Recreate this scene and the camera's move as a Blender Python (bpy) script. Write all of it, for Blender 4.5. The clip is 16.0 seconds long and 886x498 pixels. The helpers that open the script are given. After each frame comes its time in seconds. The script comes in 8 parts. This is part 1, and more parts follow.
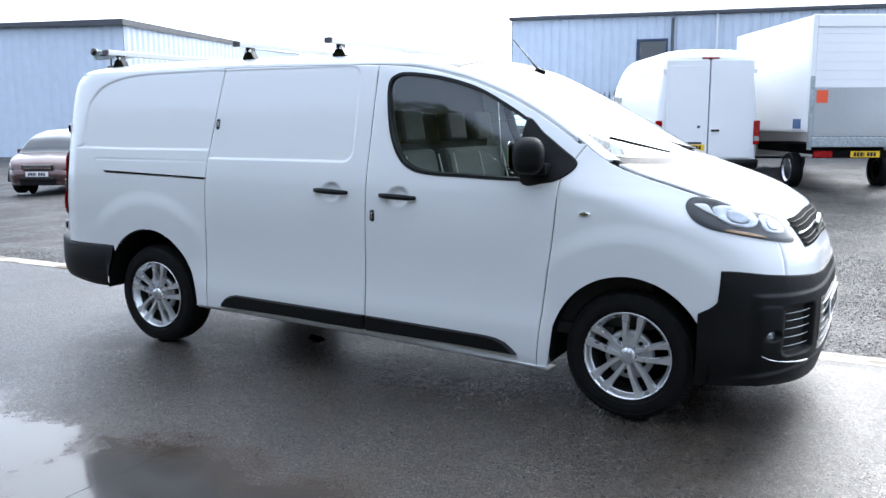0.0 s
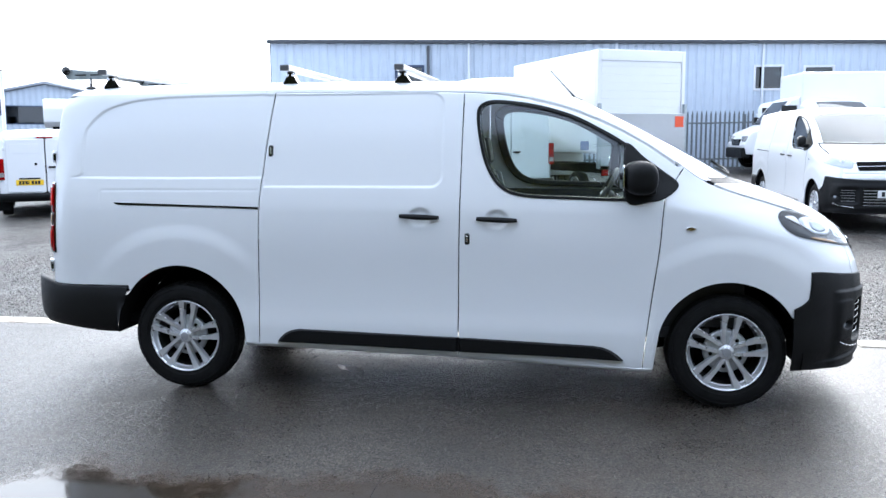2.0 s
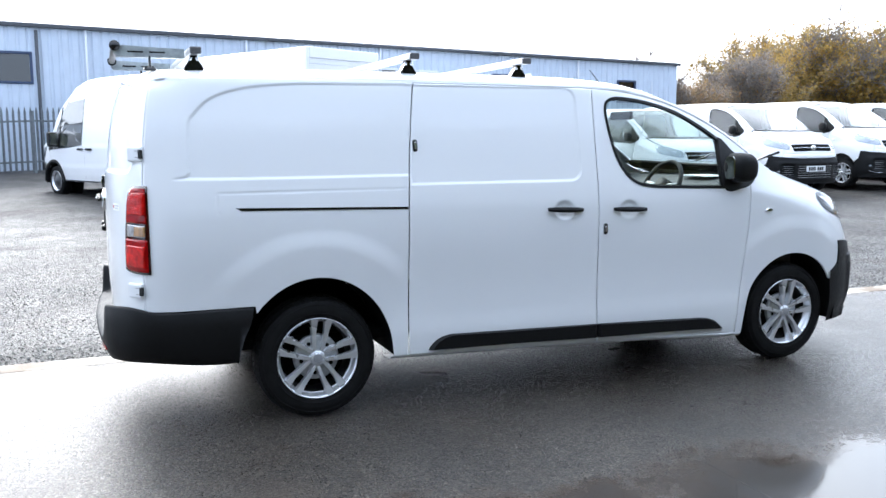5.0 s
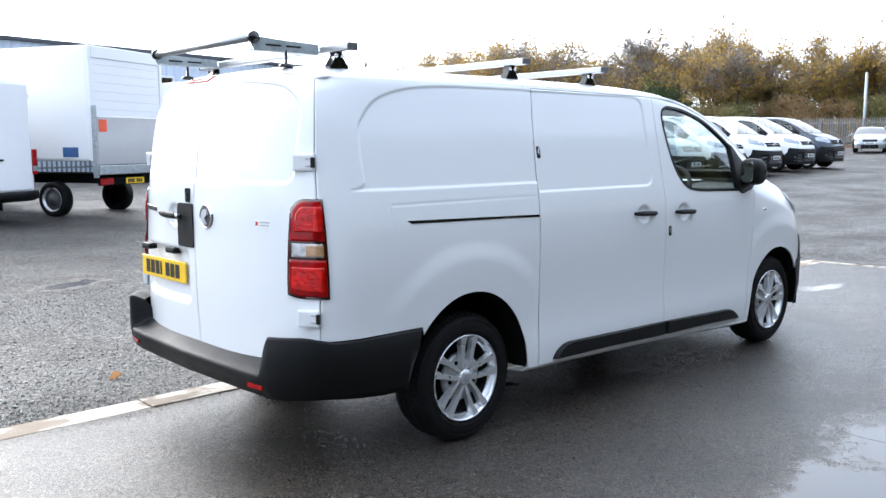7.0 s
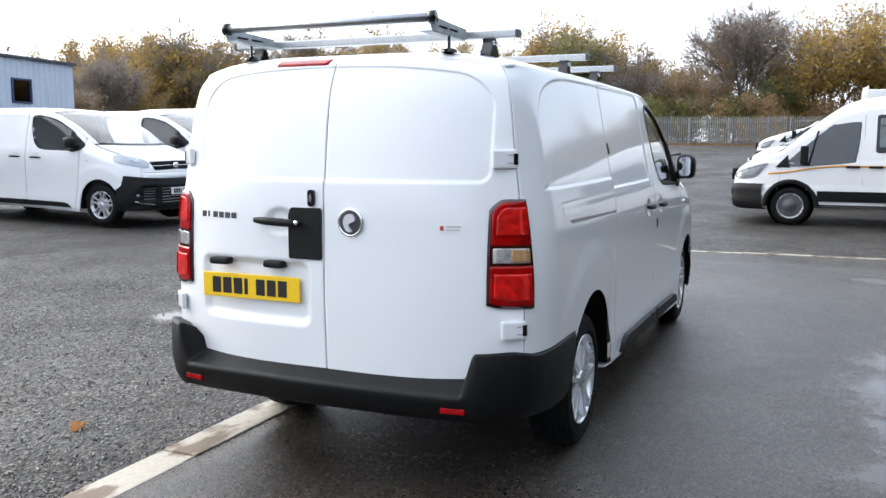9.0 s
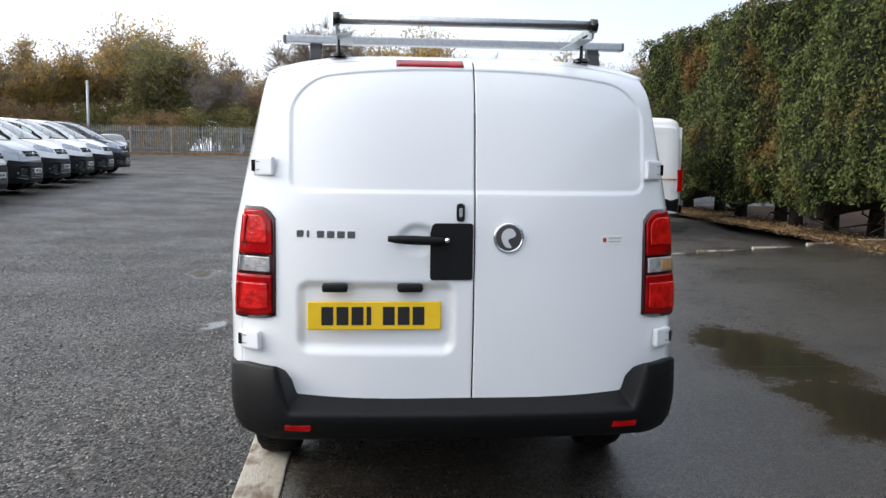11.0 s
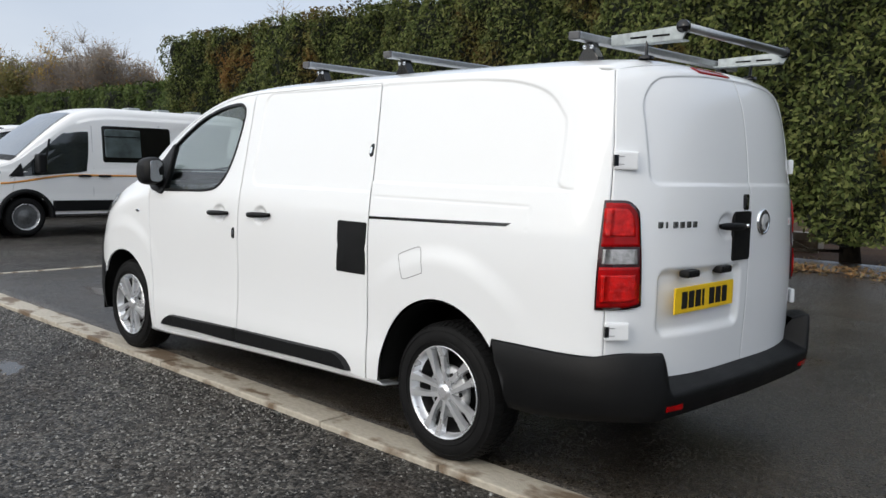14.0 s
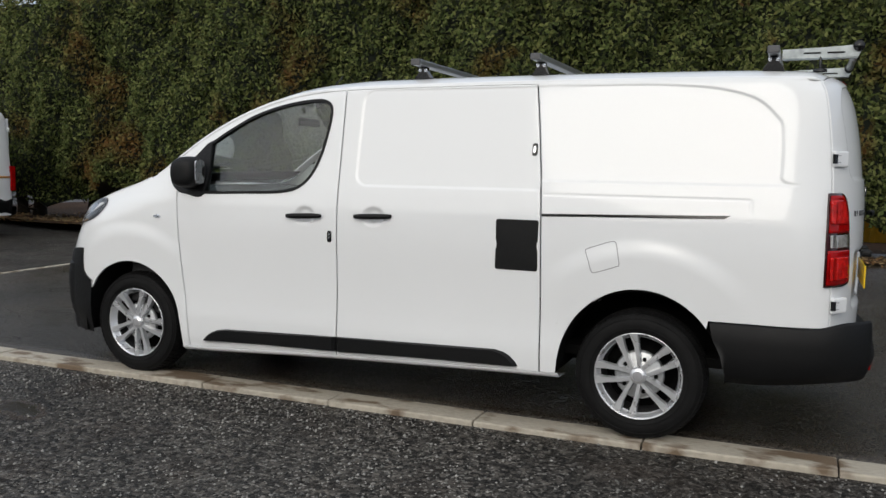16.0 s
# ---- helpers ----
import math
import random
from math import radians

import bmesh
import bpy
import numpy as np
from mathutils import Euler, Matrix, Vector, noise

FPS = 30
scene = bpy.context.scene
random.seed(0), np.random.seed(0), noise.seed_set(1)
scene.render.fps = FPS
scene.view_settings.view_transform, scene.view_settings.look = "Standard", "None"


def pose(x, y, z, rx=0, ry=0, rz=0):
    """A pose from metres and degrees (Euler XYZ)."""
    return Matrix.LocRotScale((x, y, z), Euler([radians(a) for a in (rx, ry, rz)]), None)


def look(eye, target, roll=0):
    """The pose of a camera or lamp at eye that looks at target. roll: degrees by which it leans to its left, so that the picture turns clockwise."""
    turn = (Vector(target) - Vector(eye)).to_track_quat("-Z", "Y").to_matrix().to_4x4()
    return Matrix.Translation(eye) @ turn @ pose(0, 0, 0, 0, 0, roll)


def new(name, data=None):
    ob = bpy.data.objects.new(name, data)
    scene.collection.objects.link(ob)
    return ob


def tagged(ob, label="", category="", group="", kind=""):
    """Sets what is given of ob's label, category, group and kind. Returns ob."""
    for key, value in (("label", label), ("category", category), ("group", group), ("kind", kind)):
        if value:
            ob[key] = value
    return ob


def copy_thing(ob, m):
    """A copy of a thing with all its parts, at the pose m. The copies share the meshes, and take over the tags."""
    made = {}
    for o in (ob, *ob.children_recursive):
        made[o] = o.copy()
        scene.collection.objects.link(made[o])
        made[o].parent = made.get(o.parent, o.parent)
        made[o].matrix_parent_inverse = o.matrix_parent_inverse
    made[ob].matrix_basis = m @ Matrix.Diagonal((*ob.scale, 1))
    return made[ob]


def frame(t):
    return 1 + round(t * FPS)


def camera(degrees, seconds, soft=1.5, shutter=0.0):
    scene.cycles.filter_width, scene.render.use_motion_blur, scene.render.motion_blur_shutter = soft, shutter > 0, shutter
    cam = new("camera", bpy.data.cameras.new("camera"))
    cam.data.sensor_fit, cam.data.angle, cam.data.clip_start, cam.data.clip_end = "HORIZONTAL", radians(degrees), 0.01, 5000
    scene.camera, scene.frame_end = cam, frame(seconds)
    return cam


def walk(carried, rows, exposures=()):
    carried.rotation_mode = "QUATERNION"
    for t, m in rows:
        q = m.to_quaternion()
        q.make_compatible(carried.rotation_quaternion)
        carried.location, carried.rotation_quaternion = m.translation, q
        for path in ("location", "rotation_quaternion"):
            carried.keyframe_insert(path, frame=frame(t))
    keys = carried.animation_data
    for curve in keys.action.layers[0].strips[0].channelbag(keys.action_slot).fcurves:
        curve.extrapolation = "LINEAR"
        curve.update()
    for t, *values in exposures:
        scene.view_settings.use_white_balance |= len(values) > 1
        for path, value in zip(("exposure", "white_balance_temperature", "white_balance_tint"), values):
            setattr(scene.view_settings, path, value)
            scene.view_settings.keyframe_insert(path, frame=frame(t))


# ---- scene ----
cam = camera(54.9, 16.0)
PATH = [
    (0, (2.806, -5.008, 1.517), (1.866, -3.269, 1.216), -0.1),
    (0.5, (2.358, -5.266, 1.516), (1.538, -3.466, 1.216), -0.3),
    (1, (1.829, -5.486, 1.539), (1.167, -3.623, 1.236), -0.3),
    (1.5, (1.327, -5.719, 1.545), (0.834, -3.799, 1.28), -0.2),
    (2, (0.758, -5.852, 1.547), (0.459, -3.891, 1.294), -0.3),
    (2.5, (0.225, -5.981, 1.546), (0.121, -3.999, 1.295), -0.3),
    (3, (-0.393, -6.004, 1.522), (-0.321, -4.021, 1.269), -0.4),
    (3.5, (-0.984, -5.995, 1.524), (-0.763, -4.023, 1.27), -0.4),
    (4, (-1.576, -5.875, 1.526), (-1.199, -3.928, 1.265), -0.4),
    (4.2, (-1.8, -5.789, 1.553), (-1.356, -3.856, 1.292), -0.4),
    (6.3, (-3.997, -4.548, 1.507), (-2.836, -2.939, 1.255), -0.1),
    (6.5, (-4.172, -4.391, 1.532), (-2.96, -2.819, 1.284), -0.2),
    (7, (-4.639, -3.985, 1.529), (-3.293, -2.525, 1.287), -0.2),
    (7.5, (-4.945, -3.509, 1.527), (-3.48, -2.169, 1.281), -0.2),
    (8, (-5.281, -2.994, 1.516), (-3.669, -1.835, 1.273), -0.2),
    (8.5, (-5.521, -2.509, 1.513), (-3.813, -1.499, 1.265), -0.1),
    (9, (-5.773, -1.94, 1.526), (-3.955, -1.145, 1.275), 0.1),
    (9.5, (-5.943, -1.395, 1.534), (-4.046, -0.813, 1.284), 0.4),
    (10, (-6.013, -0.776, 1.539), (-4.057, -0.437, 1.298), 0.8),
    (10.2, (-6.045, -0.538, 1.543), (-4.073, -0.302, 1.31), 0.7),
    (12.3, (-5.545, 1.882, 1.43), (-3.717, 1.098, 1.219), 1.7),
    (12.5, (-5.46, 2.114, 1.439), (-3.667, 1.252, 1.232), 1.7),
    (13, (-5.159, 2.707, 1.429), (-3.483, 1.634, 1.229), 1.6),
    (13.5, (-4.861, 3.278, 1.421), (-3.304, 2.037, 1.226), 1.5),
    (14, (-4.435, 3.767, 1.414), (-3.039, 2.349, 1.221), 1.4),
    (14.5, (-3.994, 4.213, 1.403), (-2.719, 2.684, 1.209), 1.2),
    (15, (-3.485, 4.617, 1.386), (-2.38, 2.961, 1.193), 1.1),
    (15.5, (-2.959, 4.959, 1.382), (-2.008, 3.211, 1.188), 1.0),
    (16, (-2.366, 5.255, 1.392), (-1.598, 3.419, 1.199), 0.9),
]
EXPOSURES = [(0.0, 1.16, 5950, 10), (2.5, 1.43, 5950, 10), (6.5, 1.37, 6050, 10), (7.5, 1.06, 6150, 10), (9.0, 0.83, 6350, 11), (10.2, 0.56, 6450, 11), (12.5, 0.26, 6450, 10), (13.5, 0.01, 6550, 9.5), (14.5, -0.33, 6600, 9.5), (16.0, -0.53, 6650, 9.5)]
walk(cam, [(t, look(eye, target, roll)) for t, eye, target, roll in PATH], EXPOSURES)

# ---- world and sun ----
SUN_DIR = Vector((0.03, 0.86, 0.47)).normalized()      # towards the sun
world = bpy.data.worlds.new("overcast")
scene.world = world
world.use_nodes = True
wn = world.node_tree
wn.nodes.clear()
w_out = wn.nodes.new("ShaderNodeOutputWorld")
w_bg = wn.nodes.new("ShaderNodeBackground")
w_sky = wn.nodes.new("ShaderNodeTexSky")
w_sky.sky_type, w_sky.sun_disc = "NISHITA", False
w_sky.sun_elevation = math.asin(SUN_DIR.z)
w_sky.sun_rotation = math.atan2(SUN_DIR.x, SUN_DIR.y)
w_sky.air_density, w_sky.dust_density, w_sky.ozone_density = 1.0, 3.0, 1.0
w_bg.inputs["Strength"].default_value = 0.13
# a thin, nearly even cloud layer over the sky
w_mix = wn.nodes.new("ShaderNodeMix")
w_mix.data_type = "RGBA"
w_mix.inputs[0].default_value = 0.82
w_noise = wn.nodes.new("ShaderNodeTexNoise")
w_noise.inputs["Scale"].default_value = 1.6
w_noise.inputs["Detail"].default_value = 6
w_ramp = wn.nodes.new("ShaderNodeValToRGB")
w_ramp.color_ramp.elements[0].position, w_ramp.color_ramp.elements[0].color = 0.30, (4.9, 5.7, 7.0, 1)
w_ramp.color_ramp.elements[1].position, w_ramp.color_ramp.elements[1].color = 0.72, (7.2, 7.7, 8.5, 1)
w_co = wn.nodes.new("ShaderNodeTexCoord")
w_map = wn.nodes.new("ShaderNodeMapping")
w_map.inputs["Scale"].default_value = (1, 1, 2.5)
wn.links.new(w_co.outputs["Generated"], w_map.inputs["Vector"])
wn.links.new(w_map.outputs[0], w_noise.inputs["Vector"])
wn.links.new(w_noise.outputs["Fac"], w_ramp.inputs["Fac"])
w_dot = wn.nodes.new("ShaderNodeVectorMath")
w_dot.operation = "DOT_PRODUCT"
w_dot.inputs[1].default_value = SUN_DIR
wn.links.new(w_co.outputs["Generated"], w_dot.inputs[0])
w_glow = wn.nodes.new("ShaderNodeMapRange")
w_glow.interpolation_type = "SMOOTHSTEP"
w_glow.inputs["From Min"].default_value, w_glow.inputs["From Max"].default_value = -0.25, 1.0
w_glow.inputs["To Min"].default_value, w_glow.inputs["To Max"].default_value = 0.94, 2.35
wn.links.new(w_dot.outputs["Value"], w_glow.inputs["Value"])
w_scale = wn.nodes.new("ShaderNodeVectorMath")
w_scale.operation = "SCALE"
# cooler cloud away from the sun, warmer towards it
w_warm = wn.nodes.new("ShaderNodeMapRange")
w_warm.inputs["From Min"].default_value, w_warm.inputs["From Max"].default_value = -0.4, 0.9
wn.links.new(w_dot.outputs["Value"], w_warm.inputs["Value"])
w_tint = wn.nodes.new("ShaderNodeMix")
w_tint.data_type = "RGBA"
w_tint.inputs[6].default_value, w_tint.inputs[7].default_value = (0.95, 0.99, 1.05, 1), (1.10, 1.02, 0.90, 1)
wn.links.new(w_warm.outputs[0], w_tint.inputs[0])
w_cloud = wn.nodes.new("ShaderNodeVectorMath")
w_cloud.operation = "MULTIPLY"
wn.links.new(w_ramp.outputs["Color"], w_cloud.inputs[0])
wn.links.new(w_tint.outputs[2], w_cloud.inputs[1])
wn.links.new(w_cloud.outputs[0], w_scale.inputs[0])
wn.links.new(w_glow.outputs[0], w_scale.inputs["Scale"])
wn.links.new(w_sky.outputs["Color"], w_mix.inputs[6])
wn.links.new(w_scale.outputs[0], w_mix.inputs[7])
wn.links.new(w_mix.outputs[2], w_bg.inputs["Color"])
wn.links.new(w_bg.outputs[0], w_out.inputs["Surface"])

sun_data = bpy.data.lights.new("sun", "SUN")
sun_data.energy, sun_data.angle, sun_data.color = 1.2, radians(30), (1.0, 0.96, 0.90)
sun = new("sun", sun_data)
sun.matrix_world = look(SUN_DIR * 50, (0, 0, 0))


# ---- materials ----
def material(name, colour, rough=0.5, metal=0.0, coat=0.0, grain=0.0, grain_scale=30.0, bump=0.0, bump_scale=60.0,
             rough_var=0.0, spec=0.5, stains=0.0, stain_scale=2.0, stain_colour=None, island=0.0, stretch=None, stain_from=(0.48, 0.72)):
    """A surface with colour grain at two scales, a fine bump and uneven gloss."""
    m = bpy.data.materials.new(name)
    m.use_nodes = True
    nt = m.node_tree
    bs = nt.nodes["Principled BSDF"]
    bs.inputs["Base Color"].default_value = (*colour, 1)
    bs.inputs["Roughness"].default_value = rough
    bs.inputs["Metallic"].default_value = metal
    bs.inputs["Specular IOR Level"].default_value = spec
    if coat:
        bs.inputs["Coat Weight"].default_value = coat
        bs.inputs["Coat Roughness"].default_value = 0.04
    co = nt.nodes.new("ShaderNodeTexCoord")
    last = None
    place_out = co.outputs["Object"]
    if stretch:
        gp_ = nt.nodes.new("ShaderNodeNewGeometry")
        mp_ = nt.nodes.new("ShaderNodeMapping")
        mp_.inputs["Scale"].default_value = stretch
        nt.links.new(gp_.outputs["Position"], mp_.inputs["Vector"])
        place_out = mp_.outputs[0]

    def noise_node(scale, detail=5.0):
        n = nt.nodes.new("ShaderNodeTexNoise")
        n.inputs["Scale"].default_value, n.inputs["Detail"].default_value = scale, detail
        nt.links.new(place_out, n.inputs["Vector"])
        return n

    def mix_in(fac, colour_b, first):
        x = nt.nodes.new("ShaderNodeMix")
        x.data_type = "RGBA"
        nt.links.new(fac, x.inputs[0])
        if first is None:
            x.inputs[6].default_value = (*colour, 1)
        else:
            nt.links.new(first, x.inputs[6])
        x.inputs[7].default_value = (*colour_b, 1)
        return x.outputs[2]

    if grain:
        n = noise_node(grain_scale)
        r = nt.nodes.new("ShaderNodeMapRange")
        r.inputs["From Min"].default_value, r.inputs["From Max"].default_value = 0.35, 0.7
        r.inputs["To Max"].default_value = 1.0
        nt.links.new(n.outputs["Fac"], r.inputs["Value"])
        last = mix_in(r.outputs[0], tuple(max(0, c * (1 - grain)) for c in colour), last)
    if stains:
        n = noise_node(stain_scale, 8.0)
        r = nt.nodes.new("ShaderNodeMapRange")
        r.inputs["From Min"].default_value, r.inputs["From Max"].default_value = stain_from
        r.inputs["To Max"].default_value = stains
        nt.links.new(n.outputs["Fac"], r.inputs["Value"])
        last = mix_in(r.outputs[0], stain_colour or tuple(c * 0.5 for c in colour), last)
    if island:
        g = nt.nodes.new("ShaderNodeNewGeometry")
        hs = nt.nodes.new("ShaderNodeHueSaturation")
        r = nt.nodes.new("ShaderNodeMapRange")
        r.inputs["To Min"].default_value, r.inputs["To Max"].default_value = 1 - island, 1 + island
        nt.links.new(g.outputs["Random Per Island"], r.inputs["Value"])
        nt.links.new(r.outputs[0], hs.inputs["Value"])
        if last is None:
            hs.inputs["Color"].default_value = (*colour, 1)
        else:
            nt.links.new(last, hs.inputs["Color"])
        last = hs.outputs["Color"]
    if last is not None:
        nt.links.new(last, bs.inputs["Base Color"])
    if rough_var:
        n = noise_node(7.0)
        r = nt.nodes.new("ShaderNodeMapRange")
        r.inputs["To Min"].default_value, r.inputs["To Max"].default_value = max(0.02, rough - rough_var), rough + rough_var
        nt.links.new(n.outputs["Fac"], r.inputs["Value"])
        nt.links.new(r.outputs[0], bs.inputs["Roughness"])
    if bump:
        n = noise_node(bump_scale)
        b = nt.nodes.new("ShaderNodeBump")
        b.inputs["Strength"].default_value, b.inputs["Distance"].default_value = bump, 0.01
        nt.links.new(n.outputs["Fac"], b.inputs["Height"])
        nt.links.new(b.outputs[0], bs.inputs["Normal"])
    return m


def glass_material(name, tint, gloss=0.02, ior=1.55):
    """Thin glass: tinted see-through with a mirror coat by Fresnel."""
    m = bpy.data.materials.new(name)
    m.use_nodes = True
    nt = m.node_tree
    nt.nodes.clear()
    o = nt.nodes.new("ShaderNodeOutputMaterial")
    mix = nt.nodes.new("ShaderNodeMixShader")
    tr = nt.nodes.new("ShaderNodeBsdfTransparent")
    gl = nt.nodes.new("ShaderNodeBsdfGlossy")
    lw = nt.nodes.new("ShaderNodeLayerWeight")
    lw.inputs["Blend"].default_value = 0.5
    f0 = 2 * ((ior - 1) / (ior + 1)) ** 2
    pw = nt.nodes.new("ShaderNodeMath")
    pw.operation = "POWER"
    nt.links.new(lw.outputs["Facing"], pw.inputs[0])
    pw.inputs[1].default_value = 4.0
    fr = nt.nodes.new("ShaderNodeMath")
    fr.operation = "MULTIPLY_ADD"
    nt.links.new(pw.outputs[0], fr.inputs[0])
    fr.inputs[1].default_value, fr.inputs[2].default_value = 1 - f0, f0
    tr.inputs["Color"].default_value = (*tint, 1)
    gl.inputs["Roughness"].default_value = gloss
    nt.links.new(fr.outputs[0], mix.inputs[0])
    nt.links.new(tr.outputs[0], mix.inputs[1])
    nt.links.new(gl.outputs[0], mix.inputs[2])
    nt.links.new(mix.outputs[0], o.inputs["Surface"])
    return m


WHITE = material("white_paint", (0.77, 0.78, 0.79), 0.38, coat=0.95, spec=0.2, stains=0.06, stain_scale=0.9, stain_colour=(0.66, 0.67, 0.68), rough_var=0.05)
WHITE2 = material("white_van_paint", (0.78, 0.78, 0.78), 0.35, coat=0.4, stains=0.12, stain_scale=1.2, stain_colour=(0.6, 0.59, 0.57))
BLUE = material("blue_car_paint", (0.03, 0.10, 0.26), 0.25, coat=0.6)
SILVER = material("silver_car_paint", (0.36, 0.38, 0.40), 0.3, 0.5, coat=0.5)
NAVY = material("dark_blue_car_paint", (0.03, 0.04, 0.06), 0.25, 0.3, coat=0.6)
BROWN = material("brown_car_paint", (0.09, 0.05, 0.045), 0.25, 0.4, coat=0.6)
BLACK_PLASTIC = material("black_plastic", (0.0050, 0.0052, 0.0057), 0.50, bump=0.2, bump_scale=400, grain=0.3, grain_scale=60, rough_var=0.12, spec=0.22)
GLOSS_BLACK = material("gloss_black", (0.005, 0.005, 0.0055), 0.12)
RUBBER = material("tyre_rubber", (0.0080, 0.0080, 0.0083), 0.68, spec=0.17, bump=0.2, bump_scale=150, grain=0.4, grain_scale=14)
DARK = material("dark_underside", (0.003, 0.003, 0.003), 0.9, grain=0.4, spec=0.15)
ALLOY = material("wheel_alloy", (0.74, 0.75, 0.77), 0.28, 0.70, rough_var=0.06)
BARREL = material("shadowed_rim_barrel", (0.05, 0.05, 0.052), 0.5, 0.4, grain=0.3)
STEEL = material("painted_steel_wheel", (0.105, 0.107, 0.110), 0.5, 0.3, grain=0.4)
DISC = material("brake_disc_metal", (0.50, 0.51, 0.52), 0.4, 0.7, grain=0.3, grain_scale=40)
CHROME = material("chrome", (0.75, 0.76, 0.78), 0.12, 1.0)
ALU = material("brushed_aluminium", (0.46, 0.47, 0.48), 0.33, 0.9, grain=0.2, grain_scale=80, rough_var=0.08)
GALV = material("galvanised_steel", (0.42, 0.46, 0.47), 0.5, 0.6, grain=0.35, grain_scale=25)
GLASS = glass_material("window_glass", (0.80, 0.88, 0.86), ior=1.52)
SCREEN_GLASS = glass_material("windscreen_glass", (0.84, 0.90, 0.89), ior=1.7)
LENS = glass_material("clear_lens", (0.92, 0.93, 0.94), ior=1.28)
LAMP_GREY = material("lamp_housing", (0.016, 0.016, 0.017), 0.3, grain=0.4, grain_scale=20)
LAMP_WHITE = material("lamp_reflector", (0.62, 0.64, 0.67), 0.16, 0.75, grain=0.45, grain_scale=22)
LENS_PALE = material("lamp_projector", (0.45, 0.48, 0.52), 0.12, 0.4, coat=1.0, grain=0.4, grain_scale=45)
RED_LENS = material("red_lens", (0.36, 0.002, 0.003), 0.12, coat=0.12, grain=0.5, grain_scale=13, spec=0.18)
RED_BRIGHT = material("red_reflector_facets", (0.66, 0.008, 0.006), 0.14, coat=0.12, bump=0.5, bump_scale=46, grain=0.55, grain_scale=26, spec=0.3)
DARK_RED = material("dark_red_lens", (0.030, 0.0015, 0.002), 0.10, coat=0.4)
CLEAR_WHITE = material("clear_reflector", (0.50, 0.49, 0.48), 0.10, 0.35, coat=1.0, grain=0.45, grain_scale=38, bump=0.25, bump_scale=60)
ORANGE = material("amber_reflector", (0.42, 0.24, 0.11), 0.2, coat=0.8, grain=0.3)
YELLOW = material("yellow_plate", (0.88, 0.56, 0.015), 0.35, grain=0.06, grain_scale=30)
PLATE_WHITE = material("white_plate", (0.75, 0.75, 0.74), 0.4)
INK = material("black_ink", (0.006, 0.006, 0.006), 0.5)
GREY_INK = material("grey_ink", (0.28, 0.28, 0.29), 0.5)
SEAT = material("grey_seat_fabric", (0.095, 0.10, 0.098), 0.9, bump=0.3, bump_scale=300, grain=0.35, grain_scale=90)
GREY_CAP = material("grey_end_cap", (0.10, 0.10, 0.105), 0.5, grain=0.3)
NAME_METAL = material("dark_chrome", (0.16, 0.165, 0.17), 0.22, 0.7)
PALE_INK = material("pale_grey_ink", (0.48, 0.48, 0.49), 0.5)
RED_INK = material("red_ink", (0.45, 0.03, 0.03), 0.5)
EMBLEM = material("dark_emblem_ground", (0.05, 0.05, 0.052), 0.3)
EMBLEM_LIGHT = material("silver_emblem", (0.66, 0.67, 0.69), 0.25, 0.3)
SEAT_LIGHT = material("light_seat_piping", (0.45, 0.45, 0.43), 0.8)
TRIM = material("dark_cab_trim", (0.022, 0.022, 0.024), 0.7, bump=0.15, bump_scale=300, grain=0.25)
PAPER = material("white_paper", (0.78, 0.78, 0.76), 0.8)


# ---- helpers for shapes ----
def spline(xs, ys):
    """A smooth curve through the points, as a function of arrays."""
    xs, ys = np.array(xs, float), np.array(ys, float)
    d = np.diff(ys) / np.diff(xs)
    m = np.zeros(len(xs))
    m[0], m[-1] = d[0], d[-1]
    for i in range(1, len(xs) - 1):
        m[i] = 0 if d[i - 1] * d[i] <= 0 else 2 * d[i - 1] * d[i] / (d[i - 1] + d[i])

    def f(x):
        x = np.clip(np.asarray(x, float), xs[0], xs[-1])
        k = np.clip(np.searchsorted(xs, x) - 1, 0, len(xs) - 2)
        h = xs[k + 1] - xs[k]
        t = (x - xs[k]) / h
        return (2 * t**3 - 3 * t**2 + 1) * ys[k] + (t**3 - 2 * t**2 + t) * h * m[k] + (3 * t**2 - 2 * t**3) * ys[k + 1] + (t**3 - t**2) * h * m[k + 1]
    return f


def link_mesh(name, verts, faces, mat, parent=None, label="", smooth=True):
    me = bpy.data.meshes.new(name)
    me.from_pydata([tuple(map(float, v)) for v in verts], [], faces)
    me.materials.append(mat)
    if smooth:
        me.polygons.foreach_set("use_smooth", [True] * len(me.polygons))
    me.update()
    ob = new(name, me)
    ob.parent = parent
    return tagged(ob, label=label)


def part(name, bm, mat, parent=None, label="", smooth=False):
    """Links a bmesh as one mesh object under a thing or a part."""
    me = bpy.data.meshes.new(name)
    bm.to_mesh(me)
    bm.free()
    me.materials.append(mat)
    if smooth:
        me.polygons.foreach_set("use_smooth", [True] * len(me.polygons))
    ob = new(name, me)
    ob.parent = parent
    return tagged(ob, label=label)


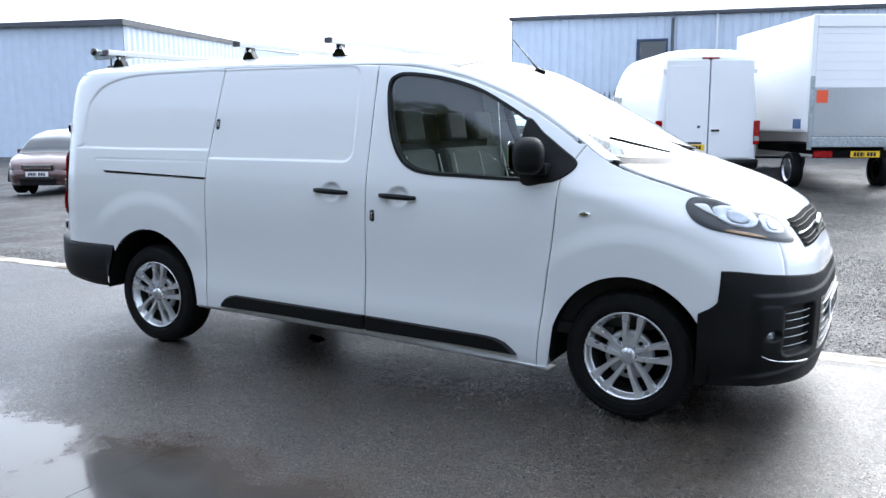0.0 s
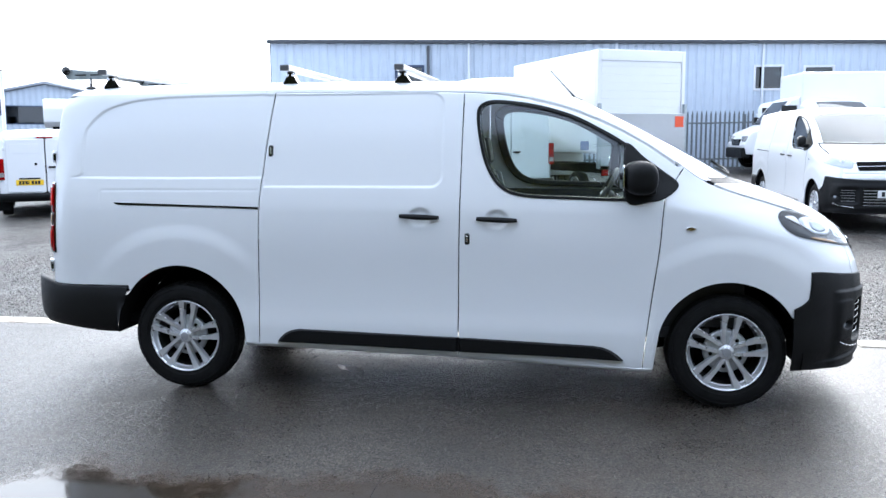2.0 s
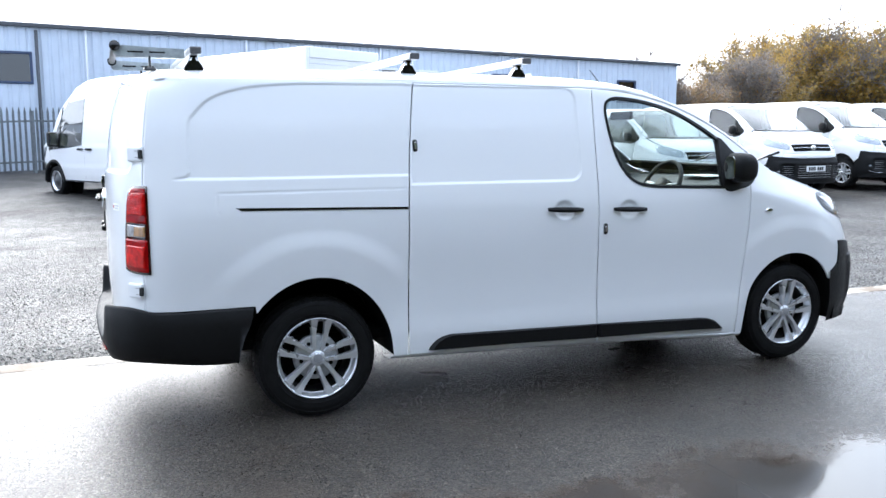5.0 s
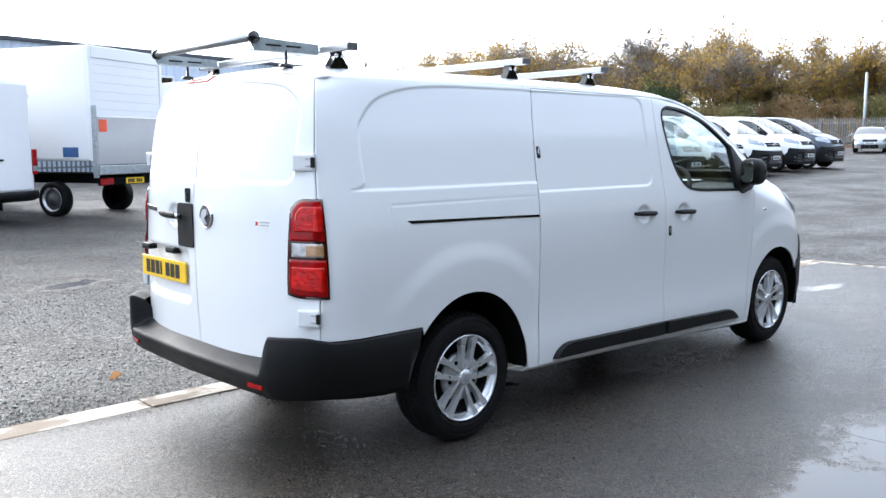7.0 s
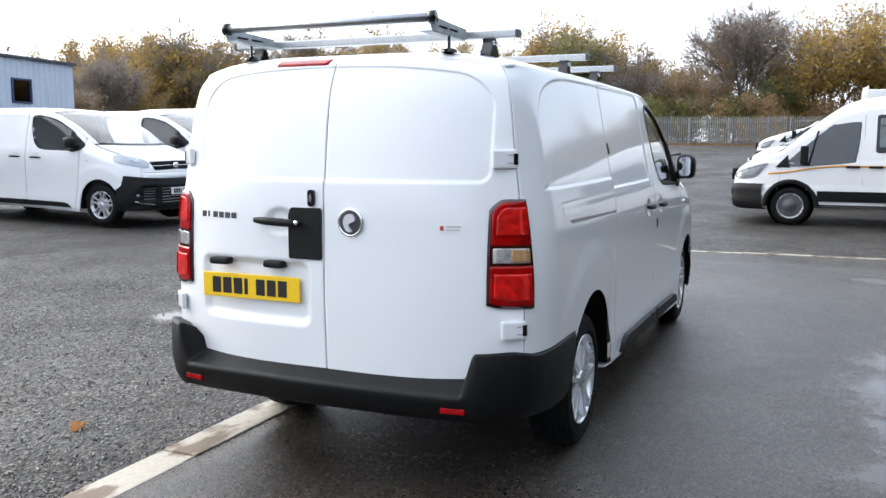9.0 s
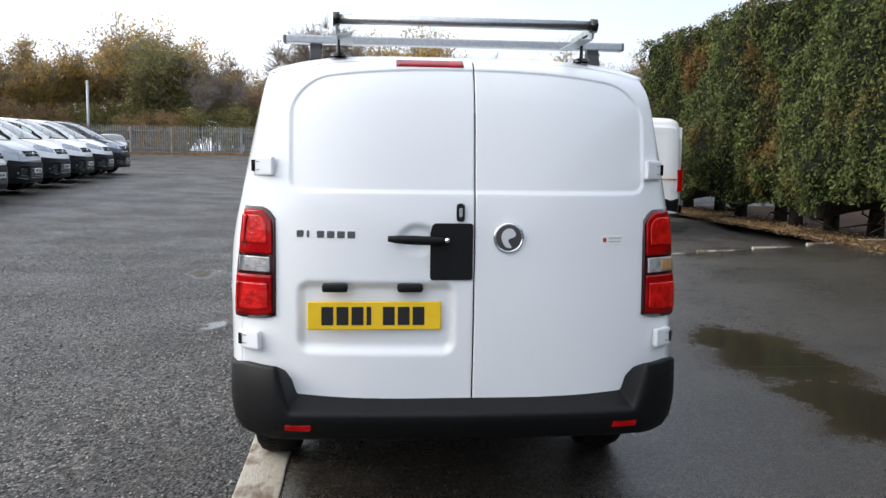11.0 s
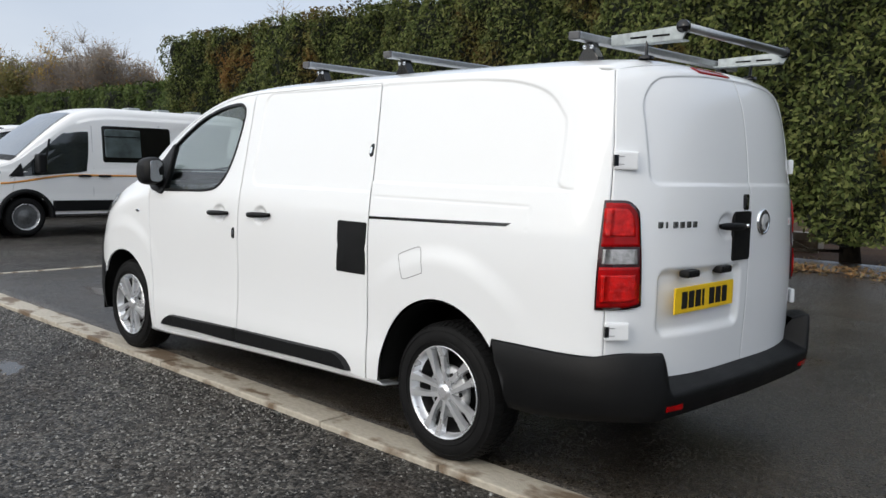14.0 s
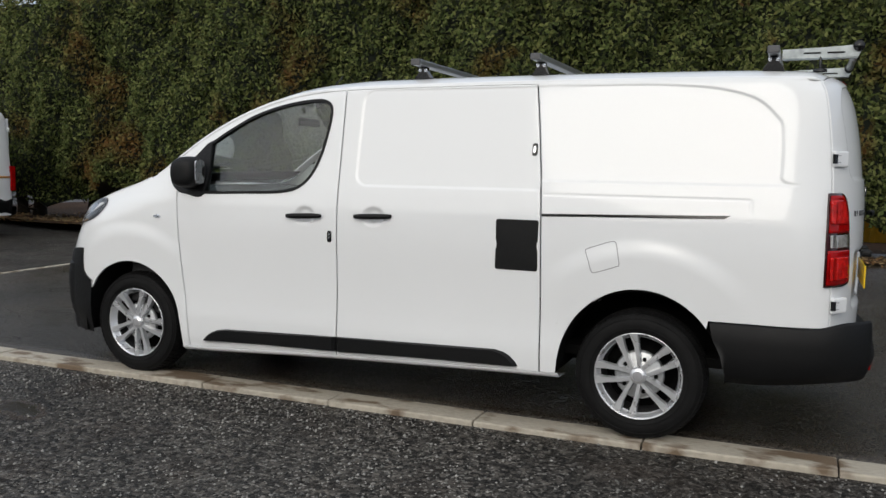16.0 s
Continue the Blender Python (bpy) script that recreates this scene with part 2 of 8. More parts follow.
def sheet(name, pts, mat, parent=None, label="", thick=0.0, out=None, hole=None):
    """A smooth sheet through a grid of points (rows, columns, 3); out: a way that the normals follow; hole: cells to leave out."""
    r, c, _ = pts.shape
    idx = np.arange(r * c).reshape(r, c)
    q = np.stack([idx[:-1, :-1], idx[:-1, 1:], idx[1:, 1:], idx[1:, :-1]], -1).reshape(-1, 4)
    if out is not None:
        n = np.cross(pts[1:, :-1] - pts[:-1, :-1], pts[:-1, 1:] - pts[:-1, :-1]).reshape(-1, 3).sum(0)
        if n @ np.array(out, float) > 0:
            q = q[:, ::-1]
    if hole is not None:
        mid = (pts[:-1, :-1] + pts[1:, 1:] + pts[:-1, 1:] + pts[1:, :-1]).reshape(-1, 3) / 4
        q = q[~hole(mid)]
    ob = link_mesh(name, pts.reshape(-1, 3), q.tolist(), mat, parent, label)
    if thick:
        mod = ob.modifiers.new("thickness", "SOLIDIFY")
        mod.thickness, mod.offset = thick, -1
    return ob


def box_bm(bm, lo, hi, bevel=0.0, segments=1):
    m = Matrix.Translation([(a + b) / 2 for a, b in zip(lo, hi)]) @ Matrix.Diagonal([*[b - a for a, b in zip(lo, hi)], 1])
    g = bmesh.ops.create_cube(bm, size=1, matrix=m)
    if bevel:
        es = list({e for v in g["verts"] for e in v.link_edges})
        bmesh.ops.bevel(bm, geom=es, offset=bevel, segments=segments, profile=0.6, affect="EDGES")
    return bm


def box(name, lo, hi, mat, parent=None, label="", bevel=0.0, segments=1, turn=None):
    bm = box_bm(bmesh.new(), lo, hi, bevel, segments)
    if turn is not None:
        bmesh.ops.transform(bm, matrix=turn, verts=bm.verts)
    return part(name, bm, mat, parent, label)


def tube(name, pts, radius, mat, parent=None, label="", sides=10, closed=False):
    """A round tube along points."""
    pts = [Vector(p) for p in pts]
    radii = radius if isinstance(radius, (list, tuple)) else [radius] * len(pts)
    verts, faces = [], []
    up = Vector((0.13, 0.21, 1)).normalized()
    n = len(pts)
    for i, p in enumerate(pts):
        a = pts[(i - 1) % n] if closed or i else pts[0]
        b = pts[(i + 1) % n] if closed or i < n - 1 else pts[-1]
        d = (b - a).normalized()
        s = d.cross(up)
        s = s.normalized() if s.length > 1e-4 else Vector((1, 0, 0))
        t = s.cross(d)
        for k in range(sides):
            w = 2 * math.pi * k / sides
            verts.append(p + radii[i] * (math.cos(w) * s + math.sin(w) * t))
    rings = n if closed else n - 1
    for i in range(rings):
        for k in range(sides):
            a, b = i * sides, ((i + 1) % n) * sides
            faces.append((a + k, a + (k + 1) % sides, b + (k + 1) % sides, b + k))
    if not closed:
        faces += [tuple(range(sides))[::-1], tuple(range((n - 1) * sides, n * sides))]
    return link_mesh(name, verts, faces, mat, parent, label)


def lathe(name, profile, mat, parent=None, label="", steps=48, at=(0, 0, 0), sign=1):
    """A profile of (radius, y) turned round the y axis; y runs outwards by sign."""
    verts, faces = [], []
    for k in range(steps):
        w = 2 * math.pi * k / steps
        verts += [(at[0] + r * math.cos(w), at[1] + sign * y, at[2] + r * math.sin(w)) for r, y in profile]
    n = len(profile)
    for k in range(steps):
        for i in range(n - 1):
            a, b = k * n + i, ((k + 1) % steps) * n + i
            f = (a, b, b + 1, a + 1)
            faces.append(f if sign > 0 else f[::-1])
    return link_mesh(name, verts, faces, mat, parent, label)


def prism(name, poly, lo, hi, mat, parent=None, label="", axis=1, bevel=0.0):
    """A flat outline (two coordinates) drawn out along an axis."""
    bm = bmesh.new()
    def p(u, v, w):
        return {0: (w, u, v), 1: (u, w, v), 2: (u, v, w)}[axis]
    a = [bm.verts.new(p(u, v, lo)) for u, v in poly]
    b = [bm.verts.new(p(u, v, hi)) for u, v in poly]
    n = len(poly)
    bm.faces.new(a)
    bm.faces.new(b[::-1])
    for i in range(n):
        bm.faces.new((a[i], b[i], b[(i + 1) % n], a[(i + 1) % n]))
    bmesh.ops.recalc_face_normals(bm, faces=bm.faces)
    if bevel:
        bmesh.ops.bevel(bm, geom=list(bm.edges), offset=bevel, segments=2, profile=0.6, affect="EDGES")
    return part(name, bm, mat, parent, label)


def rounded(poly, steps=6):
    """A closed smooth curve (Catmull-Rom) through points."""
    p = np.array(poly, float)
    n, out = len(p), []
    for i in range(n):
        a, b, c, d = p[i - 1], p[i], p[(i + 1) % n], p[(i + 2) % n]
        for k in range(steps):
            t = k / steps
            out.append(0.5 * (2 * b + (c - a) * t + (2 * a - 5 * b + 4 * c - d) * t**2 + (3 * b - a - 3 * c + d) * t**3))
    return np.array(out)


def corner_rect(x0, x1, z0, z1, r, steps=6):
    """A rectangle with round corners, r: one radius or four (from the lower left, counter-clockwise)."""
    rs = r if isinstance(r, (list, tuple)) else [r] * 4
    out = []
    for (cx, cz, a0), q in zip(((x0, z0, 180), (x1, z0, 270), (x1, z1, 0), (x0, z1, 90)), rs):
        sx, sz = (1 if cx == x0 else -1), (1 if cz == z0 else -1)
        for k in range(steps + 1):
            w = radians(a0 + 90 * k / steps)
            out.append((cx + sx * q + q * math.cos(w), cz + sz * q + q * math.sin(w)))
    return np.array(out)


def inside(poly, x, z):
    x, z = np.asarray(x), np.asarray(z)
    res = np.zeros(x.shape, bool)
    n = len(poly)
    for i in range(n):
        (x1, z1), (x2, z2) = poly[i], poly[(i + 1) % n]
        if z1 == z2:
            continue
        cross = ((z1 > z) != (z2 > z)) & (x < (x2 - x1) * (z - z1) / (z2 - z1) + x1)
        res ^= cross
    return res


def edge_distance(poly, x, z):
    """Signed distance to an outline: negative inside."""
    x, z = np.asarray(x, float), np.asarray(z, float)
    best = np.full(x.shape, 9.0)
    n = len(poly)
    for i in range(n):
        (x1, z1), (x2, z2) = poly[i], poly[(i + 1) % n]
        dx, dz = x2 - x1, z2 - z1
        t = np.clip(((x - x1) * dx + (z - z1) * dz) / (dx * dx + dz * dz + 1e-12), 0, 1)
        best = np.minimum(best, np.hypot(x - x1 - t * dx, z - z1 - t * dz))
    return np.where(inside(poly, x, z), -best, best)


def step(a, b, v):
    t = np.clip((v - a) / (b - a), 0, 1)
    return t * t * (3 - 2 * t)


# ---- the panel van's form: nose towards +x, its middle plane at y = 0, on the ground z = 0 ----
# rows along the top and the front: centre (x, z), edge (x, y, z)
TOP = np.array([
    (-2.500, 1.880, -2.430, 0.742, 1.826), (-2.40, 1.904, -2.390, 0.770, 1.838), (-2.00, 1.922, -2.00, 0.786, 1.848), (-1.00, 1.927, -1.00, 0.79, 1.852),
    (0.00, 1.919, 0.00, 0.79, 1.844), (0.30, 1.902, 0.27, 0.79, 1.832), (0.52, 1.878, 0.45, 0.785, 1.812), (0.75, 1.818, 0.67, 0.785, 1.762),
    (1.00, 1.705, 0.89, 0.795, 1.682), (1.30, 1.555, 1.12, 0.81, 1.566), (1.58, 1.405, 1.33, 0.83, 1.428), (1.76, 1.302, 1.48, 0.845, 1.322),
    (1.92, 1.248, 1.62, 0.85, 1.260), (2.07, 1.192, 1.82, 0.84, 1.198), (2.20, 1.130, 2.02, 0.81, 1.130), (2.305, 1.055, 2.17, 0.755, 1.055),
    (2.365, 0.990, 2.26, 0.70, 0.99), (2.425, 0.890, 2.31, 0.71, 0.90), (2.46, 0.810, 2.335, 0.725, 0.81), (2.475, 0.700, 2.35, 0.74, 0.70),
    (2.475, 0.580, 2.355, 0.745, 0.58), (2.47, 0.400, 2.345, 0.74, 0.40), (2.43, 0.270, 2.30, 0.72, 0.27)])
BACK = np.array([
    (-2.500, 1.880, -2.430, 0.742, 1.826), (-2.552, 1.852, -2.452, 0.772, 1.772), (-2.610, 1.740, -2.472, 0.797, 1.66), (-2.655, 1.500, -2.492, 0.822, 1.47),
    (-2.680, 1.200, -2.508, 0.858, 1.20), (-2.682, 0.900, -2.518, 0.880, 0.90), (-2.668, 0.525, -2.522, 0.880, 0.525)])
row_ix = np.arange(len(TOP))
top_rows = [spline(row_ix, TOP[:, k]) for k in range(5)]
back_rows = [spline(np.arange(len(BACK)), BACK[:, k]) for k in range(5)]
front_edge = TOP[6:][::-1]
edge_x, edge_y = spline(front_edge[:, 4], front_edge[:, 2]), spline(front_edge[:, 4], front_edge[:, 3])
rear_edge = BACK[::-1]
rear_x, rear_y = spline(rear_edge[:, 4], rear_edge[:, 2]), spline(rear_edge[:, 4], rear_edge[:, 3])
side_top = spline(TOP[:16, 2], TOP[:16, 4])
half_width = spline([0.20, 0.30, 0.42, 0.55, 0.70, 0.95, 1.12, 1.22, 1.32, 1.42, 1.55, 1.68, 1.77, 1.815, 1.840, 1.855],
                    [0.940, 0.955, 0.958, 0.950, 0.947, 0.951, 0.944, 0.930, 0.910, 0.889, 0.862, 0.834, 0.815, 0.804, 0.794, 0.785])
nose_run = spline([0.2, 1.0, 1.25, 1.45, 1.8], [0.62, 0.62, 0.70, 0.55, 0.45])
def arc_line(knots, steps=5):
    """An outline through knots, smooth where a knot carries a third value 1, with corners elsewhere."""
    p = [np.array(k[:2], float) for k in knots]
    soft = [len(k) > 2 for k in knots]
    n, out = len(p), []
    for i in range(n):
        a_, b_, c_, d_ = p[i - 1], p[i], p[(i + 1) % n], p[(i + 2) % n]
        ta = (c_ - a_) / 2 if soft[i] else c_ - b_
        tb = (d_ - b_) / 2 if soft[(i + 1) % n] else c_ - b_
        for k in range(steps):
            t = k / steps
            out.append((2 * t**3 - 3 * t**2 + 1) * b_ + (t**3 - 2 * t**2 + t) * ta + (3 * t**2 - 2 * t**3) * c_ + (t**3 - t**2) * tb)
    return np.array(out)


EMBOSS_REAR = arc_line([(-2.245, 1.327, 1), (-0.90, 1.327), (-0.90, 1.829), (-1.60, 1.822, 1), (-1.84, 1.810, 1), (-1.99, 1.790, 1), (-2.143, 1.742, 1), (-2.238, 1.658, 1), (-2.272, 1.585, 1), (-2.275, 1.36, 1)])
EMBOSS_DOOR = corner_rect(-1.30, 0.0, 1.275, 1.824, [0.02, 0.07, 0.07, 0.02], 8)
RAIL_BOX = corner_rect(-2.150, -0.95, 1.148, 1.252, 0.016, 4)
WHEEL_F, WHEEL_R, HUB_Z = 1.64, -1.64, 0.335


def side_y(x, z):
    """How far the side stands out at a place of the side view."""
    x, z = np.asarray(x, float), np.asarray(z, float)
    b = half_width(z)
    xe, ye = edge_x(z), edge_y(z)
    run = nose_run(z)
    t = np.clip((x - (xe - run)) / run, 0, 1.15)
    y = b - np.maximum(b - ye, 0) * t ** (2.1 + 0.9 * step(1.2, 1.0, z))
    xr, yr = rear_x(z), rear_y(z)
    t = np.clip((xr + 0.26 - x) / 0.26, 0, 1.15)
    y = y - np.maximum(b - yr, 0) * t**2.6
    # pressed panels, the rail's box and the wheel-arch flares
    if x.size and x.min() > 1.6:
        dx, dz = x - WHEEL_F, z - HUB_Z
        w = np.abs(np.degrees(np.arctan2(dx, dz)))
        return y + 0.012 * step(0.685, 0.570, np.hypot(dx, dz)) * step(66, 28, w)
    door = x > -1.095 - 0.1 * (1.1 - z) * 0.2
    e = np.where(door, edge_distance(EMBOSS_DOOR, x, z), edge_distance(EMBOSS_REAR, x, z))
    y = y - 0.0058 * step(0.005, -0.005, e)
    y = y - np.where(door, 0, 0.0028 * step(0.003, 0.0, np.abs(edge_distance(RAIL_BOX, x, z))))
    for wx, ro in ((WHEEL_F, 0.655), (WHEEL_R, 0.695)):
        dx, dz = x - wx, z - HUB_Z
        r = np.hypot(dx, dz)
        w = np.abs(np.degrees(np.arctan2(dx, dz)))
        y = y + 0.012 * step(ro + 0.03, ro - 0.085, r) * step(66, 28, w)
    # the shallow hollows behind the door handles
    for hx in (-0.13, 0.325):
        d = np.hypot((x - hx) / 1.25, z - (1.10 if hx < 0 else 1.09))
        y = y - 0.016 * step(0.062, 0.030, d)
    return y


def panel(xl, xr, x0l, x0r, zb, zt, du, dz, gap=0.0034):
    """Grid of (x, z) of a side panel between two border curves xl(z), xr(z) and two height curves zb(x), zt(x)."""
    nu, nv = max(3, int((x0r - x0l) / du)), max(3, int(1.55 / dz))
    u, v = np.meshgrid(np.linspace(0, 1, nu), np.linspace(0, 1, nv))
    x0 = x0l + (x0r - x0l) * u
    x = x0
    for _ in range(6):
        z = np.where(v < 0.42, zb(x) + gap + (0.88 - zb(x) - gap) * v / 0.42, 0.88 + (zt(x) - gap - 0.88) * (v - 0.42) / 0.58)
        x = x0 + (xl(z) + gap - x0l) * (1 - u) + (xr(z) - gap - x0r) * u
    return x, z


slide_line = spline([0.2, 0.35, 1.11, 1.55, 1.85], [-1.132, -1.13, -1.115, -1.075, -1.035])
post_line = spline([0.2, 0.39, 1.38, 1.85], [0.10, 0.10, 0.112, 0.122])
door_line = spline([0.2, 0.28, 0.71, 0.95, 1.21, 1.30, 1.40], [1.165, 1.17, 1.22, 1.25, 1.272, 1.325, 1.39])
sill_z = spline([-1.6, -1.24, 0.10, 1.23, 1.5], [0.318, 0.313, 0.277, 0.226, 0.22])
WINDOW = rounded([(0.205, 1.70), (0.25, 1.762), (0.36, 1.768), (0.55, 1.740), (0.75, 1.682), (0.93, 1.592), (1.045, 1.522), (1.062, 1.50), (1.062, 1.225),
                  (1.045, 1.208), (0.75, 1.216), (0.50, 1.226), (0.37, 1.262), (0.285, 1.355), (0.232, 1.50)], 6)


def arch(wx, rx, rz, other):
    """Lower edge of a panel that a wheel opening cuts."""
    def f(x):
        t = np.clip(1 - ((x - wx) / rx) ** 2, 0, None)
        return np.where(t > 0, np.maximum(HUB_Z + rz * np.sqrt(t), other(x)), other(x))
    return f


def mirror_y(pts, s):
    out = pts.copy()
    out[..., 1] *= s
    return out


def strips(rows, v0, v1, nv, w0, w1, nw, px, pz, lift=0.0):
    """A sheet of the top, front or back between two row numbers and two widths (-1 to 1)."""
    v, w = np.linspace(v0, v1, nv)[:, None], np.linspace(w0, w1, nw)[None, :]
    xc, zc, xe, ye, ze = [r(v) for r in rows]
    px, pz = (px(v) if callable(px) else px), (pz(v) if callable(pz) else pz)
    a = np.abs(w)
    x = xc + (xe - xc) * a**px
    z = zc + (ze - zc) * a**pz
    y = ye * w
    return np.stack([x, y + 0 * x, z], -1)


TOP_PX = spline([0, 5, 8, 12, 16, 22], [2.0, 2.2, 2.4, 2.5, 4.2, 4.5])
TOP_PZ = spline([0, 2, 5, 8, 11, 15, 17, 22], [4.0, 4.6, 4.6, 3.6, 2.6, 2.4, 2.0, 2.0])


NOSE_V = np.linspace(12, 22, 61)[:, None]
NOSE_ROWS = [r(NOSE_V) for r in top_rows]
NOSE_PX, NOSE_PZ = TOP_PX(NOSE_V), TOP_PZ(NOSE_V)


def front_x(y, z):
    """The front's x at a width and height, and the half width of the front there."""
    y, z = np.abs(np.atleast_1d(np.asarray(y, float))), np.atleast_1d(np.asarray(z, float))
    xc, zc, xe, ye, ze = NOSE_ROWS
    a = np.clip(y[None, :] / ye, 0, 1)
    zz = zc + (ze - zc) * a ** NOSE_PZ
    xx = xc + (xe - xc) * a ** NOSE_PX
    k = np.clip((zz > z[None, :]).sum(0), 1, len(ye) - 1)
    i = np.arange(len(y))
    f = np.clip((z - zz[k, i]) / (zz[k - 1, i] - zz[k, i] - 1e-9), 0, 1)
    return xx[k, i] * (1 - f) + xx[k - 1, i] * f, (ye[k] * (1 - f[:, None]) + ye[k - 1] * f[:, None])[np.arange(len(y)), 0]


def nose_at(deg, z, lift=0.0):
    """A point of the skin round the nose, by the angle about the upright axis x = 1.5 and the height."""
    deg, z = np.broadcast_arrays(np.asarray(deg, float), np.asarray(z, float))
    shape = deg.shape
    a, zf = np.radians(deg.ravel()), z.ravel()
    lo, hi = np.full(a.shape, 0.5), np.full(a.shape, 1.25)
    for _ in range(14):
        r = (lo + hi) / 2
        x, y = 1.5 + r * np.cos(a), np.abs(r * np.sin(a))
        fx, ye = front_x(y, zf)
        ok = (y <= side_y(x, zf)) & ((y > ye) | (x <= fx))
        lo, hi = np.where(ok, r, lo), np.where(ok, hi, r)
    r = lo + np.broadcast_to(np.asarray(lift, float), shape).ravel()
    return np.stack([1.5 + r * np.cos(a), r * np.sin(a), zf], -1).reshape(*shape, 3)


def nose_patch(name, outline, lift, edge_lift, mat, parent, s, label="", rings=6):
    """A patch on the nose with an outline of (degrees, z); its edge lies lower than its middle."""
    p = np.array(outline)
    c = p.mean(0)
    fs = np.append(np.linspace(0.03, 0.93, rings), 1.0)
    g = np.stack([nose_at((c + (p - c) * f)[:, 0], (c + (p - c) * f)[:, 1], lift if f < 1 else edge_lift) for f in fs])
    g = np.concatenate([g, g[:, :1]], 1)
    return sheet(name, mirror_y(g, s), mat, parent, label, 0, (0.6, s, 0))


def ribbon(name, outline, half, lift, depth, mat, parent, s, label=""):
    """A frame of rectangular section along an outline of the side view."""
    p = np.array(outline)
    t = np.roll(p, -1, 0) - np.roll(p, 1, 0)
    t /= np.linalg.norm(t, axis=1)[:, None]
    nrm = np.stack([t[:, 1], -t[:, 0]], 1)
    a, b = p + half * nrm, p - half * nrm
    rings = []
    for q, up in ((a, -depth), (a, lift), (b, lift), (b, -depth)):
        rings.append(np.stack([q[:, 0], s * (side_y(q[:, 0], q[:, 1]) + up), q[:, 1]], 1))
    n = len(p)
    verts = np.concatenate(rings)
    faces = []
    for k in range(3):
        for i in range(n):
            j = (i + 1) % n
            faces.append((k * n + i, k * n + j, (k + 1) * n + j, (k + 1) * n + i))
    return link_mesh(name, verts, faces, mat, parent, label, smooth=False)


def plate_on_side(name, outline, lift, depth, mat, parent, s, label="", rim=0.006):
    """A raised plate on the side with a bevelled rim; its outline lies in the side view."""
    p = np.array(outline)
    c = p.mean(0)
    inner = c + (p - c) * (1 - rim / np.maximum(np.linalg.norm(p - c, axis=1), 0.02))[:, None]
    inner2 = c + (p - c) * 0.5
    n = len(p)
    rings = [np.stack([q[:, 0], s * (side_y(q[:, 0], q[:, 1]) + up), q[:, 1]], 1) for q, up in ((p, -depth), (p, lift - rim), (inner, lift), (inner2, lift))]
    mid = np.array([[c[0], s * (side_y(c[0], c[1]) + lift), c[1]]])
    verts = np.concatenate(rings + [mid])
    faces = [(k * n + i, k * n + (i + 1) % n, (k + 1) * n + (i + 1) % n, (k + 1) * n + i) for k in range(3) for i in range(n)]
    faces += [(3 * n + i, 3 * n + (i + 1) % n, 4 * n) for i in range(n)]
    return link_mesh(name, verts, faces, mat, parent, label, smooth=False)


